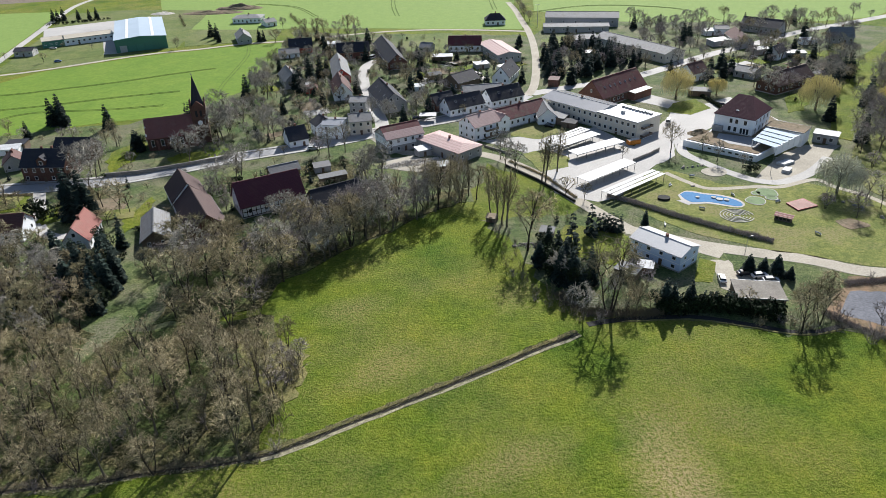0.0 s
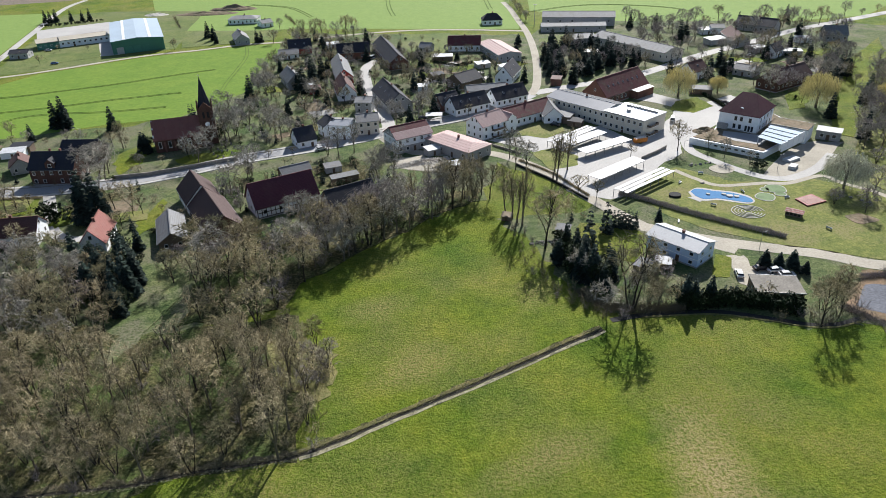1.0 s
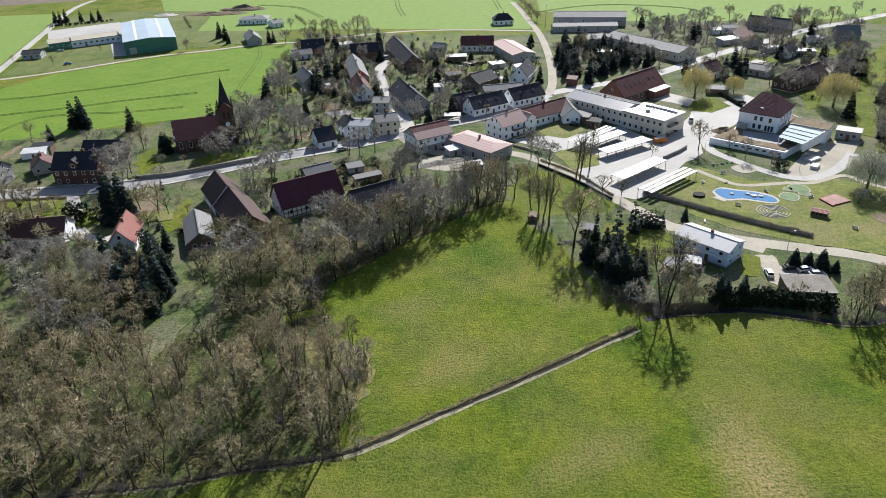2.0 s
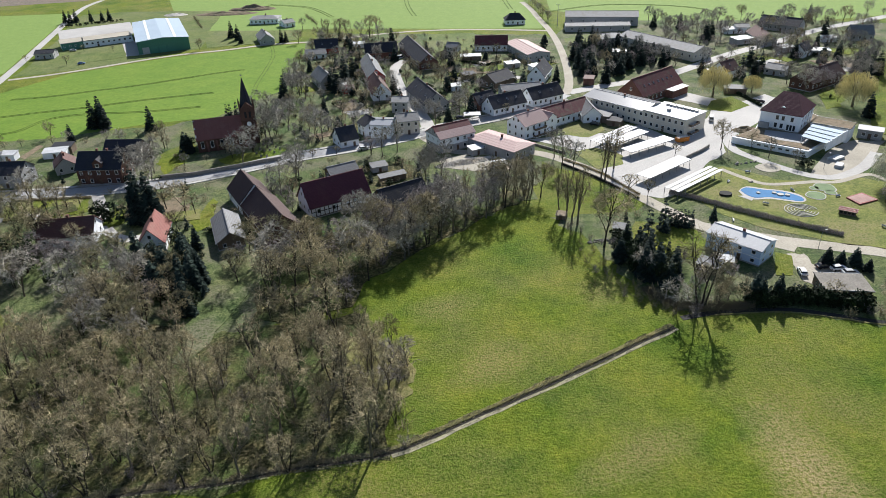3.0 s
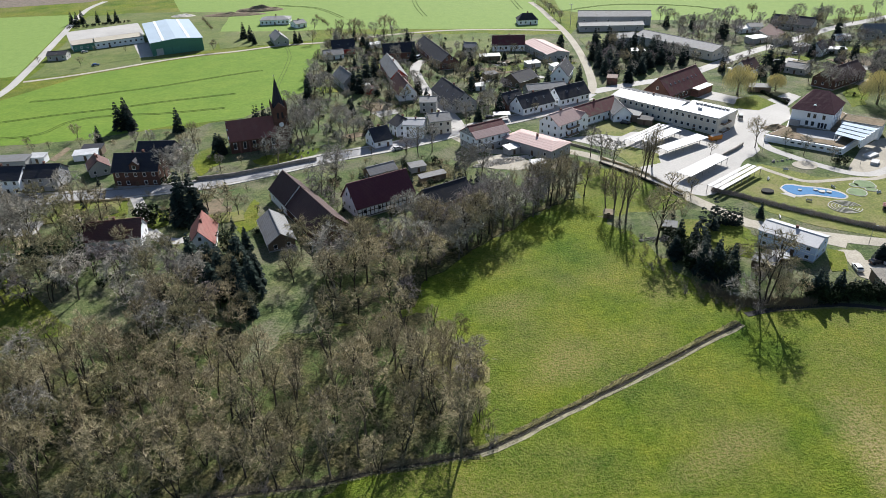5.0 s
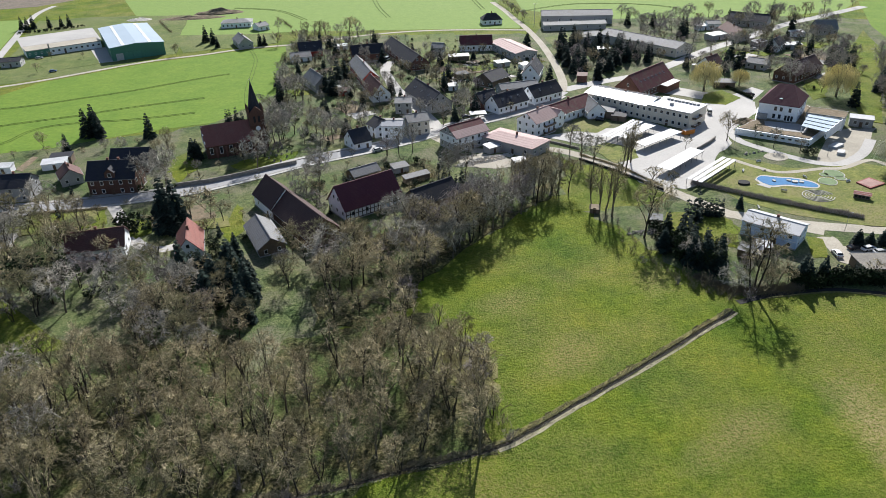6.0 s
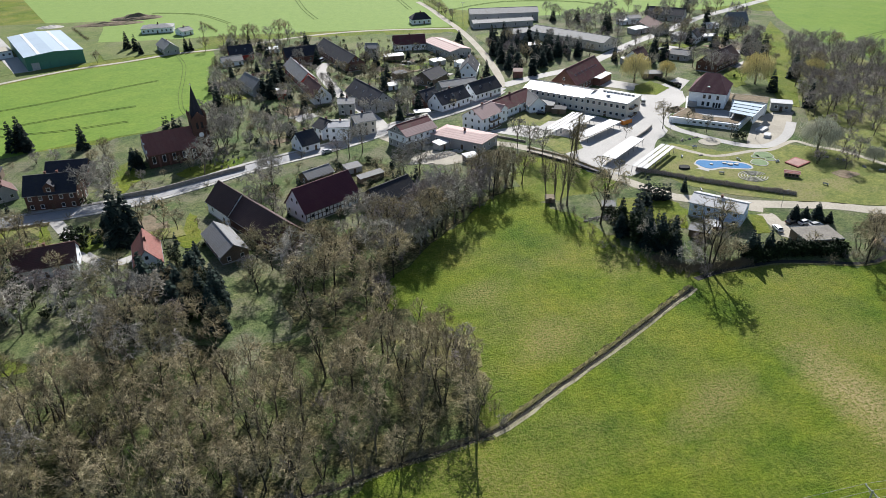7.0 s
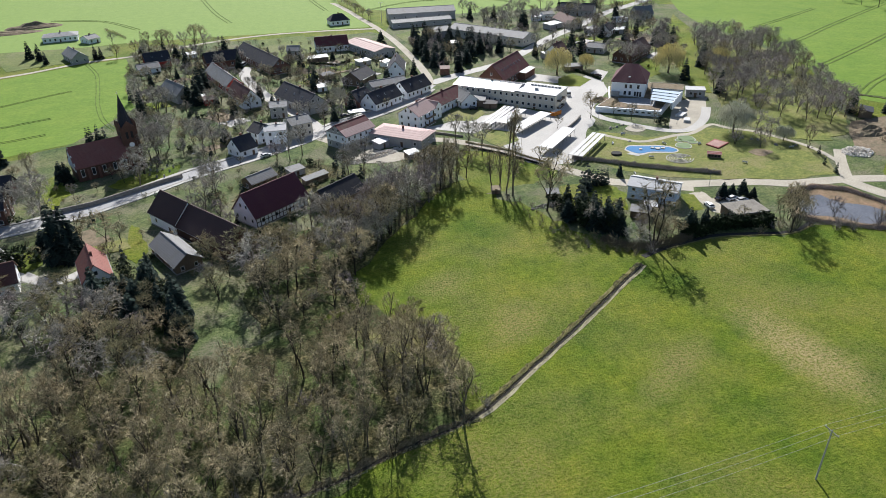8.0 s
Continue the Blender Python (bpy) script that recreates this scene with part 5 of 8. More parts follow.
sheet("car_park", [(9.9, 266.4), (32.0, 270.9), (44.0, 271.1), (59.7, 279.6), (70.3, 255.5), (89.5, 283.9), (103.8, 300.2), (129.9, 316.9), (132.0, 310.1), (87.0, 260.3), (83.8, 244.7), (71.4, 233.1), (65.6, 224.0), (53.4, 207.9), (46.8, 205.3), (33.8, 212.9), (32.1, 243.8), (23.9, 255.7)], 0.055, M_CONCRETE, "wide pale concrete car park", "paving", wobble=0.4)
sheet("forecourt", [(88.6, 281.7), (98.9, 300.8), (83.4, 316.0), (94.5, 324.1), (119.1, 294.2), (112.0, 279.1), (91.5, 259.9), (82.2, 254.3)], 0.05, M_CONCRETE, "sunlit paved square before the villa", "paving", wobble=0.4)
sheet("lawn", [(54.3, 216.6), (68.0, 226.4), (76.6, 231.4), (85.2, 223.6), (91.6, 216.9), (101.1, 214.7), (119.8, 216.6), (133.6, 205.5), (139.0, 189.8), (143.1, 178.4), (127.9, 158.5), (110.2, 161.0), (90.8, 169.8), (72.3, 180.3), (60.1, 193.9)], 0.05, M_LAWN, "short olive lawn of the miniature golf park", "lawn", wobble=0.6)
sheet("lawn", [(26.0, 250.5), (34.9, 254.6), (43.6, 245.7), (41.7, 236.0), (31.3, 232.5)], 0.08, M_LAWN, "short green lawn beside the car park", "lawn", wobble=0.3)
sheet("lawn", [(22.8, 271.9), (30.6, 285.8), (43.3, 286.7), (43.6, 274.0), (34.3, 265.9)], 0.08, M_LAWN, "short green lawn in front of the long building", "lawn", wobble=0.3)
# ---- houses ----
barn = house(-63.1, 209.3, 30.3, 21.3, 11.5, 4.2, 10.5, M_WHITE, M_ROOFMAROON, "long white half-timbered barn with maroon tiled roof", chimneys=0, every=4.5, over=0.5)
timber_frame(barn, 21.3, 11.5, 4.2, 10.5)
house(-92.3, 213.2, -60.6, 15.1, 11.0, 4.4, 9.8, M_WHITE, M_ROOFUMBER, "white-walled farm barn with dark brown roof", chimneys=0, every=6.0)
house(-81.7, 195.7, -60.3, 26.8, 11.5, 3.8, 9.0, M_BRICKD, M_ROOFUMBER, "long dark-roofed brick farm barn with plain gable", chimneys=0, sills=False)
house(-94.0, 189.2, -69.3, 18.1, 8.0, 2.8, 5.5, M_BROWNW, M_ROOFGREY, "weathered farm shed with grey sheet roof", chimneys=0, every=6.0)
house(-115.6, 186.3, -79.5, 14.0, 7.4, 3.6, 8.0, M_WHITE, M_ROOFORANGE, "small white house with steep muted red roof")
house(-143.4, 190.3, 8.1, 16.0, 10.0, 3.8, 7.6, M_WHITE, M_ROOFBROWN, "white house with weathered brown roof behind bare trees")
manor = house(-152.6, 240.0, -1.9, 16.5, 11.0, 6.2, 11.0, M_BRICKD, M_ROOFDARK, "dark brick manor house with black tiled roof", floors=2, chimneys=2)
dormer(manor, 0.0, 11.0, 6.2, 11.0, 3.4, M_BRICKD, M_ROOFDARK)
house(-152.3, 259.3, -3.4, 14.1, 12.0, 4.0, 8.5, M_BRICKD, M_ROOFDARK, "brick barn with black roof", chimneys=0, every=6.0)
house(-201.4, 236.9, -1.7, 16.0, 10.0, 5.8, 9.0, M_WHITE, M_ROOFDARK, "white two-storey house with dark roof", floors=2)
house(-187.1, 239.0, -0.4, 11.8, 10.0, 5.4, 8.5, M_GREYW, M_ROOFDARK, "grey two-storey house with dark roof", floors=2)
house(-65.6, 268.6, 28.4, 7.9, 9.0, 3.4, 7.5, M_WHITE, M_ROOFDARK, "low white house with black roof")
house(-40.5, 282.5, 11.7, 9.1, 10.0, 6.0, 8.0, M_CREAM, M_ROOFGREY, "grey rendered two-storey house by the street", floors=2)
house(-50.5, 277.9, -11.0, 8.5, 10.0, 6.2, 7.0, M_WHITE, M_BITUMEN, "white rendered house with low pale roof", floors=2)
house(-56.0, 281.2, -58.3, 6.9, 9.0, 5.0, 7.5, M_WHITE, M_ROOFDARK, "white house with dark roof and dormers", floors=2)
works = house(-22.3, 262.6, 29.2, 16.0, 11.5, 6.0, 9.5, M_GREYW, M_ROOFRED, "two-storey workshop with red and pink tiled roof", floors=2, chimneys=0, upper=M_WHITE)
lower_roof(works, 16.0, 11.5, 6.0, 9.5, 0.5, M_ROOFPINK)
house(-2.5, 255.3, -46.7, 24.2, 12.5, 4.0, 5.6, M_GREYW, M_ROOFPINK, "long low workshop wing with faded pink roof", chimneys=1, hip=4.0, every=5.0)
inn = house(10.4, 273.6, 38.0, 13.6, 10.5, 6.0, 9.4, M_WHITE, M_ROOFPINK, "white two-storey house with pale orange roof and balconies", floors=2)
balcony(inn, 1.5, -5.25, 3.1, 6.5, 1.5)
balcony(inn, 1.5, -5.25, 0.2, 6.5, 1.5)
house(17.9, 279.3, 128.0, 10.0, 5.6, 6.0, 7.9, M_WHITE, M_ROOFPINK, "narrow white gabled wing beside the balconies", floors=2, chimneys=0, every=4.5)
house(28.3, 290.2, 35.1, 25.3, 10.0, 4.2, 7.8, M_WHITE, M_ROOFRED, "long white house with red-brown roof")
house(39.7, 291.0, -87.3, 14.4, 8.0, 3.6, 7.0, M_WHITE, M_ROOFGREY, "cross wing with grey tiled roof", chimneys=0)
house(3.7, 305.7, 30.8, 18.3, 9.5, 3.9, 8.2, M_WHITE, M_ROOFDARK, "white cottage with steep black roof", lights=3)
house(22.8, 316.9, 30.6, 18.0, 9.5, 3.9, 8.2, M_WHITE, M_ROOFDARK, "white cottage with steep black roof and skylights", lights=2)
house(-6.0, 311.5, 33.8, 10.5, 9.0, 3.6, 7.5, M_BRICK, M_ROOFDARK, "brick cottage with dark roof", lights=2)
house(14.0, 331.8, 10.0, 19.6, 8.0, 3.4, 5.2, M_GREYW, M_ROOFGREY, "low grey barn with fibre cement roof", chimneys=0)
house(4.3, 349.6, 43.3, 15.1, 11.0, 3.6, 7.0, M_BROWNW, M_ROOFDARK, "dark timber barn with black roof", chimneys=0, every=8.0)
house(27.6, 357.7, 69.6, 18.8, 9.0, 4.0, 9.0, M_WHITE, M_ROOFDARK, "white house with steep gable and skylights", lights=2)
house(7.7, 428.5, -4.8, 19.6, 11.0, 4.2, 8.5, M_WHITE, M_ROOFRED, "long white house with dark red roof")
house(27.8, 411.6, -74.5, 35.2, 14.0, 4.6, 6.0, M_GREYW, M_ROOFPINK, "low hall with faded pink roof", chimneys=0)
house(-15.8, 429.5, -20.3, 7.2, 8.0, 2.8, 5.0, M_GREYW, M_ROOFGREY, "small grey garden house", chimneys=0)
house(30.7, 506.5, 2.2, 14.0, 10.0, 3.4, 7.6, M_WHITE, M_ROOFDARK, "white detached house with dark hipped roof", hip=3.6)
house(90.9, 496.7, -10.9, 49.5, 16.0, 6.0, 8.5, M_GREYW, M_ROOFGREY, "long grey farm hall", chimneys=0, every=8.0)
house(83.3, 475.8, -5.0, 42.7, 12.0, 3.8, 5.0, M_GREYW, M_ROOFGREY, "long open farm shed with low roof", chimneys=0, every=8.0)
house(81.3, 435.2, 10.0, 14.3, 14.0, 4.5, 6.0, M_GREYW, M_ROOFGREY, "grey concrete farm building", chimneys=0)
house(108.6, 410.0, -59.0, 57.7, 15.0, 5.2, 7.5, M_CREAM, M_ROOFGREY, "long derelict farm building with grey roof", chimneys=0, every=5.0)
house(75.9, 321.8, 40.3, 32.6, 14.0, 4.2, 11.0, M_BRICK, M_ROOFRED, "large brick barn with red roof and slit skylights", chimneys=0, lights=7)
house(160.5, 329.7, 33.3, 29.1, 11.0, 4.4, 9.0, M_BRICKD, M_ROOFUMBER, "brick house with dark brown roof")
house(122.2, 349.1, 35.0, 11.3, 9.0, 4.5, 8.5, M_WHITE, M_ROOFBROWN, "white house with brown roof", lights=1)
house(179.8, 386.2, 41.7, 10.3, 7.0, 4.2, 7.5, M_WHITE, M_ROOFDARK, "small white house with black roof")
house(200.8, 457.0, -42.7, 24.7, 13.0, 4.0, 8.0, M_GREYW, M_ROOFDARK, "long grey farmhouse with dark roof")
house(172.0, 451.6, -10.0, 8.2, 9.0, 4.2, 5.5, M_WHITE, M_ROOFGREY, "white bungalow with flat grey roof", chimneys=0)
house(174.1, 426.0, 84.5, 26.2, 10.0, 3.4, 7.0, M_GREYW, M_ROOFBROWN, "grey cottage with brown tiled roof")
house(232.3, 421.7, -9.9, 12.6, 11.0, 4.0, 8.5, M_GREYW, M_ROOFGREY, "grey farmhouse under bare trees")
house(151.0, 351.6, -46.5, 10.5, 9.0, 3.2, 5.0, M_GREYW, M_ROOFGREY, "low grey shed with sheet roof", chimneys=0)
house(-37.5, 411.3, -75.8, 54.0, 11.0, 4.0, 8.5, M_BRICK, M_ROOFDARK, "long brick barn with dark slate roof", chimneys=0)
house(-31.9, 321.5, -71.8, 29.4, 12.0, 4.0, 9.0, M_GREYW, M_ROOFDARK, "steep dark-roofed house with skylights", lights=3)
house(-44.0, 312.3, -7.0, 7.4, 9.0, 5.2, 6.5, M_GREYW, M_ROOFGREY, "small grey two-storey house", floors=2)
house(-56.4, 338.7, -76.9, 21.8, 9.0, 4.0, 9.0, M_WHITE, M_ROOFBROWN, "white gabled house with brown roof", floors=1)
house(-62.3, 377.2, -78.6, 38.0, 9.0, 4.0, 8.0, M_REDW, M_ROOFGREY, "red-boarded house with grey roof")
house(-59.8, 417.1, 8.9, 19.0, 11.0, 4.8, 9.0, M_BRICK, M_ROOFDARK, "long brick house with black roof")
house(-95.0, 435.4, 10.0, 13.9, 10.0, 4.0, 8.5, M_REDW, M_ROOFDARK, "red house with black roof and white windows", lights=2)
house(-100.2, 424.0, 11.9, 11.9, 9.0, 3.0, 5.0, M_WHITE, M_ROOFGREY, "low house with glazed porch", chimneys=0)
house(-86.7, 361.7, -67.2, 19.5, 9.0, 4.0, 8.0, M_GREYW, M_ROOFGREY, "grey house with pale roof")
house(-156.1, 544.7, 1.3, 21.6, 14.0, 3.6, 5.5, M_WHITE, M_ROOFGREY, "long white bungalow with grey hipped roof", hip=5.0)
house(-136.5, 526.9, 34.8, 8.4, 10.0, 3.2, 5.0, M_WHITE, M_ROOFGREY, "small white bungalow with grey roof")
house(-141.7, 474.0, -69.4, 20.3, 9.0, 3.6, 7.0, M_GREYW, M_ROOFGREY, "grey cottage among bushes")
house(-278.3, 450.4, 7.2, 11.3, 9.0, 3.5, 5.0, M_GREYW, M_ROOFDARK, "low grey shed with dark roof", chimneys=0)
hall(-217.7, 489.1, 22.6, 31.8, 75.0, 8.0, M_GREENCLAD, M_SHEETBLUE, "huge green-clad farm hall with bright sheet roof", name='industrial_hall', category='hall')
office = block(-261.8, 487.6, 30.0, 45.1, 16.0, 4.3, M_WHITE, M_TRACK, "long white office building with flat roof and green end", floors=1, every=3.4, wz=1.0)
part("green_cladding", boxed(-22.6, -8.06, 0.0, -9.0, -8.0, 4.2), M_GREENCLAD, office, "green sheet cladding")
part("flue", boxed(-9.4, -7.4, 4.5, -8.6, -6.6, 6.8), M_STEEL, office)
house(55.84, 295.21, -49.8, 32.0, 15.0, 6.6, 8.2, M_CREAM, M_BITUMEN, "long two-storey cream building with low pale roof", floors=2, every=2.9, chimneys=1, wz=1.2)
wing = block(72.4, 275.2, -49.8, 19.8, 15.6, 7.0, M_CREAM, M_TARP, "flat-roofed cream end wing of the long building", floors=2, every=2.8, parapet=0.35)
for i in range(9):
    part("roof_unit", boxed(-6.5 + i * 1.7, 3.6, 7.352, -5.5 + i * 1.7, 4.8, 8.1), M_STEEL, wing)
for z in (0.3, 3.7):
    balcony(wing, 9.9, -2.0, z, 6.0, 1.6, 90)
part("vent_box", boxed(-2.0, -3.0, 7.352, -0.6, -1.8, 8.4), M_SHEET, wing)
blue_house = house(57.7, 168.1, -48.0, 15.8, 9.0, 5.0, 6.4, M_BLUEW, M_SHEET, "pale blue two-storey house with low metal roof", floors=2, chimneys=1, every=3.4, wz=0.95)
part("string_course", boxed(-7.94, -4.54, 2.42, 7.94, 4.54, 2.6), M_WHITE, blue_house)
villa = house(115.8, 267.1, -41.0, 15.3, 18.5, 6.6, 13.2, M_WHITE, M_ROOFMAROON, "white two-storey villa with tall hipped maroon roof", hip=4.75, floors=2, chimneys=0, sills=False, base=2.8, over=0.5)
for px in (-1.0, 1.2, 4.6):
    window(villa, 1.05, 1.7, pose(px, -9.26, 4.9))
for px in (-1.2, 1.0):
    window(villa, 1.05, 1.8, pose(px, -9.26, 1.75))
for px in (3.4, 4.6, 5.8):
    window(villa, 0.85, 2.3, pose(px, -9.26, 1.45))
for py in (-6.0, -2.0, 2.0, 6.0):
    for z in (1.75, 4.9):
        window(villa, 1.0, 1.7, pose(7.66, py, z, 0, 0, 90))
part("side_porch", boxed(-7.6, -10.4, 0.0, -3.6, -9.25, 2.3), M_GREYW, villa)
eyebrow(villa, 18.5, 6.6, 13.2)
# ---- church ----
church(-117.9, 272.4, 17.1, 19.0)
# ---- ditch, stream and pond ----
ditch([(28.7, 132.0), (-0.5, 114.9), (-19.4, 104.4), (-38.5, 94.3), (-57.3, 91.1), (-69.7, 88.1), (-82.3, 87.1), (-99.5, 84.3), (-116.3, 82.0)], 19)
sheet("bare_bank", [(-54.0, 132.4), (-43.5, 134.3), (-35.8, 126.4), (-34.8, 117.0), (-36.3, 110.2), (-46.1, 114.8)], 0.05, M_DRY, "trodden dry ground at the wood edge", "ground", wobble=1.2)
# The shrubs' shade over the stream is put into its near-black colour.
strip("stream", [(31.0, 136.3), (39.6, 138.1), (52.1, 138.6), (60.1, 137.8), (69.7, 134.6), (77.8, 131.6), (84.2, 131.4), (91.9, 133.6), (100.3, 134.4), (115.8, 129.8)], 1.8, 0.045, M_DARK, "narrow stream with the bank shade put into its dark colour", "stream", keep=False)
strip("stream_bank", [(39.4, 137.1), (51.8, 137.6), (59.7, 136.9), (69.4, 133.7), (77.4, 130.7), (83.8, 130.5), (89.9, 132.3)], 0.5, 0.1, M_DRY, "dull grassy edge of the stream", "bank", ragged=0.6, keep=False)
sheet("reed_bed", [(103.2, 155.2), (114.6, 155.3), (123.0, 148.9), (125.0, 133.3), (120.3, 117.9), (105.5, 121.2), (96.7, 131.7), (87.8, 138.6)], 0.05, M_REED, "rust-brown dry reeds round the pond", "reeds", wobble=0.8)
sheet("pond", [(99.9, 148.2), (109.0, 147.6), (110.4, 139.8), (116.7, 134.6), (119.3, 124.6), (105.7, 125.2), (100.5, 133.0), (92.5, 138.7)], 0.07, M_WATER, "still grey-blue pond water", "pond", wobble=0.5)
# ---- car park ----
carport(60.5, 214.7, 39.0, 27.2, 6.0, 2.7, M_STEEL, M_SHEET, "open steel carport with striped roof", True)
carport(53.7, 226.1, 38.8, 25.7, 5.6, 2.7, M_STEEL, M_SHEET, "open steel carport with pale flat roof", False)
carport(54.5, 249.6, 32.0, 24.2, 5.6, 2.7, M_STEEL, M_SHEET, "open steel carport with pale flat roof", False)
carport(48.8, 258.5, 37.8, 21.0, 5.0, 2.7, M_STEEL, M_SHEET, "open steel carport with pale flat roof", False)
carport(44.2, 262.3, 41.7, 25.5, 5.6, 2.7, M_STEEL, M_SHEET, "open steel carport with striped roof", True)
carport(-11.7, 294.6, -0.4, 7.5, 5.0, 2.7, M_STEEL, M_SHEET, "white-roofed garden carport beside the street", False)
car(80.0, 156.2, 8, "white", "white parked car by the spruces", False)
car(76.7, 157.5, 5, "black", "dark car parked beside the spruces", False)
car(82.0, 153.8, 0, "silver", "silver car parked on the gravel", False)
car(69.7, 154.9, 80, "white", "white car parked by the house", False)
car(-57.7, 261.4, 25, "silver", "silver car driving lane of the street", False)
car(-16.9, 296.6, 10, "black", "black car beside the carport", False)
car(91.3, 282.2, 70, "silver", "silver estate car before the long building", True)
car(40.5, 280.9, -30, "black", "dark pickup on the lawn", False)
car(39.8, 284.8, -30, "black", "dark car beside the lawn", False)
car(-268.9, 466.2, 20, "silver", "silver car in the factory yard", False)
car(-246.3, 428.0, 25, "blue", "blue car on the grass verge", False)
car(123.9, 405.4, 20, "white", "white van parked by the ruin", True)
car(51.0, 285.0, -30, "black", "dark car near the lawn", False)
car(121.8, 304.2, -20, "black", "dark car by the garden hedge", False)
car(168.7, 388.9, 20, "white", "white car in the far yard", False)
car(-48.1, 413.7, 60, "white", "white delivery van in the side street", True)
car(-40.4, 397.6, 40, "silver", "silver car in the side street", False)
box_c = tagged(root("container", 70.8, 258.0, 20), "orange open steel waste container", "container")
part("body", boxed(-2.6, -1.1, 0.25, 2.6, 1.1, 1.8), M_ORANGE, box_c)
part("rim", boxed(-2.7, -1.2, 1.8, 2.7, 1.2, 1.95), M_ORANGE, box_c)
part("load", boxed(-2.4, -0.9, 1.95, 2.4, 0.9, 2.1), M_RUBBLE, box_c)
for sx in (-1.8, 1.8):
    part("skid", boxed(sx - 0.15, -1.1, 0, sx + 0.15, 1.1, 0.25), M_STEEL, box_c)
# ---- villa terrace ----
tagged(part("terrace", prism([(89.1, 254.3), (95.8, 248.4), (102.9, 242.7), (110.5, 235.9), (137.0, 257.9), (132.9, 282.9), (111.5, 278.3), (101.7, 262.5)], 0.0, 2.6), M_WHITE), "raised white-walled terrace before the villa", "terrace", kind="structure")
tagged(part("terrace_paving", prism([(90.5, 254.8), (96.5, 249.3), (103.3, 243.6), (110.9, 237.3), (135.9, 258.1), (132.5, 282.1), (111.6, 277.5), (102.2, 262.4)], 2.6, 2.8), M_SOIL), "unfinished earth surface of the terrace", "paving", kind="structure")
tagged(window(None, 1.3, 0.6, pose(97.01, 247.38, 1.5, 0, 0, -40.4)), "small dark basement window of the terrace", "window", kind="structure")
tagged(window(None, 1.3, 0.6, pose(99.00, 245.69, 1.5, 0, 0, -40.4)), "small dark basement window of the terrace", "window", kind="structure")
tagged(window(None, 1.3, 0.6, pose(100.98, 244.00, 1.5, 0, 0, -40.4)), "small dark basement window of the terrace", "window", kind="structure")
tagged(window(None, 1.3, 0.6, pose(102.97, 242.31, 1.5, 0, 0, -40.4)), "small dark basement window of the terrace", "window", kind="structure")
tagged(window(None, 1.3, 0.6, pose(104.95, 240.62, 1.5, 0, 0, -40.4)), "small dark basement window of the terrace", "window", kind="structure")
tagged(window(None, 1.3, 0.6, pose(106.93, 238.93, 1.5, 0, 0, -40.4)), "small dark basement window of the terrace", "window", kind="structure")
tagged(window(None, 1.3, 0.6, pose(108.92, 237.24, 1.5, 0, 0, -40.4)), "small dark basement window of the terrace", "window", kind="structure")
tagged(part("terrace_court", prism([(104.8, 260.3), (116.2, 254.1), (117.6, 249.0), (112.8, 243.3), (104.6, 248.7), (102.2, 255.2)], 2.7, 2.812), M_ROAD), "grey paved court before the villa", "paving", kind="structure")
canopy = tagged(root("glazed_canopy", 0, 0, 0, 2.8), "pale blue stepped canopy roof beside the villa", "canopy")
part("roof_panel", prism([(111.63, 245.26), (116.81, 236.64), (119.77, 239.02), (113.87, 247.86)], 2.35, 2.49), M_SHEETBLUE, canopy)
part("post", boxed(111.76, 244.95, 0, 112.00, 245.19, 2.35), M_WHITE, canopy)
part("post", boxed(116.60, 236.86, 0, 116.84, 237.10, 2.35), M_WHITE, canopy)
part("parapet", prism([(116.96, 236.64), (117.41, 236.64), (120.37, 239.02), (119.92, 239.02)], -0.6, 2.85), M_WHITE, canopy)
part("roof_panel", prism([(114.12, 248.15), (120.10, 239.28), (123.06, 241.65), (116.36, 250.75)], 2.55, 2.69), M_SHEETBLUE, canopy)
part("post", boxed(114.27, 247.84, 0, 114.51, 248.08, 2.55), M_WHITE, canopy)
part("post", boxed(119.86, 239.51, 0, 120.10, 239.75, 2.55), M_WHITE, canopy)
part("parapet", prism([(120.25, 239.28), (120.70, 239.28), (123.66, 241.65), (123.21, 241.65)], -0.6, 3.05), M_WHITE, canopy)
part("roof_panel", prism([(116.61, 251.04), (123.38, 241.92), (126.34, 244.29), (118.85, 253.65)], 2.75, 2.89), M_SHEETBLUE, canopy)
part("post", boxed(116.78, 250.72, 0, 117.02, 250.96, 2.75), M_WHITE, canopy)
part("post", boxed(123.13, 242.15, 0, 123.37, 242.39, 2.75), M_WHITE, canopy)
part("parapet", prism([(123.53, 241.92), (123.98, 241.92), (126.94, 244.29), (126.49, 244.29)], -0.6, 3.25), M_WHITE, canopy)
part("roof_panel", prism([(119.10, 253.94), (126.67, 244.55), (129.63, 246.93), (121.34, 256.54)], 2.95, 3.09), M_SHEETBLUE, canopy)
part("post", boxed(119.29, 253.61, 0, 119.53, 253.85, 2.95), M_WHITE, canopy)
part("post", boxed(126.39, 244.79, 0, 126.63, 245.03, 2.95), M_WHITE, canopy)
part("parapet", prism([(126.82, 244.55), (127.27, 244.55), (130.23, 246.93), (129.78, 246.93)], -0.6, 3.45), M_WHITE, canopy)
block(130.3, 257.7, -41.3, 14.2, 9.0, 5.6, M_WHITE, M_SOIL, "low white annex with brown gravel roof", every=3.0)
block(144.8, 255.4, -33.8, 8.6, 6.0, 3.4, M_GREYW, M_SHEET, "small grey flat-roofed pavilion", every=3.0)
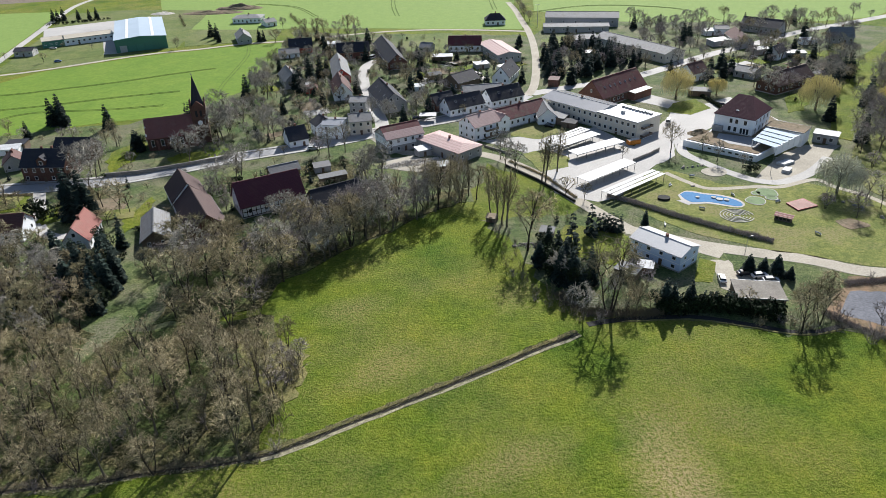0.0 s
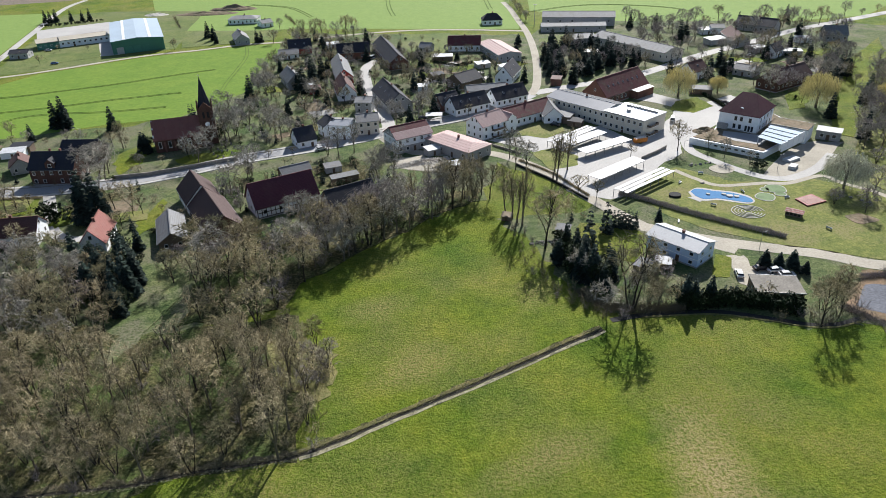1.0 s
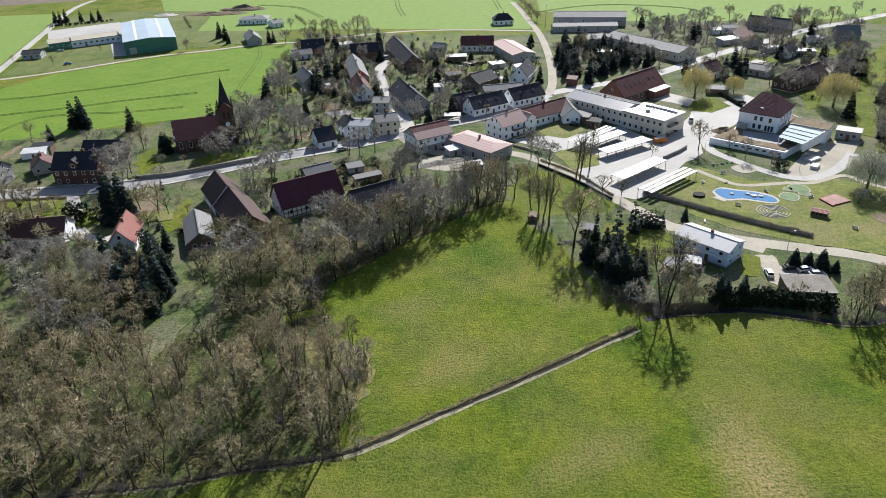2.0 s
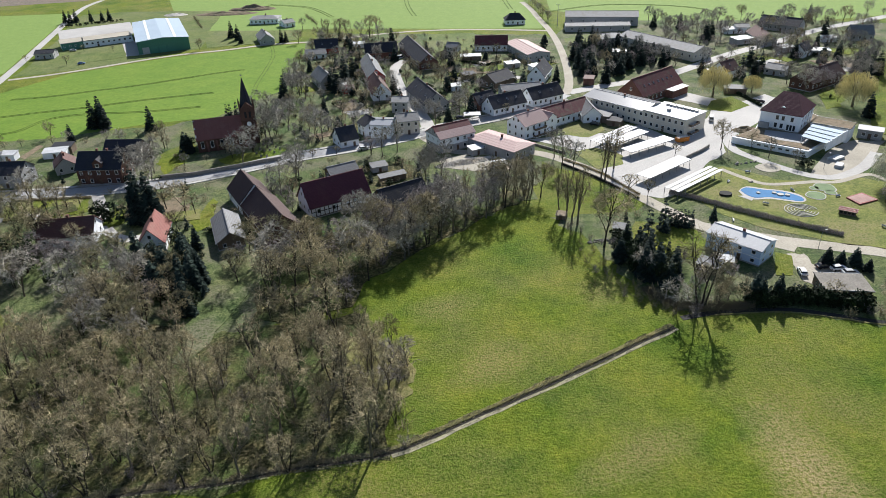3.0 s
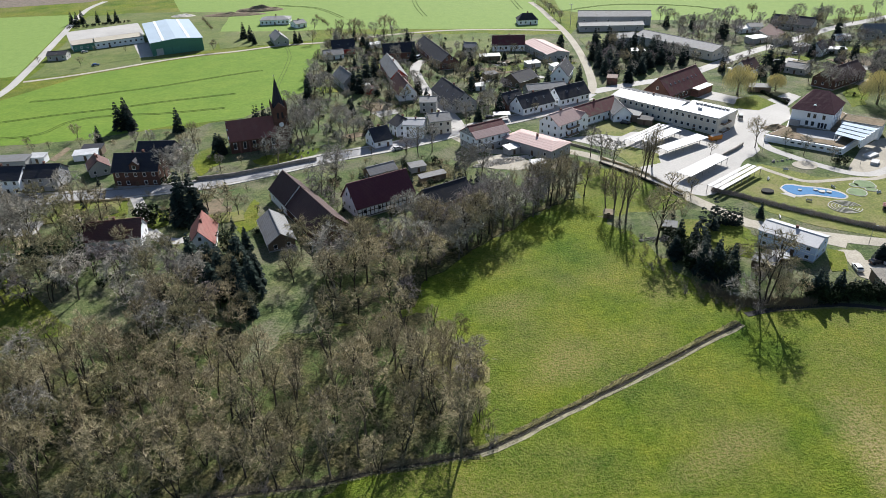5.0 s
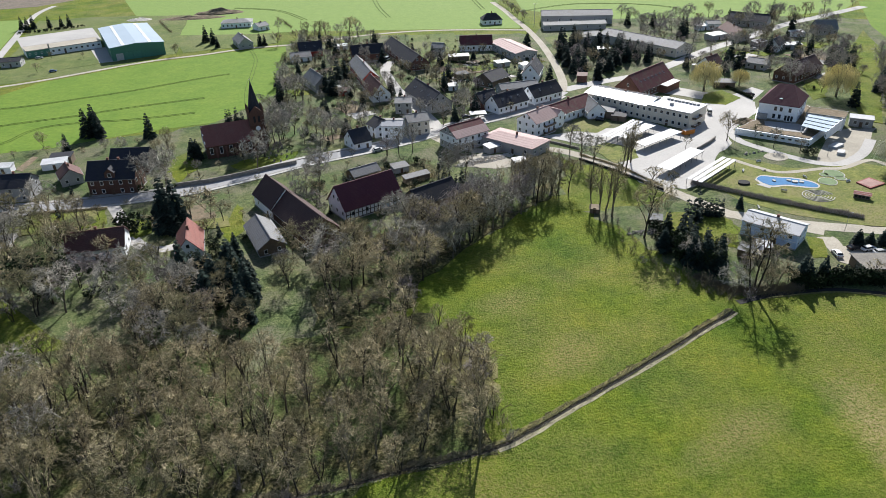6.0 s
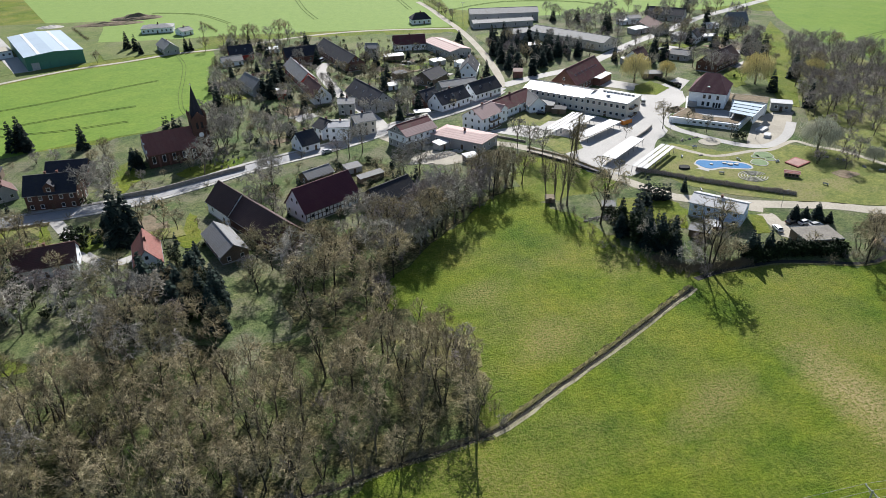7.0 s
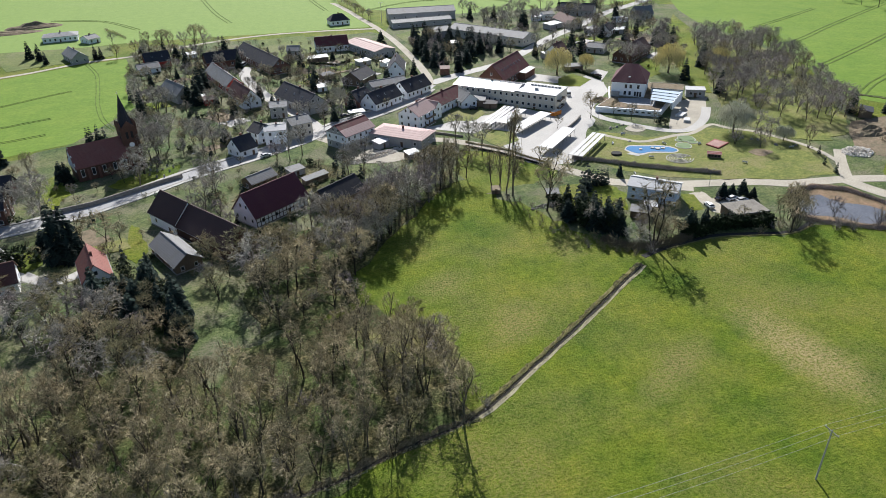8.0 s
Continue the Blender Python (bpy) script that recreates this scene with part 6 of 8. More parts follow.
sheet("building_yard", [(115.7, 235.9), (134.3, 251.9), (149.5, 250.5), (129.0, 229.6), (113.6, 218.0), (101.1, 218.4)], 0.05, M_TRACK, "pinkish bare building yard behind the terrace", "ground", wobble=1.0)
tagged(part("site_table", boxed(-3, -1.5, 0, 3, 1.5, 0.9), M_TARP), "white sheeted stack of building material", "stack").matrix_basis = pose(120.2, 233.8, 0.05, 0, 0, 30)
tagged(part("site_stack", boxed(-2, -1.2, 0, 2, 1.2, 1.1), M_TARP), "white sheeted pallet stack", "stack").matrix_basis = pose(117.5, 226.6, 0.05, 0, 0, 50)
# ---- miniature golf park ----
basin = tagged(root("paddling_basin", 0, 0), "long blue painted paddling basin", "basin")
part("floor", prism([tuple(p) for p in smooth_line([(74.8, 209.3), (77.7, 211.4), (82.8, 209.0), (87.7, 207.2), (91.6, 203.6), (92.3, 200.4), (90.2, 199.3), (85.7, 201.4), (81.9, 203.1), (77.1, 203.1), (75.2, 206.0)], 4)], 0.05, 0.16), M_BLUEPOOL, basin)
part("rim", prism([tuple(p) for p in smooth_line([(73.9, 208.9), (78.0, 212.3), (83.5, 209.9), (88.3, 208.1), (92.4, 204.5), (93.0, 200.4), (90.1, 198.4), (85.2, 200.4), (81.3, 202.0), (76.5, 201.8), (74.1, 205.1)], 4)], 0.04, 0.12), M_CONCRETE, basin)
part("stepping_stone", prism(blob(84.8, 206.0, 0.7, 0, 4), 0.1, 0.5), M_PALESTONE, basin)
part("stepping_stone", prism(blob(86.2, 204.5, 1.0, 0, 4), 0.1, 0.5), M_PALESTONE, basin)
part("stepping_stone", prism(blob(88.3, 203.9, 0.8, 0, 4), 0.1, 0.5), M_PALESTONE, basin)
part("stepping_stone", prism(blob(79.7, 206.5, 0.6, 0, 4), 0.1, 0.5), M_PALESTONE, basin)
sheet("beach_slab", [(74.1, 205.1), (76.9, 202.6), (75.2, 201.0), (72.3, 204.9)], 0.1, M_CONCRETE, "pale stone slab beside the basin", "paving")
tub = tagged(part("stone_tub", prism([tuple(p) for p in blob(68.6, 206.5, 1.9, 0, 3)], 0, 0.7), M_DARK), "round dark timber-edged tub", "tub")
cx, cy = 87.6, 192.7
lab = tagged(root("stone_labyrinth", cx, cy), "oval labyrinth of pale stone rings", "labyrinth")
for k in range(5):
    r = 1.0 + k * 0.95
    ring = [(r * math.cos(t) * 1.05, r * math.sin(t) * 0.95) for t in (2 * math.pi * i / 40 for i in range(38))]
    verts, faces = [], []
    for i, (px, py) in enumerate(ring):
        q = math.hypot(px, py)
        for o, z in ((-0.12, 0.05), (-0.12, 0.26), (0.12, 0.26), (0.12, 0.05)):
            verts.append((px * (1 + o / q), py * (1 + o / q), z))
        if i:
            for m in range(3):
                faces.append((4 * i - 4 + m, 4 * i + m, 4 * i + m + 1, 4 * i - 3 + m))
    from_data("stone_ring", verts, faces, M_PALESTONE, lab)
green = tagged(root("putting_green", 0, 0), "rounded green felt putting field", "putting green", "putting greens")
part("kerb", prism(blob(103.5, 209.1, 3.7, 0, 0), 0.03, 0.2), M_CONCRETE, green)
part("felt", prism(blob(103.5, 209.1, 3.4, 0, 0), 0.1, 0.23), M_GREENMAT, green)
green = tagged(root("putting_green", 0, 0), "rounded green felt putting field", "putting green", "putting greens")
part("kerb", prism(blob(97.5, 203.1, 3.2, 0, 1), 0.03, 0.2), M_CONCRETE, green)
part("felt", prism(blob(97.5, 203.1, 2.9, 0, 1), 0.1, 0.23), M_GREENMAT, green)
green = tagged(root("putting_green", 0, 0), "rounded green felt putting field", "putting green", "putting greens")
part("kerb", prism(blob(99.8, 208.9, 1.7, 0, 2), 0.03, 0.2), M_CONCRETE, green)
part("felt", prism(blob(99.8, 208.9, 1.4, 0, 2), 0.1, 0.23), M_GREENMAT, green)
green = tagged(root("putting_green", 0, 0), "rounded green felt putting field", "putting green", "putting greens")
part("kerb", prism(blob(103.3, 204.9, 1.9, 0, 3), 0.03, 0.2), M_CONCRETE, green)
part("felt", prism(blob(103.3, 204.9, 1.6, 0, 3), 0.1, 0.23), M_GREENMAT, green)
deck = tagged(root("slab_field", 0, 0), "pink slabbed game field with dark edge", "game field")
part("edge", prism([(106.0, 200.3), (112.8, 203.4), (115.0, 197.8), (107.4, 194.8)], 0.03, 0.5), M_REDTRIM, deck)
part("surface", prism([(106.5, 200.0), (112.2, 202.6), (114.3, 198.0), (108.2, 195.8)], 0.3, 0.52), M_TILEPINK, deck)
stall = tagged(root("game_stall", 100.2, 188.8, -36.7), "low stall with red and white roof", "stall")
part("counter", boxed(-2.4, -0.9, 0, 2.4, 0.9, 1.5), M_BROWNW, stall)
for i in range(5):
    part("roof_strip", boxed(-2.7, -1.2 + i * 0.5, 1.5 + i * 0.08, 2.7, -0.72 + i * 0.5, 1.62 + i * 0.08), M_REDTRIM if i % 2 else M_TILEPINK, stall)
for i in range(4):
    part("opening", boxed(-2.1 + i * 1.1, -0.94, 0.5, -1.3 + i * 1.1, -0.88, 1.2), M_DARK, stall)
sheet("sand_pit", blob(92.4, 227.8, 4.2, 0, 8), 0.1, M_TRACK, "round sandy play area", "sand")
sheet("sand_bunker", blob(119.3, 185.4, 4.0, 0, 9, 0.25), 0.1, M_SOIL, "worn earthy play area", "sand")
heap("boulder", 82.7, 232.1, 0.3, 0.3, 0.3, 2, 0.8, M_STONE, 60, "grey boulder on the lawn", "boulder")["kind"] = ""
heap("boulder", 84.6, 232.4, 0.3, 0.3, 0.3, 2, 0.7, M_STONE, 61, "grey boulder on the lawn", "boulder")["kind"] = ""
heap("boulder", 86.4, 232.8, 0.3, 0.3, 0.3, 2, 0.8, M_STONE, 62, "grey boulder on the lawn", "boulder")["kind"] = ""
heap("boulder", 88.7, 233.7, 0.3, 0.3, 0.3, 2, 0.6, M_STONE, 63, "grey boulder on the lawn", "boulder")["kind"] = ""
heap("boulder", 90.2, 234.1, 0.3, 0.3, 0.3, 2, 0.6, M_STONE, 64, "grey boulder on the lawn", "boulder")["kind"] = ""
heap("boulder", 81.2, 215.9, 0.3, 0.3, 0.3, 2, 0.8, M_STONE, 65, "grey boulder on the lawn", "boulder")["kind"] = ""
heap("boulder", 136.8, 185.3, 0.3, 0.3, 0.3, 2, 0.8, M_STONE, 66, "grey boulder on the lawn", "boulder")["kind"] = ""
heap("boulder", 140.6, 180.9, 0.3, 0.3, 0.3, 2, 0.7, M_STONE, 67, "grey boulder on the lawn", "boulder")["kind"] = ""
heap("boulder", 130.2, 189.0, 0.3, 0.3, 0.3, 2, 0.8, M_STONE, 68, "grey boulder on the lawn", "boulder")["kind"] = ""
heap("boulder", 128.0, 196.3, 0.3, 0.3, 0.3, 2, 0.7, M_STONE, 69, "grey boulder on the lawn", "boulder")["kind"] = ""
heap("boulder", 121.8, 202.1, 0.3, 0.3, 0.3, 2, 0.8, M_STONE, 70, "grey boulder on the lawn", "boulder")["kind"] = ""
heap("boulder", 124.4, 200.2, 0.3, 0.3, 0.3, 2, 0.7, M_STONE, 71, "grey boulder on the lawn", "boulder")["kind"] = ""
heap("boulder", 126.5, 197.8, 0.3, 0.3, 0.3, 2, 0.8, M_STONE, 72, "grey boulder on the lawn", "boulder")["kind"] = ""
bench = tagged(root("bench", 83.3, 223.9, 0), "pale wooden park bench on the lawn", "bench", "park benches")
part("seat", boxed(-0.9, -0.25, 0.42, 0.9, 0.25, 0.5), M_TARP, bench)
part("backrest", boxed(-0.9, 0.2, 0.5, 0.9, 0.28, 0.95), M_TARP, bench)
for sx in (-0.7, 0.7):
    part("leg", boxed(sx - 0.06, -0.22, 0, sx + 0.06, 0.24, 0.42), M_STEEL, bench)
bench = tagged(root("bench", 73.6, 216.6, 50), "pale wooden park bench on the lawn", "bench", "park benches")
part("seat", boxed(-0.9, -0.25, 0.42, 0.9, 0.25, 0.5), M_TARP, bench)
part("backrest", boxed(-0.9, 0.2, 0.5, 0.9, 0.28, 0.95), M_TARP, bench)
for sx in (-0.7, 0.7):
    part("leg", boxed(sx - 0.06, -0.22, 0, sx + 0.06, 0.24, 0.42), M_STEEL, bench)
bench = tagged(root("bench", 91.8, 207.7, 100), "pale wooden park bench on the lawn", "bench", "park benches")
part("seat", boxed(-0.9, -0.25, 0.42, 0.9, 0.25, 0.5), M_TARP, bench)
part("backrest", boxed(-0.9, 0.2, 0.5, 0.9, 0.28, 0.95), M_TARP, bench)
for sx in (-0.7, 0.7):
    part("leg", boxed(sx - 0.06, -0.22, 0, sx + 0.06, 0.24, 0.42), M_STEEL, bench)
bench = tagged(root("bench", 78.5, 198.1, 150), "pale wooden park bench on the lawn", "bench", "park benches")
part("seat", boxed(-0.9, -0.25, 0.42, 0.9, 0.25, 0.5), M_TARP, bench)
part("backrest", boxed(-0.9, 0.2, 0.5, 0.9, 0.28, 0.95), M_TARP, bench)
for sx in (-0.7, 0.7):
    part("leg", boxed(sx - 0.06, -0.22, 0, sx + 0.06, 0.24, 0.42), M_STEEL, bench)
bench = tagged(root("bench", 104.0, 201.6, 20), "pale wooden park bench on the lawn", "bench", "park benches")
part("seat", boxed(-0.9, -0.25, 0.42, 0.9, 0.25, 0.5), M_TARP, bench)
part("backrest", boxed(-0.9, 0.2, 0.5, 0.9, 0.28, 0.95), M_TARP, bench)
for sx in (-0.7, 0.7):
    part("leg", boxed(sx - 0.06, -0.22, 0, sx + 0.06, 0.24, 0.42), M_STEEL, bench)
bench = tagged(root("bench", 63.8, 187.4, 70), "pale wooden park bench on the lawn", "bench", "park benches")
part("seat", boxed(-0.9, -0.25, 0.42, 0.9, 0.25, 0.5), M_TARP, bench)
part("backrest", boxed(-0.9, 0.2, 0.5, 0.9, 0.28, 0.95), M_TARP, bench)
for sx in (-0.7, 0.7):
    part("leg", boxed(sx - 0.06, -0.22, 0, sx + 0.06, 0.24, 0.42), M_STEEL, bench)
bench = tagged(root("bench", 106.4, 179.3, 120), "pale wooden park bench on the lawn", "bench", "park benches")
part("seat", boxed(-0.9, -0.25, 0.42, 0.9, 0.25, 0.5), M_TARP, bench)
part("backrest", boxed(-0.9, 0.2, 0.5, 0.9, 0.28, 0.95), M_TARP, bench)
for sx in (-0.7, 0.7):
    part("leg", boxed(sx - 0.06, -0.22, 0, sx + 0.06, 0.24, 0.42), M_STEEL, bench)
bench = tagged(root("bench", 133.4, 184.2, 170), "pale wooden park bench on the lawn", "bench", "park benches")
part("seat", boxed(-0.9, -0.25, 0.42, 0.9, 0.25, 0.5), M_TARP, bench)
part("backrest", boxed(-0.9, 0.2, 0.5, 0.9, 0.28, 0.95), M_TARP, bench)
for sx in (-0.7, 0.7):
    part("leg", boxed(sx - 0.06, -0.22, 0, sx + 0.06, 0.24, 0.42), M_STEEL, bench)
# ---- hedges, walls, heaps and posts ----
hedge("park_hedge", [(50.5, 209.2), (58.6, 203.0), (67.6, 194.1), (78.4, 185.0), (91.5, 175.0)], 1.6, 2.0, M_TWIGR, 3, "dense leafless brown hedge round the park", 150, 0.17, False)
hedge("lane_hedge", [(20.5, 242.6), (26.7, 235.2), (32.0, 227.6), (40.2, 208.6)], 1.0, 1.0, M_TWIG, 5, "low leafless hedge along the lane", 110, 0.14, False)
hedge("stream_thicket", [(49.0, 140.8), (54.3, 141.4), (61.3, 141.7), (69.2, 140.4), (78.0, 136.6)], 3.4, 4.6, M_IVY, 6, "dark evergreen thicket above the stream", 230, 0.26)
hedge("stream_brush", [(25.5, 149.5), (30.5, 141.5), (38.0, 139.6), (50.0, 140.0)], 3.6, 2.6, M_BARK, 14, "tangled leafless brush along the stream", 240, 0.1, False)
hedge("reed_fringe", [(99.8, 151.7), (112.0, 152.8), (120.0, 146.1), (122.7, 133.4), (122.0, 119.2)], 2.0, 1.6, M_TWIGR, 9, "dry brown reeds round the pond", 110, 0.14, False)
hedge("reed_fringe", [(88.7, 139.5), (94.2, 131.5), (103.8, 123.6), (114.6, 117.2)], 2.4, 1.4, M_TWIGR, 10, "dry brown reeds round the pond", 110, 0.14, False)
hedge("garden_hedge", [(114.9, 326.5), (118.0, 314.6), (119.8, 298.3)], 1.0, 1.6, M_IVY, 11, "clipped evergreen hedge by the square", 160, 0.16)
hedge("garden_hedge", [(-11.7, 398.8), (2.0, 389.0), (10.9, 395.6)], 1.0, 1.5, M_IVY, 12, "clipped evergreen hedge along the paddock", 110, 0.2)
hedge("street_hedge", [(-175.5, 222.1), (-151.6, 222.4)], 1.0, 1.3, M_TWIG, 13, "leafless hedge along the village street", 90, 0.16, False)
gravestone(-100.6, 271.0, 25, 0.90)
gravestone(-98.2, 268.0, 32, 1.05)
gravestone(-96.9, 271.9, 39, 1.20)
gravestone(-94.6, 267.7, 26, 0.90)
gravestone(-100.8, 265.7, 33, 1.05)
gravestone(-98.3, 262.8, 40, 1.20)
gravestone(-96.4, 263.9, 27, 0.90)
gravestone(-93.9, 261.1, 34, 1.05)
gravestone(-92.4, 264.8, 41, 1.20)
gravestone(-101.1, 260.6, 28, 0.90)
gravestone(-98.5, 257.2, 35, 1.05)
gravestone(-95.9, 256.3, 42, 1.20)
wall_line("churchyard_wall", [(-132.1, 237.9), (-120.0, 240.1), (-107.2, 245.6), (-97.1, 250.4), (-89.6, 253.3)], 0.5, 1.5, M_STONE, "low field stone churchyard wall")
# A plain stone-coloured strip stands in for the dark hedge by the court.
wall_line("garden_wall", [(11.7, 259.5), (16.8, 254.5), (21.9, 249.0)], 0.35, 0.8, M_STONE, "low stone-coloured strip for the dark hedge along the paved court")
wall_line("yard_wall", [(66.4, 239.3), (74.3, 245.7), (78.8, 250.2)], 0.4, 1.3, M_STONE, "dark stone wall at the car park")
wall_line("lane_wall", [(18.9, 238.2), (29.0, 224.2), (39.2, 205.5)], 0.5, 0.8, M_DARK, "low dark wall below the lane")
sheet("rubble_yard", [(-26.8, 248.4), (-17.3, 251.1), (-3.1, 241.4), (4.4, 240.7), (1.3, 235.3), (-14.5, 235.2), (-25.9, 239.0)], 0.05, M_TRACK, "pale sandy demolition yard with rubble", "ground", wobble=0.6)
heap("rubble", -16.8, 243.9, 13, 3.0, 1.3, 620, 0.36, M_RUBBLE, 71, "pale rubble beside the workshop", "rubble").rotation_euler[2] = 0.35
heap("stone_pile", 152.2, 170.3, 6, 5, 2.2, 260, 0.6, M_RUBBLE, 72, "large heap of pale field stones", "stones")
heap("branch_pile", 52.3, 163.7, 3, 3, 1.6, 120, 0.4, M_WOODSTACK, 73, "heap of cut branches and timber", "woodpile")
heap("stone_edge", 22.0, 176.8, 6, 1.6, 0.5, 90, 0.4, M_STONE, 74, "grey stones at the meadow corner", "stones")
mound(-180.7, 606.3, 20, 9, 5, M_SOIL, 3, "long brown earth mound by the hall")
mound(-198.1, 588.6, 26, 8, 2.5, M_SOIL, 4, "low brown earth mound in the field")
mound(-240.8, 591.6, 10, 6, 2, M_RUBBLE, 5, "pale rubble mound behind the hall")
mound(174.8, 184.1, 9, 5, 3.5, M_SOIL, 6, "brown earth mound in the works yard")
mound(100.8, 267.8, 6, 4, 2.2, M_SOIL, 7, "small earth bank on the terrace side")
sheet("works_yard", [(178.2, 198.0), (198.7, 196.6), (199.6, 168.8), (168.5, 150.4), (157.6, 164.6), (155.6, 175.3)], 0.04, M_SOIL, "bare brown works yard at the wood edge", "ground", wobble=1.5)
sheet("hall_yard", [(-314.2, 540.0), (-269.6, 567.7), (-248.2, 520.7), (-292.2, 497.3)], 0.045, M_CONCRETE, "pale concrete yard behind the office building", "paving")
sheet("hall_forecourt", [(-245.6, 490.0), (-234.5, 491.8), (-214.1, 448.4), (-225.4, 445.5)], 0.045, M_CONCRETE, "pale concrete forecourt of the hall", "paving")
sheet("garden_plot", [(-200.2, 266.5), (-199.4, 281.0), (-196.7, 279.4), (-196.8, 264.3)], 0.05, M_SOIL, "dug brown vegetable plot", "garden bed")
sheet("gravel_yard", [(70.1, 166.0), (75.3, 165.1), (74.8, 159.6), (84.3, 153.4), (82.4, 144.9), (71.7, 147.2), (68.2, 151.3)], 0.05, M_TRACK, "pale gravel parking yard by the house", "paving", wobble=0.4)
block(75.0, 145.3, -8.7, 11.3, 8.0, 3.0, M_BROWNW, M_BROWNROOF, "long low garage row with weathered flat roof", sills=False)
sheet("lawn", [(67.5, 166.8), (71.7, 164.7), (67.2, 154.2), (62.5, 154.4)], 0.05, M_MEADOW, "fresh green lawn beside the pale blue house", "lawn", wobble=0.3)
sheet("lawn", [(29.3, 178.0), (33.4, 188.7), (42.0, 188.3), (51.5, 180.4), (50.4, 173.5), (43.8, 164.1), (30.8, 171.1)], 0.04, M_MEADOW, "green garden lawn behind the hedge", "lawn", wobble=0.8)
sheet("lawn", [(-138.9, 253.2), (-140.7, 267.1), (-132.0, 278.3), (-128.9, 271.1), (-127.8, 253.4), (-131.9, 242.3)], 0.04, M_MEADOW, "green churchyard lawn in the sun", "lawn", wobble=0.8)
sheet("lawn", [(-115.9, 255.2), (-110.3, 260.9), (-90.6, 267.3), (-90.3, 257.0), (-105.6, 248.3)], 0.04, M_MEADOW, "sunny green lawn in a garden", "lawn", wobble=0.8)
sheet("lawn", [(-109.9, 199.9), (-106.9, 219.5), (-103.4, 210.0), (-101.9, 197.2), (-105.1, 191.5)], 0.04, M_MEADOW, "sunny green lawn in a garden", "lawn", wobble=0.8)
sheet("lawn", [(-138.5, 200.1), (-140.3, 213.1), (-130.2, 208.7), (-130.2, 202.7), (-135.5, 197.9)], 0.04, M_MEADOW, "sunny green lawn in a garden", "lawn", wobble=0.8)
sheet("lawn", [(-177.8, 218.5), (-174.9, 223.0), (-151.4, 221.9), (-148.1, 211.5), (-162.4, 204.1)], 0.04, M_MEADOW, "sunny green lawn beside the road", "lawn", wobble=0.8)
sheet("lawn", [(153.1, 312.1), (171.2, 327.4), (165.7, 310.6), (153.7, 294.3), (145.6, 291.1)], 0.04, M_MEADOW, "green garden lawn by the brick house", "lawn", wobble=0.8)
sheet("lawn", [(101.0, 309.3), (112.8, 315.2), (115.6, 300.5), (104.1, 291.8), (94.8, 297.0)], 0.04, M_MEADOW, "green lawn beside the square", "lawn", wobble=0.3)
sheet("lawn", [(-30.9, 480.7), (0.1, 479.3), (-3.4, 400.3), (-12.4, 370.0), (-23.7, 390.0), (-32.0, 441.3)], 0.03, M_PADDOCK, "wide grassy paddock by the long house", "lawn", wobble=0.8)
sheet("lawn", [(56.8, 452.1), (76.0, 463.0), (70.8, 433.3), (57.2, 419.9)], 0.03, M_PADDOCK, "grassy plot between farm buildings", "lawn", wobble=0.8)
sheet("lawn", [(-198.6, 520.5), (-124.3, 509.9), (-119.7, 477.0), (-177.5, 462.1)], 0.032, M_PADDOCK, "grassy plot beside the bungalows", "lawn", wobble=0.8)
sheet("lawn", [(-267.0, 453.2), (-236.9, 471.2), (-224.8, 443.9), (-249.2, 428.4)], 0.032, M_PADDOCK, "grassy verge before the office building", "lawn", wobble=0.8)
house(-40.7, 209.5, 31.9, 16.9, 9.0, 3.0, 6.8, M_BROWNW, M_ROOFDARK, "low farm barn with black roof", chimneys=0, every=8.0)
house(-63.6, 234.7, 29.5, 10.8, 6.0, 2.8, 4.6, M_BROWNW, M_ROOFGREY, "weathered long shed with grey roof", chimneys=0, every=8.0)
shed(-50.0, 238.5, 20, 6.0, 4.0, 2.4, M_GREYW, M_ROOFGREY, "small weathered shed with grey roof")
shed(-44.5, 228.9, 25, 10.0, 2.5, 2.2, M_BROWNW, M_ROOFGREY, "long low shed with grey sheet roof")
shed(-12.6, 252.6, 29, 5.5, 4.0, 2.6, M_GREYW, M_TARP, "small porch with white roof before the workshop")
shed(-4.8, 236.5, 15, 5.0, 3.5, 2.2, M_BROWNW, M_TARP, "garden hut with white sheet roof")
shed(-184.6, 266.3, 10, 9.0, 5.0, 2.6, M_WHITE, M_TARP, "white lean-to with pale roof")
shed(-183.7, 271.3, 5, 8.0, 5.0, 3.0, M_BROWNW, M_ROOFDARK, "dark timber garden shed")
shed(-203.1, 264.9, 0, 6.0, 4.0, 2.6, M_WHITE, M_TARP, "white caravan-like garden shed")
house(-173.2, 250.6, -62.0, 9.0, 7.5, 3.2, 6.2, M_GREYW, M_ROOFBROWN, "small house with weathered brown roof beside the manor", chimneys=1)
shed(-212.2, 261.5, 0, 14.0, 6.0, 3.0, M_GREYW, M_ROOFGREY, "long pale flat-roofed garage")
shed(-9.8, 363.9, 20, 7.0, 5.0, 2.6, M_BROWNW, M_ROOFDARK, "dark timber garden shed")
shed(-17.4, 343.1, 10, 5.0, 4.0, 2.4, M_WHITE, M_TARP, "white garden hut with pale roof")
shed(-6.3, 404.8, 0, 12.0, 5.0, 2.6, M_BROWNW, M_TARP, "open field shed with pale roof")
shed(15.9, 384.5, 20, 8.0, 5.0, 2.6, M_GREYW, M_TARP, "pale flat garage between houses")
shed(27.4, 376.6, 30, 6.0, 4.0, 2.6, M_WHITE, M_TARP, "white flat garage beside the house")
shed(-36.5, 398.3, 30, 7.0, 5.0, 2.6, M_GREYW, M_TARP, "pale flat garage in the side street")
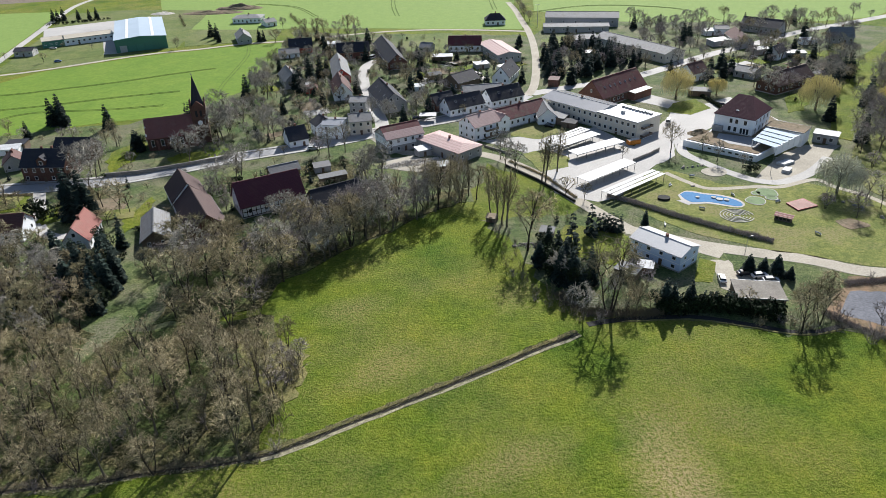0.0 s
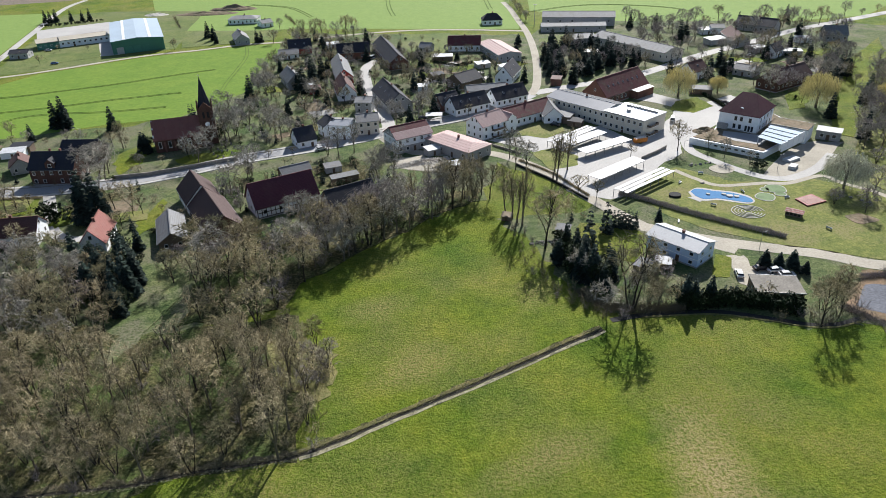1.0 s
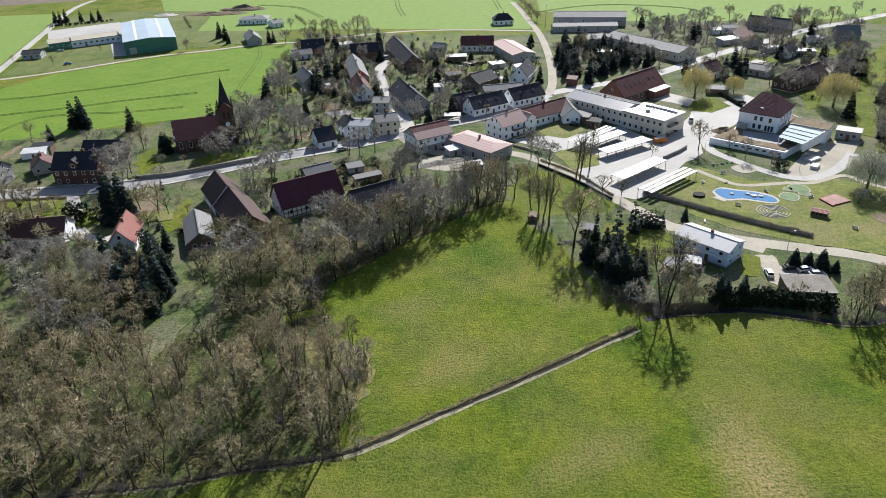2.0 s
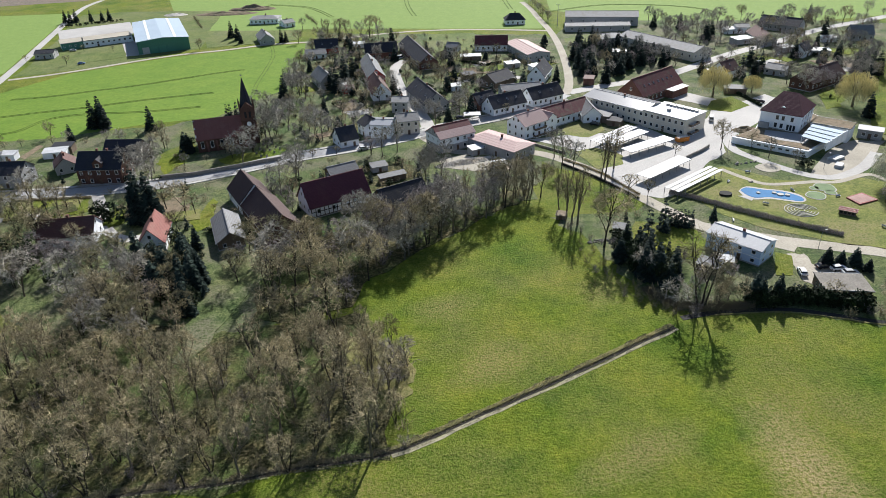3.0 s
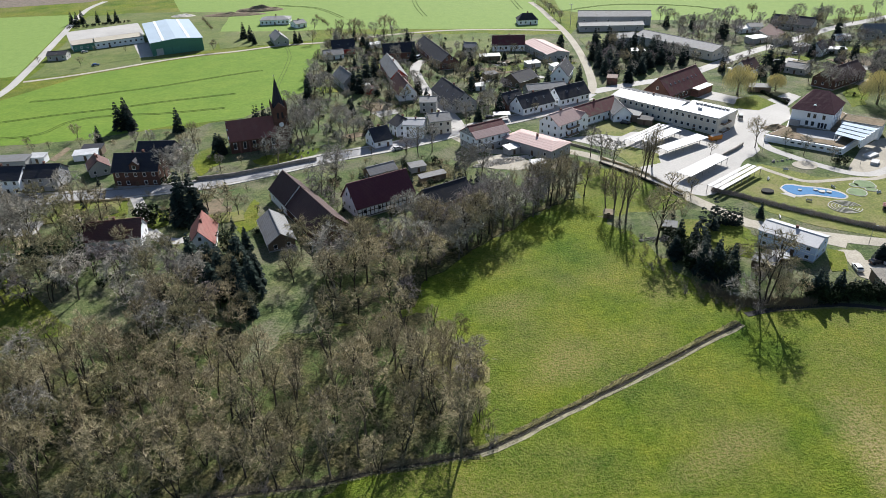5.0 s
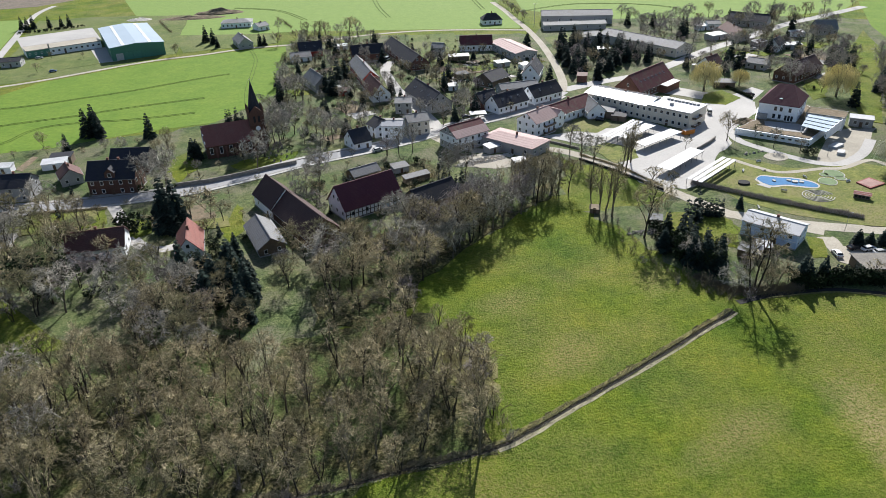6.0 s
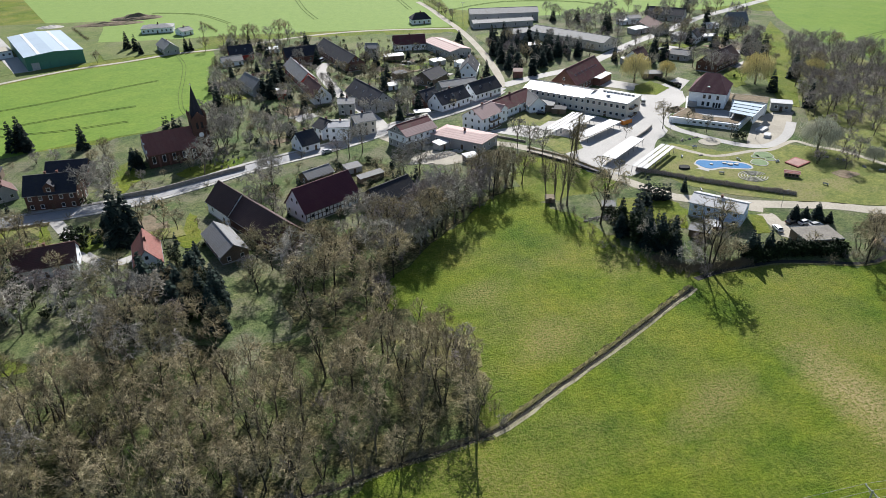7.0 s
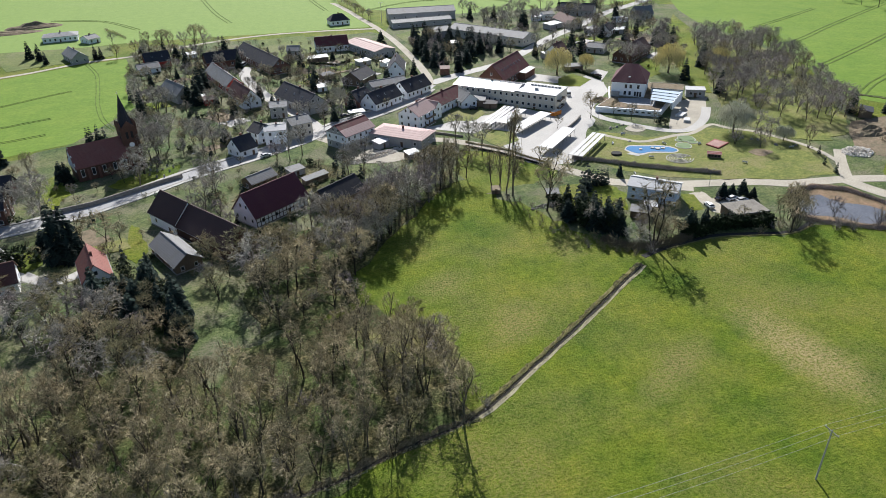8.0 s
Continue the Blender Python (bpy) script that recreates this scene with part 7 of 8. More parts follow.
shed(-77.2, 350.6, 10, 7.0, 4.0, 2.4, M_BROWNW, M_TARP, "garden hut with pale roof")
shed(-72.4, 344.9, 10, 6.0, 5.0, 2.8, M_REDW, M_ROOFBROWN, "red painted garden shed")
shed(-76.3, 448.2, 10, 8.0, 5.0, 2.6, M_WHITE, M_TARP, "white garage behind the red house")
shed(45.2, 286.5, -30, 7.0, 6.0, 3.2, M_BROWNW, M_ROOFGREY, "grey tiled garden pavilion")
shed(49.1, 280.7, -30, 6.0, 4.0, 2.4, M_BROWNW, M_ROOFDARK, "dark garden shed beside the lawn")
shed(165.7, 451.6, 10, 10.0, 6.0, 3.0, M_WHITE, M_TARP, "pale garage in the far yard")
shed(160.5, 422.4, 20, 12.0, 7.0, 3.2, M_GREYW, M_TARP, "low garage with pale roof")
shed(176.8, 398.9, 20, 9.0, 5.0, 2.8, M_GREYW, M_TARP, "low shed with pale roof")
shed(189.6, 388.6, -10, 14.0, 5.0, 2.8, M_GREYW, M_TARP, "long garden shed with pale roof")
shed(212.6, 418.9, 0, 9.0, 5.0, 2.8, M_WHITE, M_TARP, "white garden hut with pale roof")
shed(116.8, 321.3, -15, 10.0, 5.0, 2.6, M_BROWNW, M_ROOFGREY, "low timber shed in the garden")
shed(119.3, 351.2, 10, 9.0, 6.0, 2.8, M_GREYW, M_TARP, "pale garage behind the willow")
shed(87.7, 321.4, 40, 13.0, 6.0, 3.6, M_BRICK, M_TARP, "canopy with pale roof beside the barn")
shed(45.7, 158.6, -40, 6.0, 4.0, 2.2, M_BROWNW, M_ROOFGREY, "weathered garden hut behind the house")
shed(11.0, 193.1, -20, 3.0, 2.2, 1.6, M_BROWNW, M_WOODSTACK, "small weathered field hut")
shed(27.0, 182.3, -20, 4.0, 3.0, 2.0, M_BROWNW, M_ROOFGREY, "small hut with grey roof")
shed(50.9, 160.7, -20, 4.0, 3.0, 2.0, M_BROWNW, M_TARP, "small hut with pale roof")
shed(190.6, 200.4, 40, 8.0, 5.0, 3.0, M_BROWNW, M_ROOFDARK, "dark works shed in the yard")
shed(51.1, 344.9, -20, 5.0, 5.0, 3.4, M_BRICK, M_ROOFBROWN, "little brick transformer house")
shed(80.0, 402.0, 0, 9.0, 5.0, 3.0, M_GREYW, M_TARP, "pale shed behind the conifers")
power_pole(11.5, 56.4, 12.0, 267.8)
power_pole(-63.5, 59.3, 12.0, 267.8)
side = pose(0, 0, 0, 0, 0, 267.8) @ Vector((1, 0, 0))
for o in (-1.4, 0.0, 1.4):
    cable((11.5 + side.x * o, 56.4 + side.y * o, 12.1), (-63.5 + side.x * o, 59.3 + side.y * o, 12.1), 1.2)
    cable((11.5 + side.x * o, 56.4 + side.y * o, 12.1), (86.4 + side.x * o, 53.5 + side.y * o, 12.1), 1.2)
power_pole(86.4, 53.5, 12.0, 267.8)
power_pole(59.4, 492.3, 15.0, 0.0, "telegraph_pole", "tall dark wooden telegraph pole")
lamp_post(-122.8, 230.8)
lamp_post(-85.1, 260.3)
lamp_post(-53.2, 266.1)
lamp_post(13.5, 302.2)
lamp_post(80.7, 168.1)
lamp_post(82.7, 241.8)
lamp_post(111.1, 225.0)
lamp_post(113.4, 347.6)
lamp_post(158.1, 390.5)
strip("pavement", side_lines([(-223.3, 226.7), (-198.9, 226.5), (-174.9, 227.3), (-149.4, 230.1), (-127.9, 234.4), (-106.8, 243.8), (-86.6, 254.8), (-62.4, 264.4), (-43.8, 273.3), (-31.0, 282.0)], 4.6), 1.6, 0.14, M_KERB, "pale paved footway beside the street", "pavement", curve=False, keep=False)
strip("kerb", side_lines([(-223.3, 226.7), (-198.9, 226.5), (-174.9, 227.3), (-149.4, 230.1), (-127.9, 234.4), (-106.8, 243.8), (-86.6, 254.8), (-62.4, 264.4), (-43.8, 273.3), (-31.0, 282.0)], 3.6), 0.25, 0.16, M_STONE, "granite kerb of the street", "kerb", curve=False, keep=False)
strip("pavement", side_lines([(-223.3, 226.7), (-198.9, 226.5), (-174.9, 227.3), (-149.4, 230.1), (-127.9, 234.4), (-106.8, 243.8), (-86.6, 254.8), (-62.4, 264.4), (-43.8, 273.3), (-31.0, 282.0)], -4.6), 1.6, 0.14, M_KERB, "pale paved footway beside the street", "pavement", curve=False, keep=False)
strip("kerb", side_lines([(-223.3, 226.7), (-198.9, 226.5), (-174.9, 227.3), (-149.4, 230.1), (-127.9, 234.4), (-106.8, 243.8), (-86.6, 254.8), (-62.4, 264.4), (-43.8, 273.3), (-31.0, 282.0)], -3.6), 0.25, 0.16, M_STONE, "granite kerb of the street", "kerb", curve=False, keep=False)
strip("pavement", side_lines([(-26.5, 283.7), (-18.8, 288.2), (-0.2, 297.1), (20.1, 310.0), (32.1, 323.2)], 4.6), 1.6, 0.14, M_KERB, "pale paved footway beside the street", "pavement", curve=False, keep=False)
strip("kerb", side_lines([(-26.5, 283.7), (-18.8, 288.2), (-0.2, 297.1), (20.1, 310.0), (32.1, 323.2)], 3.6), 0.25, 0.16, M_STONE, "granite kerb of the street", "kerb", curve=False, keep=False)
strip("pavement", side_lines([(-26.5, 283.7), (-18.8, 288.2), (-0.2, 297.1), (20.1, 310.0), (32.1, 323.2)], -4.6), 1.6, 0.14, M_KERB, "pale paved footway beside the street", "pavement", curve=False, keep=False)
strip("kerb", side_lines([(-26.5, 283.7), (-18.8, 288.2), (-0.2, 297.1), (20.1, 310.0), (32.1, 323.2)], -3.6), 0.25, 0.16, M_STONE, "granite kerb of the street", "kerb", curve=False, keep=False)
# ---- field tracks ----
strip("wheel_track", [(-241.7, 295.3), (-226.7, 296.0), (-218.2, 300.8), (-213.9, 314.1), (-206.6, 320.5), (-191.6, 323.0), (-169.7, 323.2), (-143.5, 328.3)], 0.38, 0.045, M_TRAM, "dark wheel track in the young crop", "track", ragged=0.3, keep=False)
strip("wheel_track", [(-241.8, 297.1), (-227.1, 297.7), (-219.7, 301.9), (-215.5, 315.0), (-207.3, 322.1), (-191.7, 324.8), (-169.9, 325.0), (-143.9, 330.1)], 0.38, 0.045, M_TRAM, "dark wheel track in the young crop", "track", ragged=0.3, keep=False)
strip("wheel_track", [(-249.9, 352.5), (-231.0, 356.4), (-213.0, 363.7), (-186.2, 374.7), (-159.0, 390.1), (-138.5, 400.0)], 0.38, 0.045, M_TRAM, "dark wheel track in the young crop", "track", ragged=0.3, keep=False)
strip("wheel_track", [(-250.3, 354.3), (-231.5, 358.1), (-213.6, 365.3), (-187.0, 376.3), (-159.8, 391.7), (-139.2, 401.6)], 0.38, 0.045, M_TRAM, "dark wheel track in the young crop", "track", ragged=0.3, keep=False)
strip("wheel_track", [(-248.9, 318.3), (-226.0, 327.0), (-201.3, 334.2), (-176.2, 343.7), (-143.8, 352.9)], 0.38, 0.045, M_TRAM, "dark wheel track in the young crop", "track", ragged=0.3, keep=False)
strip("wheel_track", [(-249.5, 320.0), (-226.6, 328.7), (-201.8, 335.9), (-176.8, 345.4), (-144.3, 354.6)], 0.38, 0.045, M_TRAM, "dark wheel track in the young crop", "track", ragged=0.3, keep=False)
strip("wheel_track", [(-136.5, 462.1), (-129.3, 432.6), (-126.7, 397.6), (-125.3, 367.4), (-121.8, 340.6), (-115.3, 321.0)], 0.38, 0.045, M_TRAM, "dark wheel track in the young crop", "track", ragged=0.3, keep=False)
strip("wheel_track", [(-134.8, 462.5), (-127.5, 432.9), (-124.9, 397.8), (-123.5, 367.6), (-120.0, 341.0), (-113.6, 321.5)], 0.38, 0.045, M_TRAM, "dark wheel track in the young crop", "track", ragged=0.3, keep=False)
strip("wheel_track", [(254.2, 312.8), (282.4, 322.2), (327.6, 342.7), (427.8, 383.9)], 0.8, 0.045, M_TRAM, "dark wheel track in the young crop", "track", ragged=0.3, keep=False)
strip("wheel_track", [(253.3, 315.6), (281.2, 325.0), (326.5, 345.4), (426.7, 386.7)], 0.8, 0.045, M_TRAM, "dark wheel track in the young crop", "track", ragged=0.3, keep=False)
strip("wheel_track", [(238.5, 267.9), (274.6, 282.0), (333.7, 306.2), (495.4, 374.4)], 0.9, 0.045, M_TRAM, "dark wheel track in the young crop", "track", ragged=0.3, keep=False)
strip("wheel_track", [(237.4, 270.7), (273.5, 284.8), (332.6, 309.0), (494.2, 377.2)], 0.9, 0.045, M_TRAM, "dark wheel track in the young crop", "track", ragged=0.3, keep=False)
strip("wheel_track", [(215.8, 221.6), (231.7, 230.6), (252.9, 239.5), (367.7, 283.0)], 0.9, 0.045, M_TRAM, "dark wheel track in the young crop", "track", ragged=0.3, keep=False)
strip("wheel_track", [(214.3, 224.3), (230.4, 233.3), (251.8, 242.3), (366.7, 285.8)], 0.9, 0.045, M_TRAM, "dark wheel track in the young crop", "track", ragged=0.3, keep=False)
strip("wheel_track", [(276.7, 359.5), (313.0, 372.1), (364.8, 392.2)], 0.8, 0.045, M_TRAM, "dark wheel track in the young crop", "track", ragged=0.3, keep=False)
strip("wheel_track", [(275.7, 362.3), (312.0, 374.9), (363.7, 395.0)], 0.8, 0.045, M_TRAM, "dark wheel track in the young crop", "track", ragged=0.3, keep=False)
strip("wheel_track", [(-40.6, 549.8), (-47.5, 602.3), (-53.4, 699.0)], 0.8, 0.045, M_TRAM, "dark wheel track in the young crop", "track", ragged=0.3, keep=False)
strip("wheel_track", [(-43.6, 549.5), (-50.5, 602.0), (-56.4, 698.8)], 0.8, 0.045, M_TRAM, "dark wheel track in the young crop", "track", ragged=0.3, keep=False)
strip("wheel_track", [(35.9, 564.5), (35.1, 613.9), (37.3, 678.1)], 0.8, 0.045, M_TRAM, "dark wheel track in the young crop", "track", ragged=0.3, keep=False)
strip("wheel_track", [(32.9, 564.4), (32.1, 613.9), (34.3, 678.2)], 0.8, 0.045, M_TRAM, "dark wheel track in the young crop", "track", ragged=0.3, keep=False)
strip("wheel_track", [(-170.8, 625.2), (-133.8, 604.0), (-107.7, 556.1)], 0.8, 0.045, M_TRAM, "dark wheel track in the young crop", "track", ragged=0.3, keep=False)
strip("wheel_track", [(-169.3, 627.8), (-131.6, 606.0), (-105.1, 557.5)], 0.8, 0.045, M_TRAM, "dark wheel track in the young crop", "track", ragged=0.3, keep=False)
strip("wheel_track", [(54.0, 542.4), (112.4, 568.5), (170.9, 544.2), (185.2, 496.1)], 0.6, 0.045, M_TRAM, "dark wheel track in the young crop", "track", ragged=0.3, keep=False)
strip("wheel_track", [(53.0, 544.7), (112.4, 571.0), (172.7, 546.0), (187.6, 496.8)], 0.6, 0.045, M_TRAM, "dark wheel track in the young crop", "track", ragged=0.3, keep=False)
strip("field_path", [(235.4, 270.6), (224.4, 251.1), (214.4, 236.8), (213.1, 225.9), (220.3, 214.4), (233.6, 188.6)], 3.0, 0.05, M_LITTER, "dark earth path round the field corner", "path", ragged=0.3, keep=False)
sheet("lawn", [(261.7, 424.8), (234.5, 363.2), (188.9, 304.8), (154.5, 255.3), (149.6, 262.9), (176.6, 311.0), (216.5, 372.7)], 0.035, M_MEADOW, "wide green lawn behind the villa", "lawn", wobble=1.0)
sheet("park_floor", [(137.8, 225.4), (138.7, 206.2), (141.5, 192.3), (153.5, 184.5), (166.7, 187.8), (183.8, 203.6), (199.1, 226.7), (219.3, 259.6), (239.0, 298.2), (245.1, 327.0), (232.5, 342.2), (211.1, 339.5), (187.6, 305.4), (163.4, 267.2), (149.5, 242.7)], 0.03, M_LAWN, "thin grass under the bare park trees", "ground", wobble=1.5)
sheet("edge_floor", [(-76, 141), (-63, 139), (-52, 148), (-44, 165), (-24.5, 184), (-8.5, 200), (4, 208), (4, 219), (-8, 214), (-26, 206), (-50, 195), (-64, 186), (-78, 165)], 0.04, M_LITTER, "leaf litter under the trees at the meadow edge, shade in its dark tones", "ground", wobble=1.5)
sheet("clearing", [(-136.7, 165.2), (-127.7, 163.4), (-122.9, 149.8), (-123.0, 137.1), (-127.5, 127.8), (-131.0, 127.1)], 0.05, M_GARDEN, "sunlit rough grass clearing in the grove", "ground", wobble=0.8, keep=True)
sheet("clearing", [(-81.3, 169.7), (-76.2, 167.5), (-83.1, 142.4), (-86.7, 123.9), (-90.9, 125.6), (-88.7, 144.8)], 0.05, M_GARDEN, "sunlit strip of rough grass between trees", "ground", wobble=0.8, keep=True)
sheet("farm_yard", [(-76, 224), (-66, 241), (-45, 248), (-31, 238), (-32, 221), (-46, 217), (-56, 222)], 0.045, M_LITTER, "worn brown farm yard behind the barns", "ground", wobble=1.2)
# ---- plants ----
oak = tagged(bare_tree(1, 15, 11, 165, 7, 0.037, M_BARKD, M_TWIG, spread=0.40, crown_from=0.3, name="oak"), "tall leafless tree with fine beige-brown twigs", "tree")
ash = tagged(bare_tree(2, 17, 10, 115, 7, 0.037, M_BARK, M_TWIG, spread=0.26, crown_from=0.28, name="ash"), "slender leafless tree with pale brown twigs", "tree")
alder = tagged(bare_tree(3, 14, 12, 130, 7, 0.037, M_BARKD, M_TWIG, stems=3, spread=0.34, crown_from=0.3, name="alder"), "leafless many-stemmed tree with brown twigs", "tree")
birch = tagged(bare_tree(4, 13, 12, 135, 7, 0.037, M_BARKD, M_TWIGO, stems=2, spread=0.42, crown_from=0.2, name="hornbeam"), "leafless tree with olive budding twigs", "tree")
linden = tagged(bare_tree(17, 14, 11, 140, 7, 0.042, M_BARK, M_TWIGG, spread=0.44, crown_from=0.22, name="linden"), "broad leafless tree with silvery grey twigs", "tree")
dead_ash = tagged(bare_tree(20, 17, 9, 50, 4, 0.032, M_BARKD, M_TWIG, spread=0.17, crown_from=0.35, name="pole_stage_tree"), "thin tall leafless tree with few branches", "tree")
small_oak = tagged(bare_tree(5, 10, 8, 95, 6, 0.046, M_BARKD, M_TWIG, spread=0.46, crown_from=0.2, name="garden_tree"), "small leafless garden tree with dense crown", "tree")
small_ash = tagged(bare_tree(6, 11, 9, 90, 6, 0.042, M_BARK, M_TWIGG, spread=0.36, crown_from=0.3, name="maple"), "small leafless tree with grey twigs", "tree")
fruit = tagged(bare_tree(7, 6, 6, 45, 4, 0.038, M_BARKD, M_TWIG, spread=0.5, crown_from=0.25, name="fruit_tree"), "low leafless fruit tree in a garden", "tree")
plum = tagged(bare_tree(18, 8, 9, 105, 6, 0.040, M_BARKD, M_TWIGR, stems=3, spread=0.5, crown_from=0.15, name="plum_tree"), "leafless tree with dense purple-grey crown", "tree")
beech = tagged(bare_tree(22, 14, 11, 140, 6, 0.046, M_BARK, M_TWIGR, spread=0.46, crown_from=0.22, name="beech"), "broad leafless park tree with purple-grey crown", "tree")
poplar = tagged(bare_tree(8, 20, 16, 110, 5, 0.032, M_BARK, M_TWIG, spread=0.13, crown_from=0.25, name="poplar"), "tall narrow leafless poplar tree", "tree")
bush = tagged(shrub(9, 3.2, 4, 14, 170, 0.034, M_BARK, M_TWIG), "leafless thicket shrub with brown stems", "shrub")
bush_red = tagged(shrub(10, 3.5, 4, 16, 180, 0.034, M_BARKD, M_TWIGR, name="dogwood"), "leafless shrub with reddish stems", "shrub")
bush_olive = tagged(shrub(11, 4, 4.5, 16, 190, 0.034, M_BARK, M_TWIGO, name="hazel"), "leafless olive-brown hazel shrub", "shrub")
spruce = tagged(conifer(12, 13, 5.8, 17, 8), "dark green spruce with drooping boughs", "conifer")
thuja = tagged(conifer(13, 7, 2.7, 10, 5, name="thuja", bare=0.01), "narrow dark evergreen thuja column", "conifer")
pine = tagged(conifer(14, 10, 6.5, 13, 8, name="pine", bare=0.2), "dark broad pine with open crown", "conifer")
laurel = tagged(leafy(15, 2.8, 3.2, 260, M_IVY), "dense dark evergreen garden bush", "shrub")
ivy_tree = tagged(leafy(21, 9, 7, 800, M_IVY, name="ivy_clad_tree"), "tall tree thickly clad in dark ivy", "tree")
willow_tree = tagged(willow(16, 12, 12, 2000, M_WILLOW), "weeping willow with yellow spring strands", "tree")
cherry = tagged(willow(23, 10, 11, 2200, M_BLOSSOM, "pale_willow"), "round tree in pale grey-green catkins", "tree")
NEAR = [oak, ash, alder, birch, dead_ash, ash, dead_ash, ash, oak]
SHRUBS = [bush, bush_red, bush_olive]
scatter(21, [(-40.3, 94.3), (-57.8, 91.3), (-69.6, 88.8), (-99.5, 85.5), (-124.5, 84.3), (-142.0, 94.5), (-139.1, 118.1), (-122.9, 129.4), (-104.0, 125.3), (-93.6, 123.8), (-81.9, 121.9), (-73.3, 128.9), (-63.9, 135.5), (-47.6, 132.4), (-39.5, 114.6)], 4.7, NEAR, 0.65, 1.05, "trees of the wood")
scatter(22, [(-40.3, 94.3), (-57.8, 91.3), (-69.6, 88.8), (-99.5, 85.5), (-124.5, 84.3), (-142.0, 94.5), (-139.1, 118.1), (-122.9, 129.4), (-104.0, 125.3), (-93.6, 123.8), (-81.9, 121.9), (-73.3, 128.9), (-63.9, 135.5), (-47.6, 132.4), (-39.5, 114.6)], 5.2, SHRUBS, 0.6, 1.3, "undergrowth of the wood")
scatter(31, [(-123.7, 147.8), (-120.2, 165.9), (-111.0, 168.9), (-97.2, 160.2), (-93.1, 144.2), (-94.3, 133.3), (-104.0, 131.1), (-115.6, 134.0)], 4.6, [birch, small_oak, alder, bush_olive, linden], 0.7, 1.0, "copse behind the gardens")
scatter(32, [(-75.1, 142.8), (-75.5, 161.0), (-60.4, 185.4), (-51.6, 193.8), (-39.4, 184.2), (-29.5, 186.2), (-25.1, 182.1), (-44.9, 163.9), (-52.9, 145.5), (-63.2, 139.0)], 5.0, [small_oak, plum, alder, bush_red, linden, oak], 0.9, 1.35, "trees along the meadow edge")
scatter(23, [(-47.7, 165.3), (-37.8, 172.1), (-23.3, 186.2), (-9.2, 198.7), (2.9, 206.3), (3.8, 219.4), (-7.1, 213.2), (-21.8, 202.3), (-37.3, 188.1), (-47.8, 177.9)], 4.2, [beech, alder, linden, oak, plum, linden, small_oak, spruce, small_ash], 0.85, 1.35, "trees along the meadow edge")
scatter(33, [(-181.3, 132.1), (-161.7, 142.3), (-141.7, 136.3), (-124.6, 128.7), (-110.5, 116.0), (-116.5, 85.9), (-135.6, 75.3)], 6.5, [birch, ash, small_oak, linden, bush], 0.7, 1.0, "trees of the western grove")
scatter(34, [(-175.5, 150.7), (-211.8, 214.6), (-179.4, 211.9), (-159.6, 201.8), (-150.7, 185.8), (-130.7, 173.9), (-131.2, 158.7), (-150.7, 154.4)], 5.2, [small_oak, linden, bush, laurel, plum, birch], 0.9, 1.4, "trees of the western gardens")
scatter(24, [(-107.6, 157.0), (-93.5, 149.2), (-95.6, 165.1), (-105.4, 178.8), (-115.3, 177.8), (-118.8, 173.1)], 4.0, [spruce, pine, laurel, laurel, spruce], 0.7, 1.2, "dark evergreens of the overgrown garden")
scatter(35, [(-128.3, 147.6), (-109.3, 139.0), (-102.9, 145.9), (-117.8, 169.8), (-129.0, 173.8), (-133.6, 164.7)], 5.0, [small_oak, birch, plum, bush_olive, linden], 0.9, 1.2, "bare trees of the overgrown garden")
plant(oak, 20.3, 173.5, 1.38, 315)
plant(poplar, 14.0, 190.9, 0.95, 207)
plant(poplar, 15.4, 188.9, 1.05, 285)
plant(poplar, 12.8, 193.8, 0.9, 130)
plant(poplar, 10.8, 196.3, 0.80, 28)
plant(alder, 36.8, 140.0, 1.6, 280)
plant(poplar, -18.5, 200.5, 0.80, 35)
plant(poplar, 4.2, 212.5, 0.80, 155)
plant(poplar, 1.0, 210.5, 0.85, 37)
plant(poplar, -2.5, 209.5, 0.90, 267)
plant(poplar, -6.0, 207.0, 0.80, 138)
plant(poplar, -9.5, 206.0, 0.90, 8)
plant(poplar, -14.0, 203.5, 0.85, 202)
plant(linden, 30.3, 138.4, 0.75, 282)
plant(ash, 43.6, 140.4, 0.5, 183)
plant(alder, 41.2, 140.0, 0.5, 345)
plant(birch, 35.1, 143.4, 0.45, 55)
plant(bush_olive, 46.5, 149.5, 1.40, 110)
plant(bush_olive, 31.9, 167.8, 0.99, 66)
plant(bush, 33.0, 151.5, 1.12, 242)
plant(plum, 38.6, 161.3, 0.65, 310)
plant(fruit, 43.4, 155.2, 0.80, 240)
plant(bush, 44.8, 166.8, 0.97, 98)
plant(plum, 38.5, 148.2, 0.65, 281)
plant(plum, 41.0, 151.5, 0.65, 77)
plant(bush_olive, 46.5, 150.0, 1.00, 267)
plant(plum, 49.5, 153.0, 0.65, 343)
plant(fruit, 36.0, 158.0, 0.80, 302)
plant(bush_olive, 44.5, 147.0, 1.40, 15)
plant(bush, 53.0, 151.5, 0.94, 198)
plant(fruit, 40.5, 164.5, 0.80, 218)
plant(plum, 47.5, 159.5, 0.65, 295)
plant(bush, 52.3, 160.6, 1.20, 130)
plant(birch, 40.0, 149.8, 0.45, 155)
plant(small_oak, 47.4, 141.7, 0.6, 340)
plant(bush, 39.9, 139.5, 1.20, 20)
plant(bush_red, 34.0, 137.3, 1.20, 130)
plant(bush, 26.9, 145.0, 1.20, 340)
plant(small_ash, 26.2, 155.9, 0.90, 115)
plant(spruce, 25.9, 170.7, 0.78, 226)
plant(spruce, 27.5, 164.8, 0.88, 25)
plant(spruce, 29.1, 160.2, 0.90, 175)
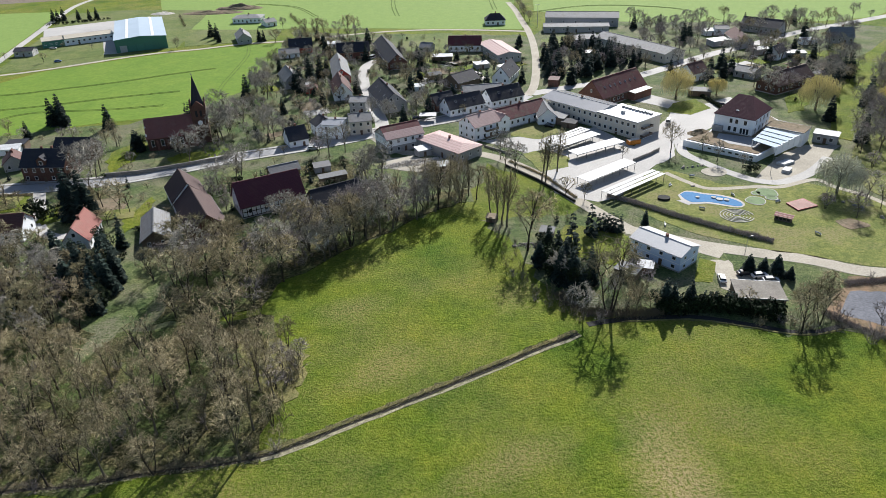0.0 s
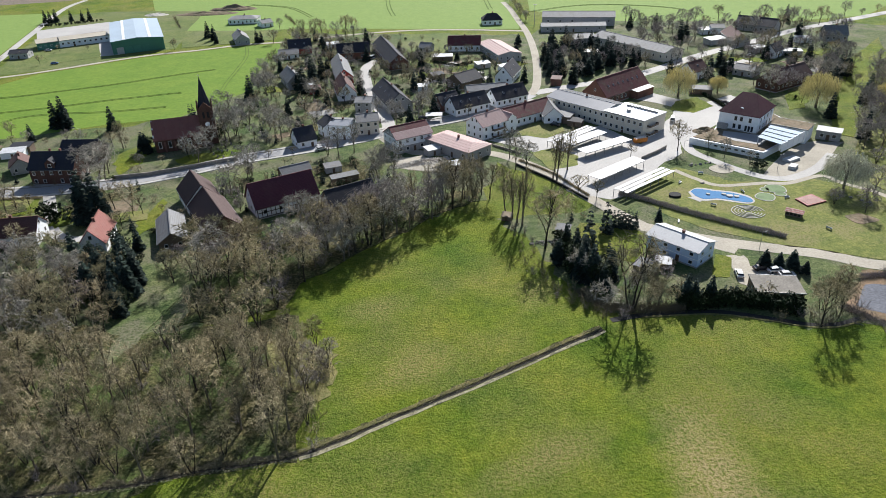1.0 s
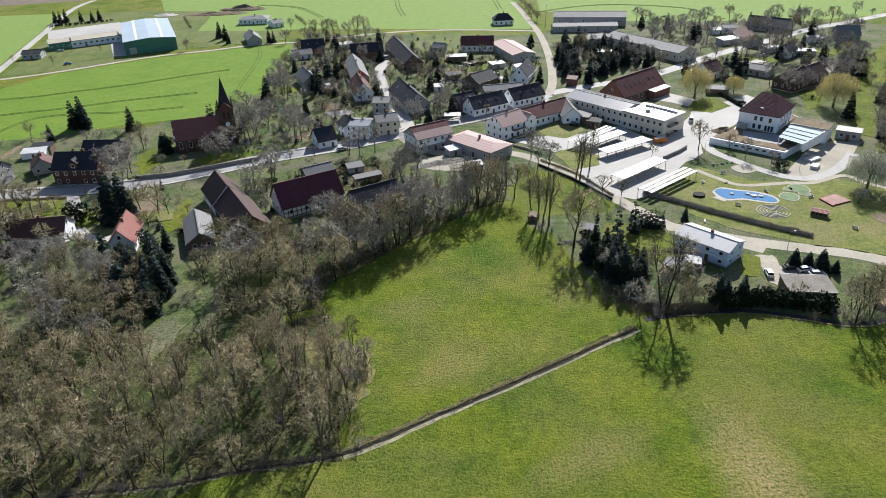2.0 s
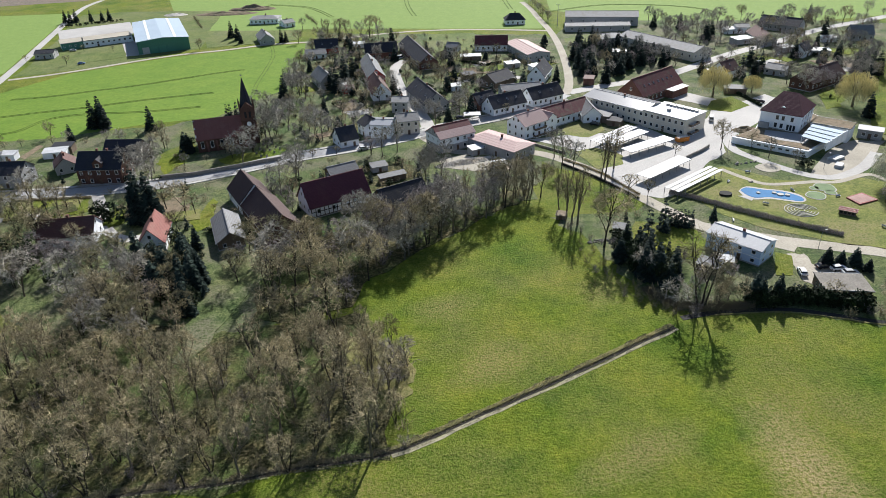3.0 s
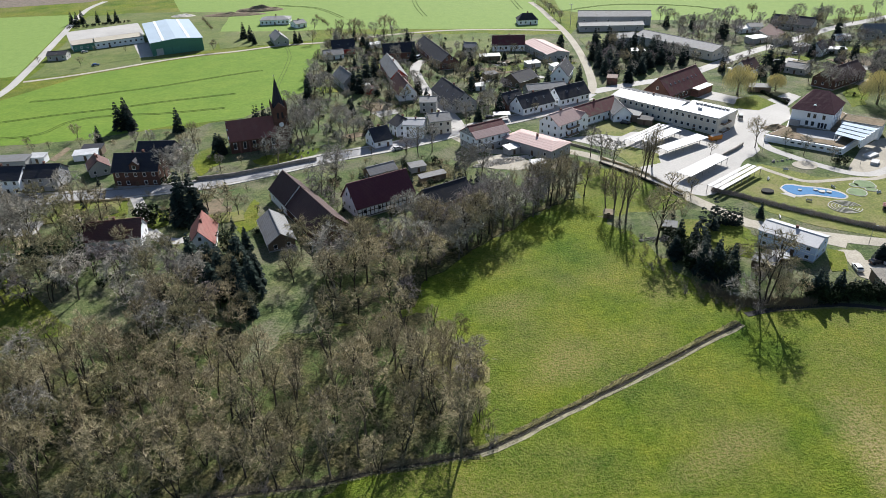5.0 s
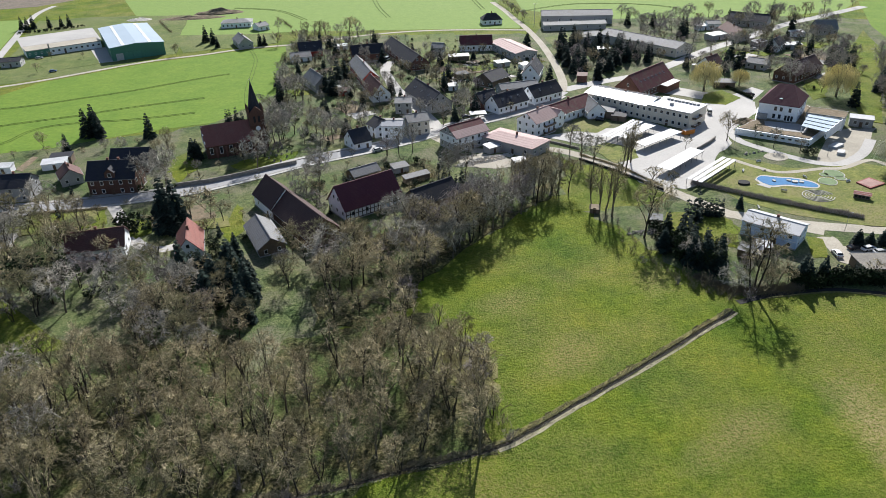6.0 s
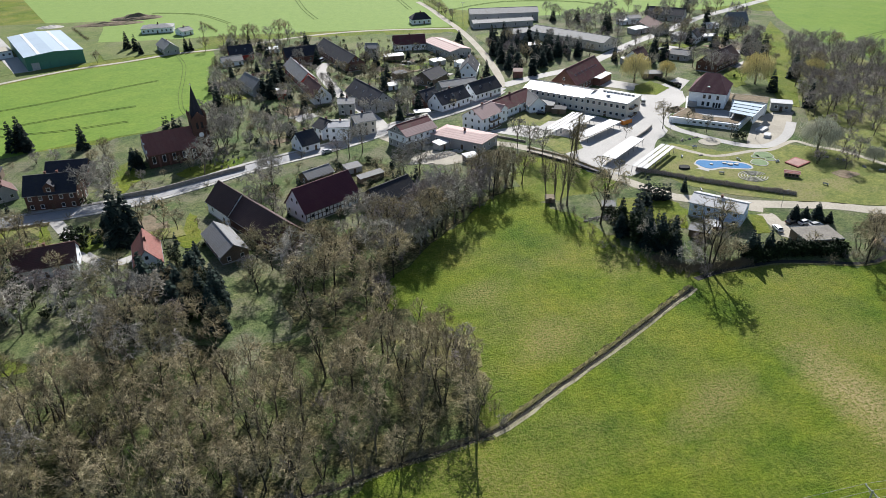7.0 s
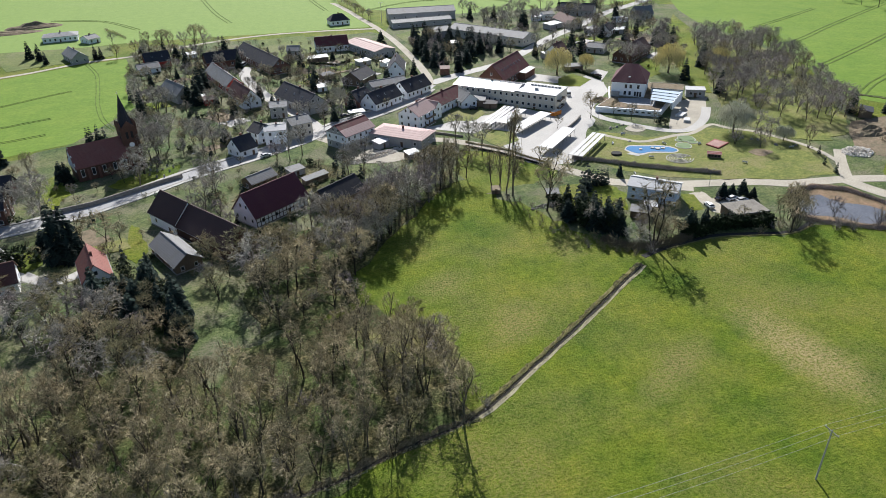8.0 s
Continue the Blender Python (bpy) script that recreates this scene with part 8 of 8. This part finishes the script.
plant(pine, 22.8, 165.0, 0.80, 175)
plant(spruce, 30.1, 154.3, 0.94, 319)
plant(spruce, 35.2, 155.5, 0.78, 175)
plant(pine, 32.0, 150.1, 0.80, 130)
plant(spruce, 27.0, 155.9, 0.88, 150)
plant(laurel, 25.6, 174.7, 1.60, 155)
plant(laurel, 30.5, 169.5, 1.60, 85)
plant(laurel, 25.1, 158.9, 1.80, 15)
plant(ivy_tree, 24.9, 169.7, 0.80, 200)
plant(ivy_tree, 26.1, 160.3, 1.00, 35)
plant(ivy_tree, 29.2, 155.8, 0.90, 255)
plant(ivy_tree, 32.3, 151.5, 0.90, 115)
plant(ivy_tree, 30.1, 166.3, 0.80, 115)
plant(ivy_tree, 36.0, 159.9, 0.70, 130)
plant(ivy_tree, 49.8, 142.9, 0.60, 70)
plant(linden, 147.2, 314.7, 1.00, 340)
plant(beech, 158.3, 319.1, 0.85, 186)
plant(linden, 147.1, 332.5, 0.90, 55)
plant(linden, 121.0, 372.3, 0.80, 10)
plant(beech, 138.5, 382.6, 0.75, 274)
plant(linden, 100.2, 382.9, 0.80, 166)
plant(beech, 89.5, 384.4, 0.80, 281)
plant(linden, 170.4, 402.7, 0.80, 350)
plant(beech, 180.6, 410.0, 0.80, 112)
plant(linden, 138.8, 407.5, 0.70, 10)
plant(beech, 153.7, 393.9, 0.75, 108)
plant(plum, -40.1, 121.4, 0.95, 65)
plant(plum, -40.1, 114.7, 0.80, 86)
plant(bush_red, -38.8, 124.4, 1.20, 125)
plant(bush_red, -36.6, 121.5, 1.3, 40)
plant(bush, -36.2, 118.2, 1.0, 200)
plant(plum, -36.8, 124.8, 0.75, 310)
plant(bush_olive, -37.0, 105.6, 1.1, 80)
plant(bush, -36.5, 101.8, 0.9, 150)
plant(alder, -38.2, 103.4, 0.6, 20)
plant(bush_red, -36.0, 96.6, 0.9, 270)
plant(birch, -40.5, 129.8, 0.7, 90)
plant(bush, -43.2, 134.5, 1.1, 10)
plant(bush_red, -38.4, 116.5, 1.30, 175)
plant(bush, -38.9, 110.2, 1.20, 175)
plant(ivy_tree, -152.6, 168.6, 1.5, 124)
plant(ivy_tree, -147.6, 170.6, 1.3, 240)
plant(ivy_tree, -114.0, 146.7, 0.80, 75)
plant(linden, -174.6, 195.1, 1.10, 100)
plant(linden, -180.8, 203.5, 1.00, 330)
plant(small_oak, -152.4, 189.6, 1.30, 180)
plant(small_oak, -147.7, 191.1, 1.10, 15)
plant(small_oak, -139.6, 184.9, 0.90, 284)
plant(linden, -130.4, 158.6, 1.00, 115)
plant(birch, -125.5, 164.1, 0.90, 10)
plant(small_oak, -114.0, 208.7, 1.20, 290)
plant(small_oak, -120.8, 210.6, 1.10, 50)
plant(spruce, 157.7, 279.2, 0.90, 263)
plant(spruce, 182.8, 296.9, 1.10, 41)
plant(spruce, 158.1, 253.6, 0.90, 46)
plant(spruce, 191.0, 349.9, 0.90, 66)
plant(spruce, 193.1, 347.1, 1.00, 139)
plant(spruce, 197.0, 346.8, 0.90, 206)
plant(spruce, 198.2, 342.8, 1.00, 282)
plant(linden, -26.7, 227.2, 1.15, 35)
plant(linden, -136.7, 244.1, 1.10, 83)
plant(linden, -79.4, 228.4, 1.05, 59)
plant(linden, -97.3, 273.0, 1.15, 224)
plant(linden, -93.2, 288.7, 1.10, 351)
plant(linden, -105.3, 299.2, 1.20, 340)
plant(linden, -102.7, 263.3, 0.90, 25)
plant(plum, -54.1, 255.3, 1.00, 70)
plant(small_ash, -49.5, 253.0, 1.20, 219)
plant(small_ash, -43.9, 257.4, 1.20, 10)
plant(small_oak, -62.6, 319.7, 1.00, 0)
plant(small_oak, -71.2, 307.7, 1.10, 160)
plant(ivy_tree, -101.7, 164.0, 1.00, 325)
plant(ivy_tree, -96.7, 156.3, 0.90, 180)
plant(ivy_tree, -112.1, 172.6, 0.80, 260)
plant(ivy_tree, -120.9, 158.0, 0.80, 175)
plant(ivy_tree, -99.1, 163.8, 0.90, 30)
plant(ivy_tree, -93.5, 149.3, 0.80, 120)
plant(thuja, 32.9, 173.7, 1.75, 20)
plant(thuja, 39.8, 181.5, 1.6, 80)
plant(thuja, 38.2, 170.1, 0.60, 45)
plant(spruce, 57.8, 188.2, 0.42, 181)
plant(thuja, 31.1, 190.8, 0.50, 160)
plant(bush, 34.9, 192.6, 0.90, 285)
plant(bush, 31.5, 193.5, 0.80, 139)
plant(spruce, 51.1, 142.1, 0.75, 156)
plant(spruce, 53.2, 142.5, 0.60, 248)
plant(pine, 77.8, 158.3, 0.62, 273)
plant(pine, 82.0, 158.7, 0.48, 96)
plant(pine, 84.6, 156.9, 0.66, 268)
plant(pine, 87.4, 154.7, 0.42, 104)
plant(fruit, 71.2, 141.3, 1.10, 98)
plant(oak, 79.7, 130.6, 1.00, 182)
plant(alder, 85.6, 134.3, 0.95, 355)
plant(alder, 89.9, 140.6, 0.80, 344)
plant(birch, 85.9, 137.8, 0.80, 240)
plant(birch, 83.2, 137.9, 0.75, 100)
plant(bush_red, 90.1, 135.3, 1.40, 190)
plant(bush_olive, 82.5, 133.2, 1.30, 230)
plant(bush, 79.7, 134.5, 1.20, 40)
plant(bush_red, 94.3, 127.3, 1.60, 55)
plant(plum, 99.7, 133.3, 0.90, 320)
plant(bush_red, 98.0, 124.5, 1.30, 274)
plant(bush_red, 107.3, 123.6, 1.50, 205)
plant(bush_red, 107.5, 153.3, 0.80, 145)
plant(bush, 113.0, 127.4, 1.40, 195)
plant(willow_tree, 104.3, 316.2, 1.3, 305)
plant(willow_tree, 158.8, 293.8, 1.4, 302)
plant(willow_tree, 124.6, 320.4, 0.75, 40)
plant(willow_tree, 188.5, 291.4, 1.00, 236)
plant(cherry, 125.6, 207.5, 1.4, 114)
plant(cherry, 136.3, 191.1, 0.70, 12)
plant(linden, 132.9, 202.8, 0.80, 340)
plant(linden, 133.4, 195.3, 0.70, 192)
plant(plum, 116.5, 196.1, 0.80, 148)
plant(beech, 122.7, 189.1, 0.70, 121)
plant(alder, 139.2, 181.5, 0.70, 356)
plant(spruce, -125.6, 201.1, 1.50, 199)
plant(spruce, -123.4, 205.1, 1.30, 295)
plant(pine, -131.0, 210.1, 0.80, 41)
plant(laurel, -139.8, 203.5, 2.60, 46)
plant(laurel, -136.6, 200.8, 1.40, 148)
plant(spruce, -184.1, 301.5, 1.05, 36)
plant(spruce, -181.0, 303.4, 1.15, 86)
plant(spruce, -178.5, 300.2, 0.95, 151)
plant(ivy_tree, -130.9, 271.3, 0.55, 290)
plant(ivy_tree, -104.0, 283.9, 0.70, 5)
plant(spruce, -155.9, 295.4, 0.90, 42)
plant(spruce, -186.5, 283.9, 0.65, 202)
plant(spruce, -129.1, 264.6, 0.70, 320)
plant(pine, -131.1, 266.1, 0.90, 265)
plant(ash, -141.9, 271.1, 0.80, 327)
plant(small_ash, -161.2, 274.4, 0.80, 142)
plant(linden, -135.1, 237.1, 1.15, 30)
plant(linden, -137.6, 238.4, 0.90, 314)
plant(linden, -104.3, 251.1, 1.00, 326)
plant(linden, -100.3, 276.4, 1.25, 105)
plant(plum, -97.7, 283.2, 1.80, 180)
plant(linden, -80.0, 236.4, 1.00, 26)
plant(linden, -83.6, 219.9, 0.95, 289)
plant(linden, -80.4, 281.4, 1.00, 310)
plant(linden, -76.0, 273.9, 1.05, 85)
plant(plum, -96.8, 342.8, 1.70, 215)
plant(linden, -92.9, 334.5, 1.10, 309)
plant(plum, -101.9, 348.5, 1.40, 95)
plant(spruce, -103.5, 335.8, 1.00, 50)
plant(thuja, -108.8, 365.5, 1.20, 305)
plant(spruce, -78.3, 345.6, 1.10, 295)
plant(spruce, -75.9, 361.2, 1.20, 334)
plant(spruce, -72.7, 372.2, 1.00, 35)
plant(spruce, -81.7, 351.2, 0.90, 210)
plant(linden, -63.4, 338.7, 0.70, 300)
plant(small_oak, -67.6, 337.2, 0.90, 201)
plant(oak, -91.6, 472.5, 1.05, 320)
plant(ash, -99.3, 473.8, 0.90, 180)
plant(oak, -71.5, 476.4, 1.10, 319)
plant(ash, -86.8, 475.3, 0.80, 45)
plant(ash, -65.8, 479.1, 0.80, 58)
plant(small_oak, -118.2, 466.3, 1.00, 194)
plant(small_ash, -121.9, 507.5, 0.90, 163)
plant(spruce, -169.4, 492.3, 0.90, 44)
plant(spruce, -162.8, 484.0, 0.85, 140)
plant(spruce, -158.1, 472.6, 0.60, 200)
plant(spruce, -130.4, 471.7, 0.70, 338)
plant(spruce, -127.3, 471.2, 0.60, 34)
plant(spruce, -322.9, 572.5, 0.80, 33)
plant(spruce, -318.5, 571.7, 0.75, 96)
plant(spruce, -314.7, 573.4, 0.85, 163)
plant(spruce, -304.1, 576.2, 0.70, 339)
plant(spruce, -295.3, 577.0, 0.65, 116)
plant(spruce, -289.9, 578.4, 0.75, 204)
plant(fruit, -255.3, 427.8, 1.10, 332)
plant(fruit, -285.2, 437.8, 0.90, 176)
plant(fruit, -277.7, 447.1, 0.80, 26)
plant(fruit, -260.9, 465.0, 0.80, 96)
plant(fruit, -240.2, 461.8, 0.70, 100)
plant(small_oak, -181.2, 456.1, 0.80, 92)
plant(linden, -32.2, 227.7, 1.00, 206)
plant(linden, -33.5, 226.8, 0.75, 170)
plant(linden, -23.8, 205.5, 1.00, 331)
plant(oak, -23.3, 202.4, 0.70, 20)
plant(laurel, -34.4, 222.9, 0.90, 166)
plant(spruce, -33.9, 215.5, 0.60, 239)
plant(poplar, 30.4, 223.1, 0.95, 210)
plant(poplar, 31.5, 221.9, 1.00, 265)
plant(poplar, 37.0, 232.0, 0.90, 296)
plant(small_ash, 17.2, 245.3, 1.20, 200)
plant(small_ash, 18.1, 233.8, 1.30, 12)
plant(small_ash, 21.4, 228.1, 1.30, 196)
plant(oak, 6.8, 209.6, 0.90, 305)
plant(fruit, 62.8, 242.0, 1.00, 252)
plant(fruit, 36.6, 209.3, 1.40, 295)
plant(fruit, 42.4, 206.5, 1.20, 195)
plant(oak, 82.4, 247.3, 0.85, 56)
plant(small_ash, 96.7, 237.5, 0.80, 340)
plant(small_ash, 103.1, 230.1, 0.60, 352)
plant(thuja, 105.5, 229.9, 0.75, 76)
plant(laurel, 106.6, 226.5, 1.30, 192)
plant(fruit, 4.0, 299.1, 1.00, 30)
plant(small_oak, 94.9, 248.5, 0.70, 62)
plant(spruce, 142.6, 366.8, 0.95, 195)
plant(spruce, 138.0, 349.9, 0.85, 310)
plant(spruce, 143.3, 434.8, 1.00, 190)
plant(spruce, 148.4, 440.6, 0.90, 234)
plant(oak, 186.2, 407.7, 0.85, 255)
plant(oak, 178.4, 398.6, 0.70, 206)
plant(oak, 213.4, 426.8, 1.00, 200)
plant(oak, 165.0, 400.7, 0.75, 265)
plant(oak, 188.0, 447.9, 0.80, 190)
plant(ash, 205.9, 436.3, 0.90, 300)
plant(oak, 245.7, 465.6, 0.90, 335)
plant(spruce, 231.3, 482.1, 0.90, 254)
plant(oak, 187.6, 490.0, 0.80, 134)
plant(small_oak, -198.6, 290.2, 0.80, 275)
plant(fruit, -214.5, 279.8, 1.00, 91)
plant(fruit, -210.6, 275.4, 0.80, 158)
plant(fruit, -205.7, 278.9, 0.70, 336)
plant(fruit, -193.1, 280.4, 0.80, 349)
plant(linden, -171.3, 219.4, 1.05, 126)
plant(ash, -164.4, 208.5, 0.85, 265)
plant(ash, -159.1, 207.2, 0.80, 86)
plant(ash, -155.0, 206.5, 0.85, 229)
plant(ash, -156.4, 214.4, 0.60, 245)
plant(fruit, -151.4, 214.0, 1.00, 60)
plant(fruit, -133.1, 204.7, 0.90, 300)
plant(fruit, -109.6, 206.1, 1.35, 85)
plant(fruit, -114.4, 194.2, 1.20, 234)
plant(fruit, -112.6, 196.0, 1.20, 310)
plant(laurel, -145.0, 235.4, 1.20, 55)
plant(linden, -143.7, 238.8, 1.00, 265)
plant(linden, -132.1, 225.0, 0.90, 25)
plant(birch, -138.3, 119.5, 0.90, 50)
plant(oak, -127.3, 118.8, 0.85, 285)
plant(oak, -133.4, 117.3, 0.80, 290)
plant(spruce, 59.7, 345.5, 1.00, 320)
plant(plum, 59.1, 391.4, 1.00, 295)
row(42, [(53.7, 142.0), (60.1, 142.2), (68.7, 142.9)], 1.7, [thuja, thuja, spruce], 0.65, 0.85, 0.4, "evergreen row above the stream")
row(49, [(42.6, 185.0), (49.7, 183.3)], 0.95, [thuja], 0.8, 1.0, 0.25, "row of pointed evergreens below the lane")
row(43, [(-125.2, 307.9), (-117.6, 312.1)], 1.5, [thuja], 0.8, 1.2, 0.4, "thujas behind the church")
row(46, [(55.3, 505.3), (54.1, 560.6), (52.4, 609.9), (51.1, 692.8)], 8.0, [small_ash, small_oak], 0.6, 0.8, 0.5, "avenue of bare trees")
row(47, [(138.9, 176.4), (128.4, 162.8), (128.4, 156.0)], 6.0, [thuja], 0.5, 0.7, 0.3, "young conifers on the lawn")
row(48, [(71.4, 135.5), (78.2, 132.5), (85.8, 132.0), (92.0, 133.8)], 3.0, SHRUBS, 0.5, 1.0, 0.8, "bushes along the stream")
row(50, [(-317.1, 553.4), (-297.0, 563.3), (-278.7, 574.0)], 2.2, [laurel], 0.6, 0.8, 0.2, "clipped hedge by the hall")
row(51, [(-128.4, 565.7), (-114.0, 526.7)], 2.4, [bush], 0.5, 0.8, 0.5, "field hedge of low shrubs")
row(52, [(-221.7, 578.1), (-200.9, 529.1)], 2.4, [bush], 0.5, 0.7, 0.3, "field hedge of low shrubs")
scatter(87, [(12.2, 194.5), (15.2, 189.6), (17.5, 177.4), (17.8, 168.3), (19.6, 157.4), (26.7, 146.5), (32.6, 138.0), (30.6, 135.3), (22.5, 143.1), (15.2, 153.1), (12.3, 165.6), (13.6, 175.9), (11.4, 183.9)], 2.6, SHRUBS, 0.3, 0.8, "brambles at the meadow corner")
scatter(88, [(-53.8, 159.1), (-37.8, 174.4), (-25.0, 187.1), (2.6, 207.7), (2.9, 214.7), (-18.5, 198.6), (-37.5, 182.5), (-47.7, 172.8), (-55.7, 165.3)], 2.8, SHRUBS, 0.3, 0.85, "brambles along the meadow edge")
scatter(59, [(-82, 230), (-64, 243), (-44, 250), (-28, 236), (-26, 214), (-46, 222), (-70, 228)], 4.6, [laurel, bush, bush_olive, laurel, fruit, thuja], 0.6, 1.1, "bushes in the gardens by the street")
GROUNDS = [("garden_bed", M_SOIL, "dug brown garden bed"), ("garden_lawn", M_MEADOW, "fresh green garden lawn"), ("garden_lawn", M_LAWN, "pale short garden lawn"), ("paved_yard", M_CONCRETE, "pale paved garden yard"), ("rough_ground", M_LITTER, "rough ground with dead leaves")]
patches(81, [(-111.2, 415.8), (-106.5, 497.1), (-42.7, 459.5), (-9.9, 401.3), (-2.0, 351.7), (-9.6, 304.8), (-34.0, 280.1), (-81.2, 266.3), (-97.2, 314.9), (-107.3, 365.3)], 26, GROUNDS)
patches(82, [(107.6, 359.7), (148.9, 391.8), (210.2, 427.3), (247.6, 438.0), (195.7, 326.2), (152.4, 298.8), (159.1, 331.0), (158.5, 364.6), (122.2, 330.6)], 22, GROUNDS)
patches(83, [(-192.6, 188.9), (-213.5, 223.9), (-148.9, 223.1), (-110.1, 229.6), (-85.1, 227.4), (-78.5, 180.3), (-120.5, 173.2), (-154.7, 175.7)], 14, GROUNDS)
patches(84, [(-23.1, 403.1), (46.0, 453.8), (44.9, 393.4), (35.5, 346.9), (-7.1, 304.5), (-13.7, 353.2)], 12, GROUNDS)
scatter(85, [(-111.2, 415.8), (-106.5, 497.1), (-5.1, 462.1), (44.9, 393.4), (35.5, 346.9), (-9.6, 304.8), (-34.0, 280.1), (-81.2, 266.3), (-97.2, 314.9), (-107.3, 365.3)], 8.0, [laurel, bush, bush_red, fruit, bush_olive], 0.35, 0.8, "low garden bushes")
scatter(86, [(-183.9, 174.5), (-233.7, 257.5), (-166.1, 269.6), (-113.9, 246.2), (-79.9, 254.8), (-43.9, 257.4), (-22.8, 237.6), (-25.1, 207.8), (-71.7, 179.7), (-119.4, 169.9)], 8.5, [laurel, bush, bush_olive, fruit, thuja], 0.4, 0.9, "low garden bushes")
scatter(25, [(-111.2, 415.8), (-106.5, 497.1), (-42.7, 459.5), (-9.9, 401.3), (-2.0, 351.7), (-9.6, 304.8), (-34.0, 280.1), (-81.2, 266.3), (-97.2, 314.9), (-107.3, 365.3)], 5.6, [small_oak, linden, fruit, plum, laurel, small_ash, bush, bush_red, fruit, small_oak], 0.5, 0.95, "village garden trees")
scatter(36, [(-29.7, 404.1), (-0.7, 428.7), (22.6, 396.6), (25.9, 359.1), (-3.1, 341.3), (-20.0, 306.0), (-32.5, 325.3)], 6.0, [laurel, thuja, fruit, fruit, bush, small_oak, linden], 0.5, 0.9, "conifers and bushes between the houses")
scatter(26, [(146.0, 233.4), (150.7, 218.2), (158.5, 204.3), (168.5, 197.5), (176.7, 196.8), (183.8, 203.6), (199.1, 226.7), (219.3, 259.6), (239.0, 298.2), (245.1, 327.0), (232.5, 342.2), (211.1, 339.5), (187.6, 305.4), (163.4, 267.2), (149.5, 242.7)], 6.4, [beech, beech, alder, plum, linden, beech], 0.7, 1.1, "trees of the park wood")
scatter(27, [(107.6, 359.7), (148.9, 391.8), (210.2, 427.3), (247.6, 438.0), (195.7, 326.2), (152.4, 298.8), (159.1, 331.0), (158.5, 364.6), (122.2, 330.6)], 6.4, [small_oak, linden, plum, spruce, beech, bush, fruit, laurel], 0.6, 1.05, "trees of the far gardens")
scatter(37, [(111.7, 397.3), (154.3, 420.2), (275.7, 490.7), (316.9, 504.9), (269.0, 479.3), (167.5, 479.4), (123.5, 501.5), (121.8, 459.0)], 7.4, [small_oak, linden, beech, spruce, fruit, plum], 0.65, 1.0, "trees of the far gardens")
scatter(38, [(52.5, 406.0), (63.9, 434.4), (85.8, 423.2), (102.2, 398.7), (111.9, 371.1), (82.0, 375.3), (66.7, 353.8), (49.5, 350.5)], 4.8, [spruce, spruce, spruce, small_oak, pine, plum, small_ash], 0.7, 1.05, "conifer stand behind the street")
scatter(39, [(-188.7, 278.5), (-150.8, 288.8), (-127.3, 247.5), (-112.9, 251.9), (-90.8, 268.6), (-73.9, 291.9), (-86.4, 313.6), (-106.9, 324.9), (-109.9, 270.6), (-122.8, 247.1), (-156.1, 282.2), (-194.4, 286.1)], 6.0, [fruit, small_oak, bush, laurel, small_ash, plum], 0.5, 0.9, "churchyard and garden trees")
scatter(40, [(-89.2, 227.8), (-80.8, 243.1), (-77.7, 217.0), (-70.1, 198.7), (-55.4, 199.5), (-38.5, 209.0), (-23.6, 227.0), (-26.4, 191.1), (-44.4, 181.2), (-64.8, 179.2), (-79.0, 183.9)], 5.0, [small_oak, fruit, bush, bush_olive, plum, laurel], 0.5, 0.9, "trees round the barns")
scatter(53, [(-159.7, 186.4), (-132.8, 184.4), (-116.5, 176.2), (-125.2, 187.5), (-134.5, 193.9), (-133.3, 180.9)], 9.0, [fruit, bush, small_oak], 0.6, 0.9, "trees west of the lane")
scatter(54, [(406.1, 411.6), (391.7, 341.9), (442.0, 338.0), (460.8, 417.1)], 14.0, [oak, small_oak, ash], 0.8, 1.1, "distant trees on the field edge")
scatter(55, [(187.4, 206.2), (208.8, 204.9), (209.7, 171.5), (170.7, 143.6), (166.7, 170.2), (173.6, 188.4)], 9.0, [small_oak, bush, spruce, fruit], 0.6, 1.0, "trees by the building yard")
scatter(56, [(-89.5, 189.2), (-78.5, 180.3), (-65.0, 182.1), (-64.1, 170.7), (-72.7, 160.4), (-81.2, 155.2), (-90.4, 171.0)], 5.6, [linden, small_oak, plum, birch, small_oak], 0.85, 1.25, "round bare trees behind the farm")
scatter(57, [(-112.3, 186.5), (-99.4, 181.9), (-92.5, 161.8), (-91.1, 145.2), (-99.2, 145.7), (-107.7, 162.9)], 4.6, [ivy_tree, spruce, laurel, laurel], 0.6, 1.0, "dark evergreens below the farm")
scatter(58, [(-111.2, 415.8), (-104.4, 478.1), (-42.7, 451.1), (-10.4, 394.6), (43.1, 437.7), (35.5, 346.9), (-7.1, 304.5), (-34.0, 280.1), (-81.2, 266.3), (-97.2, 314.9)], 15.0, [spruce, thuja, spruce, pine], 0.5, 0.85, "conifers between the village houses")
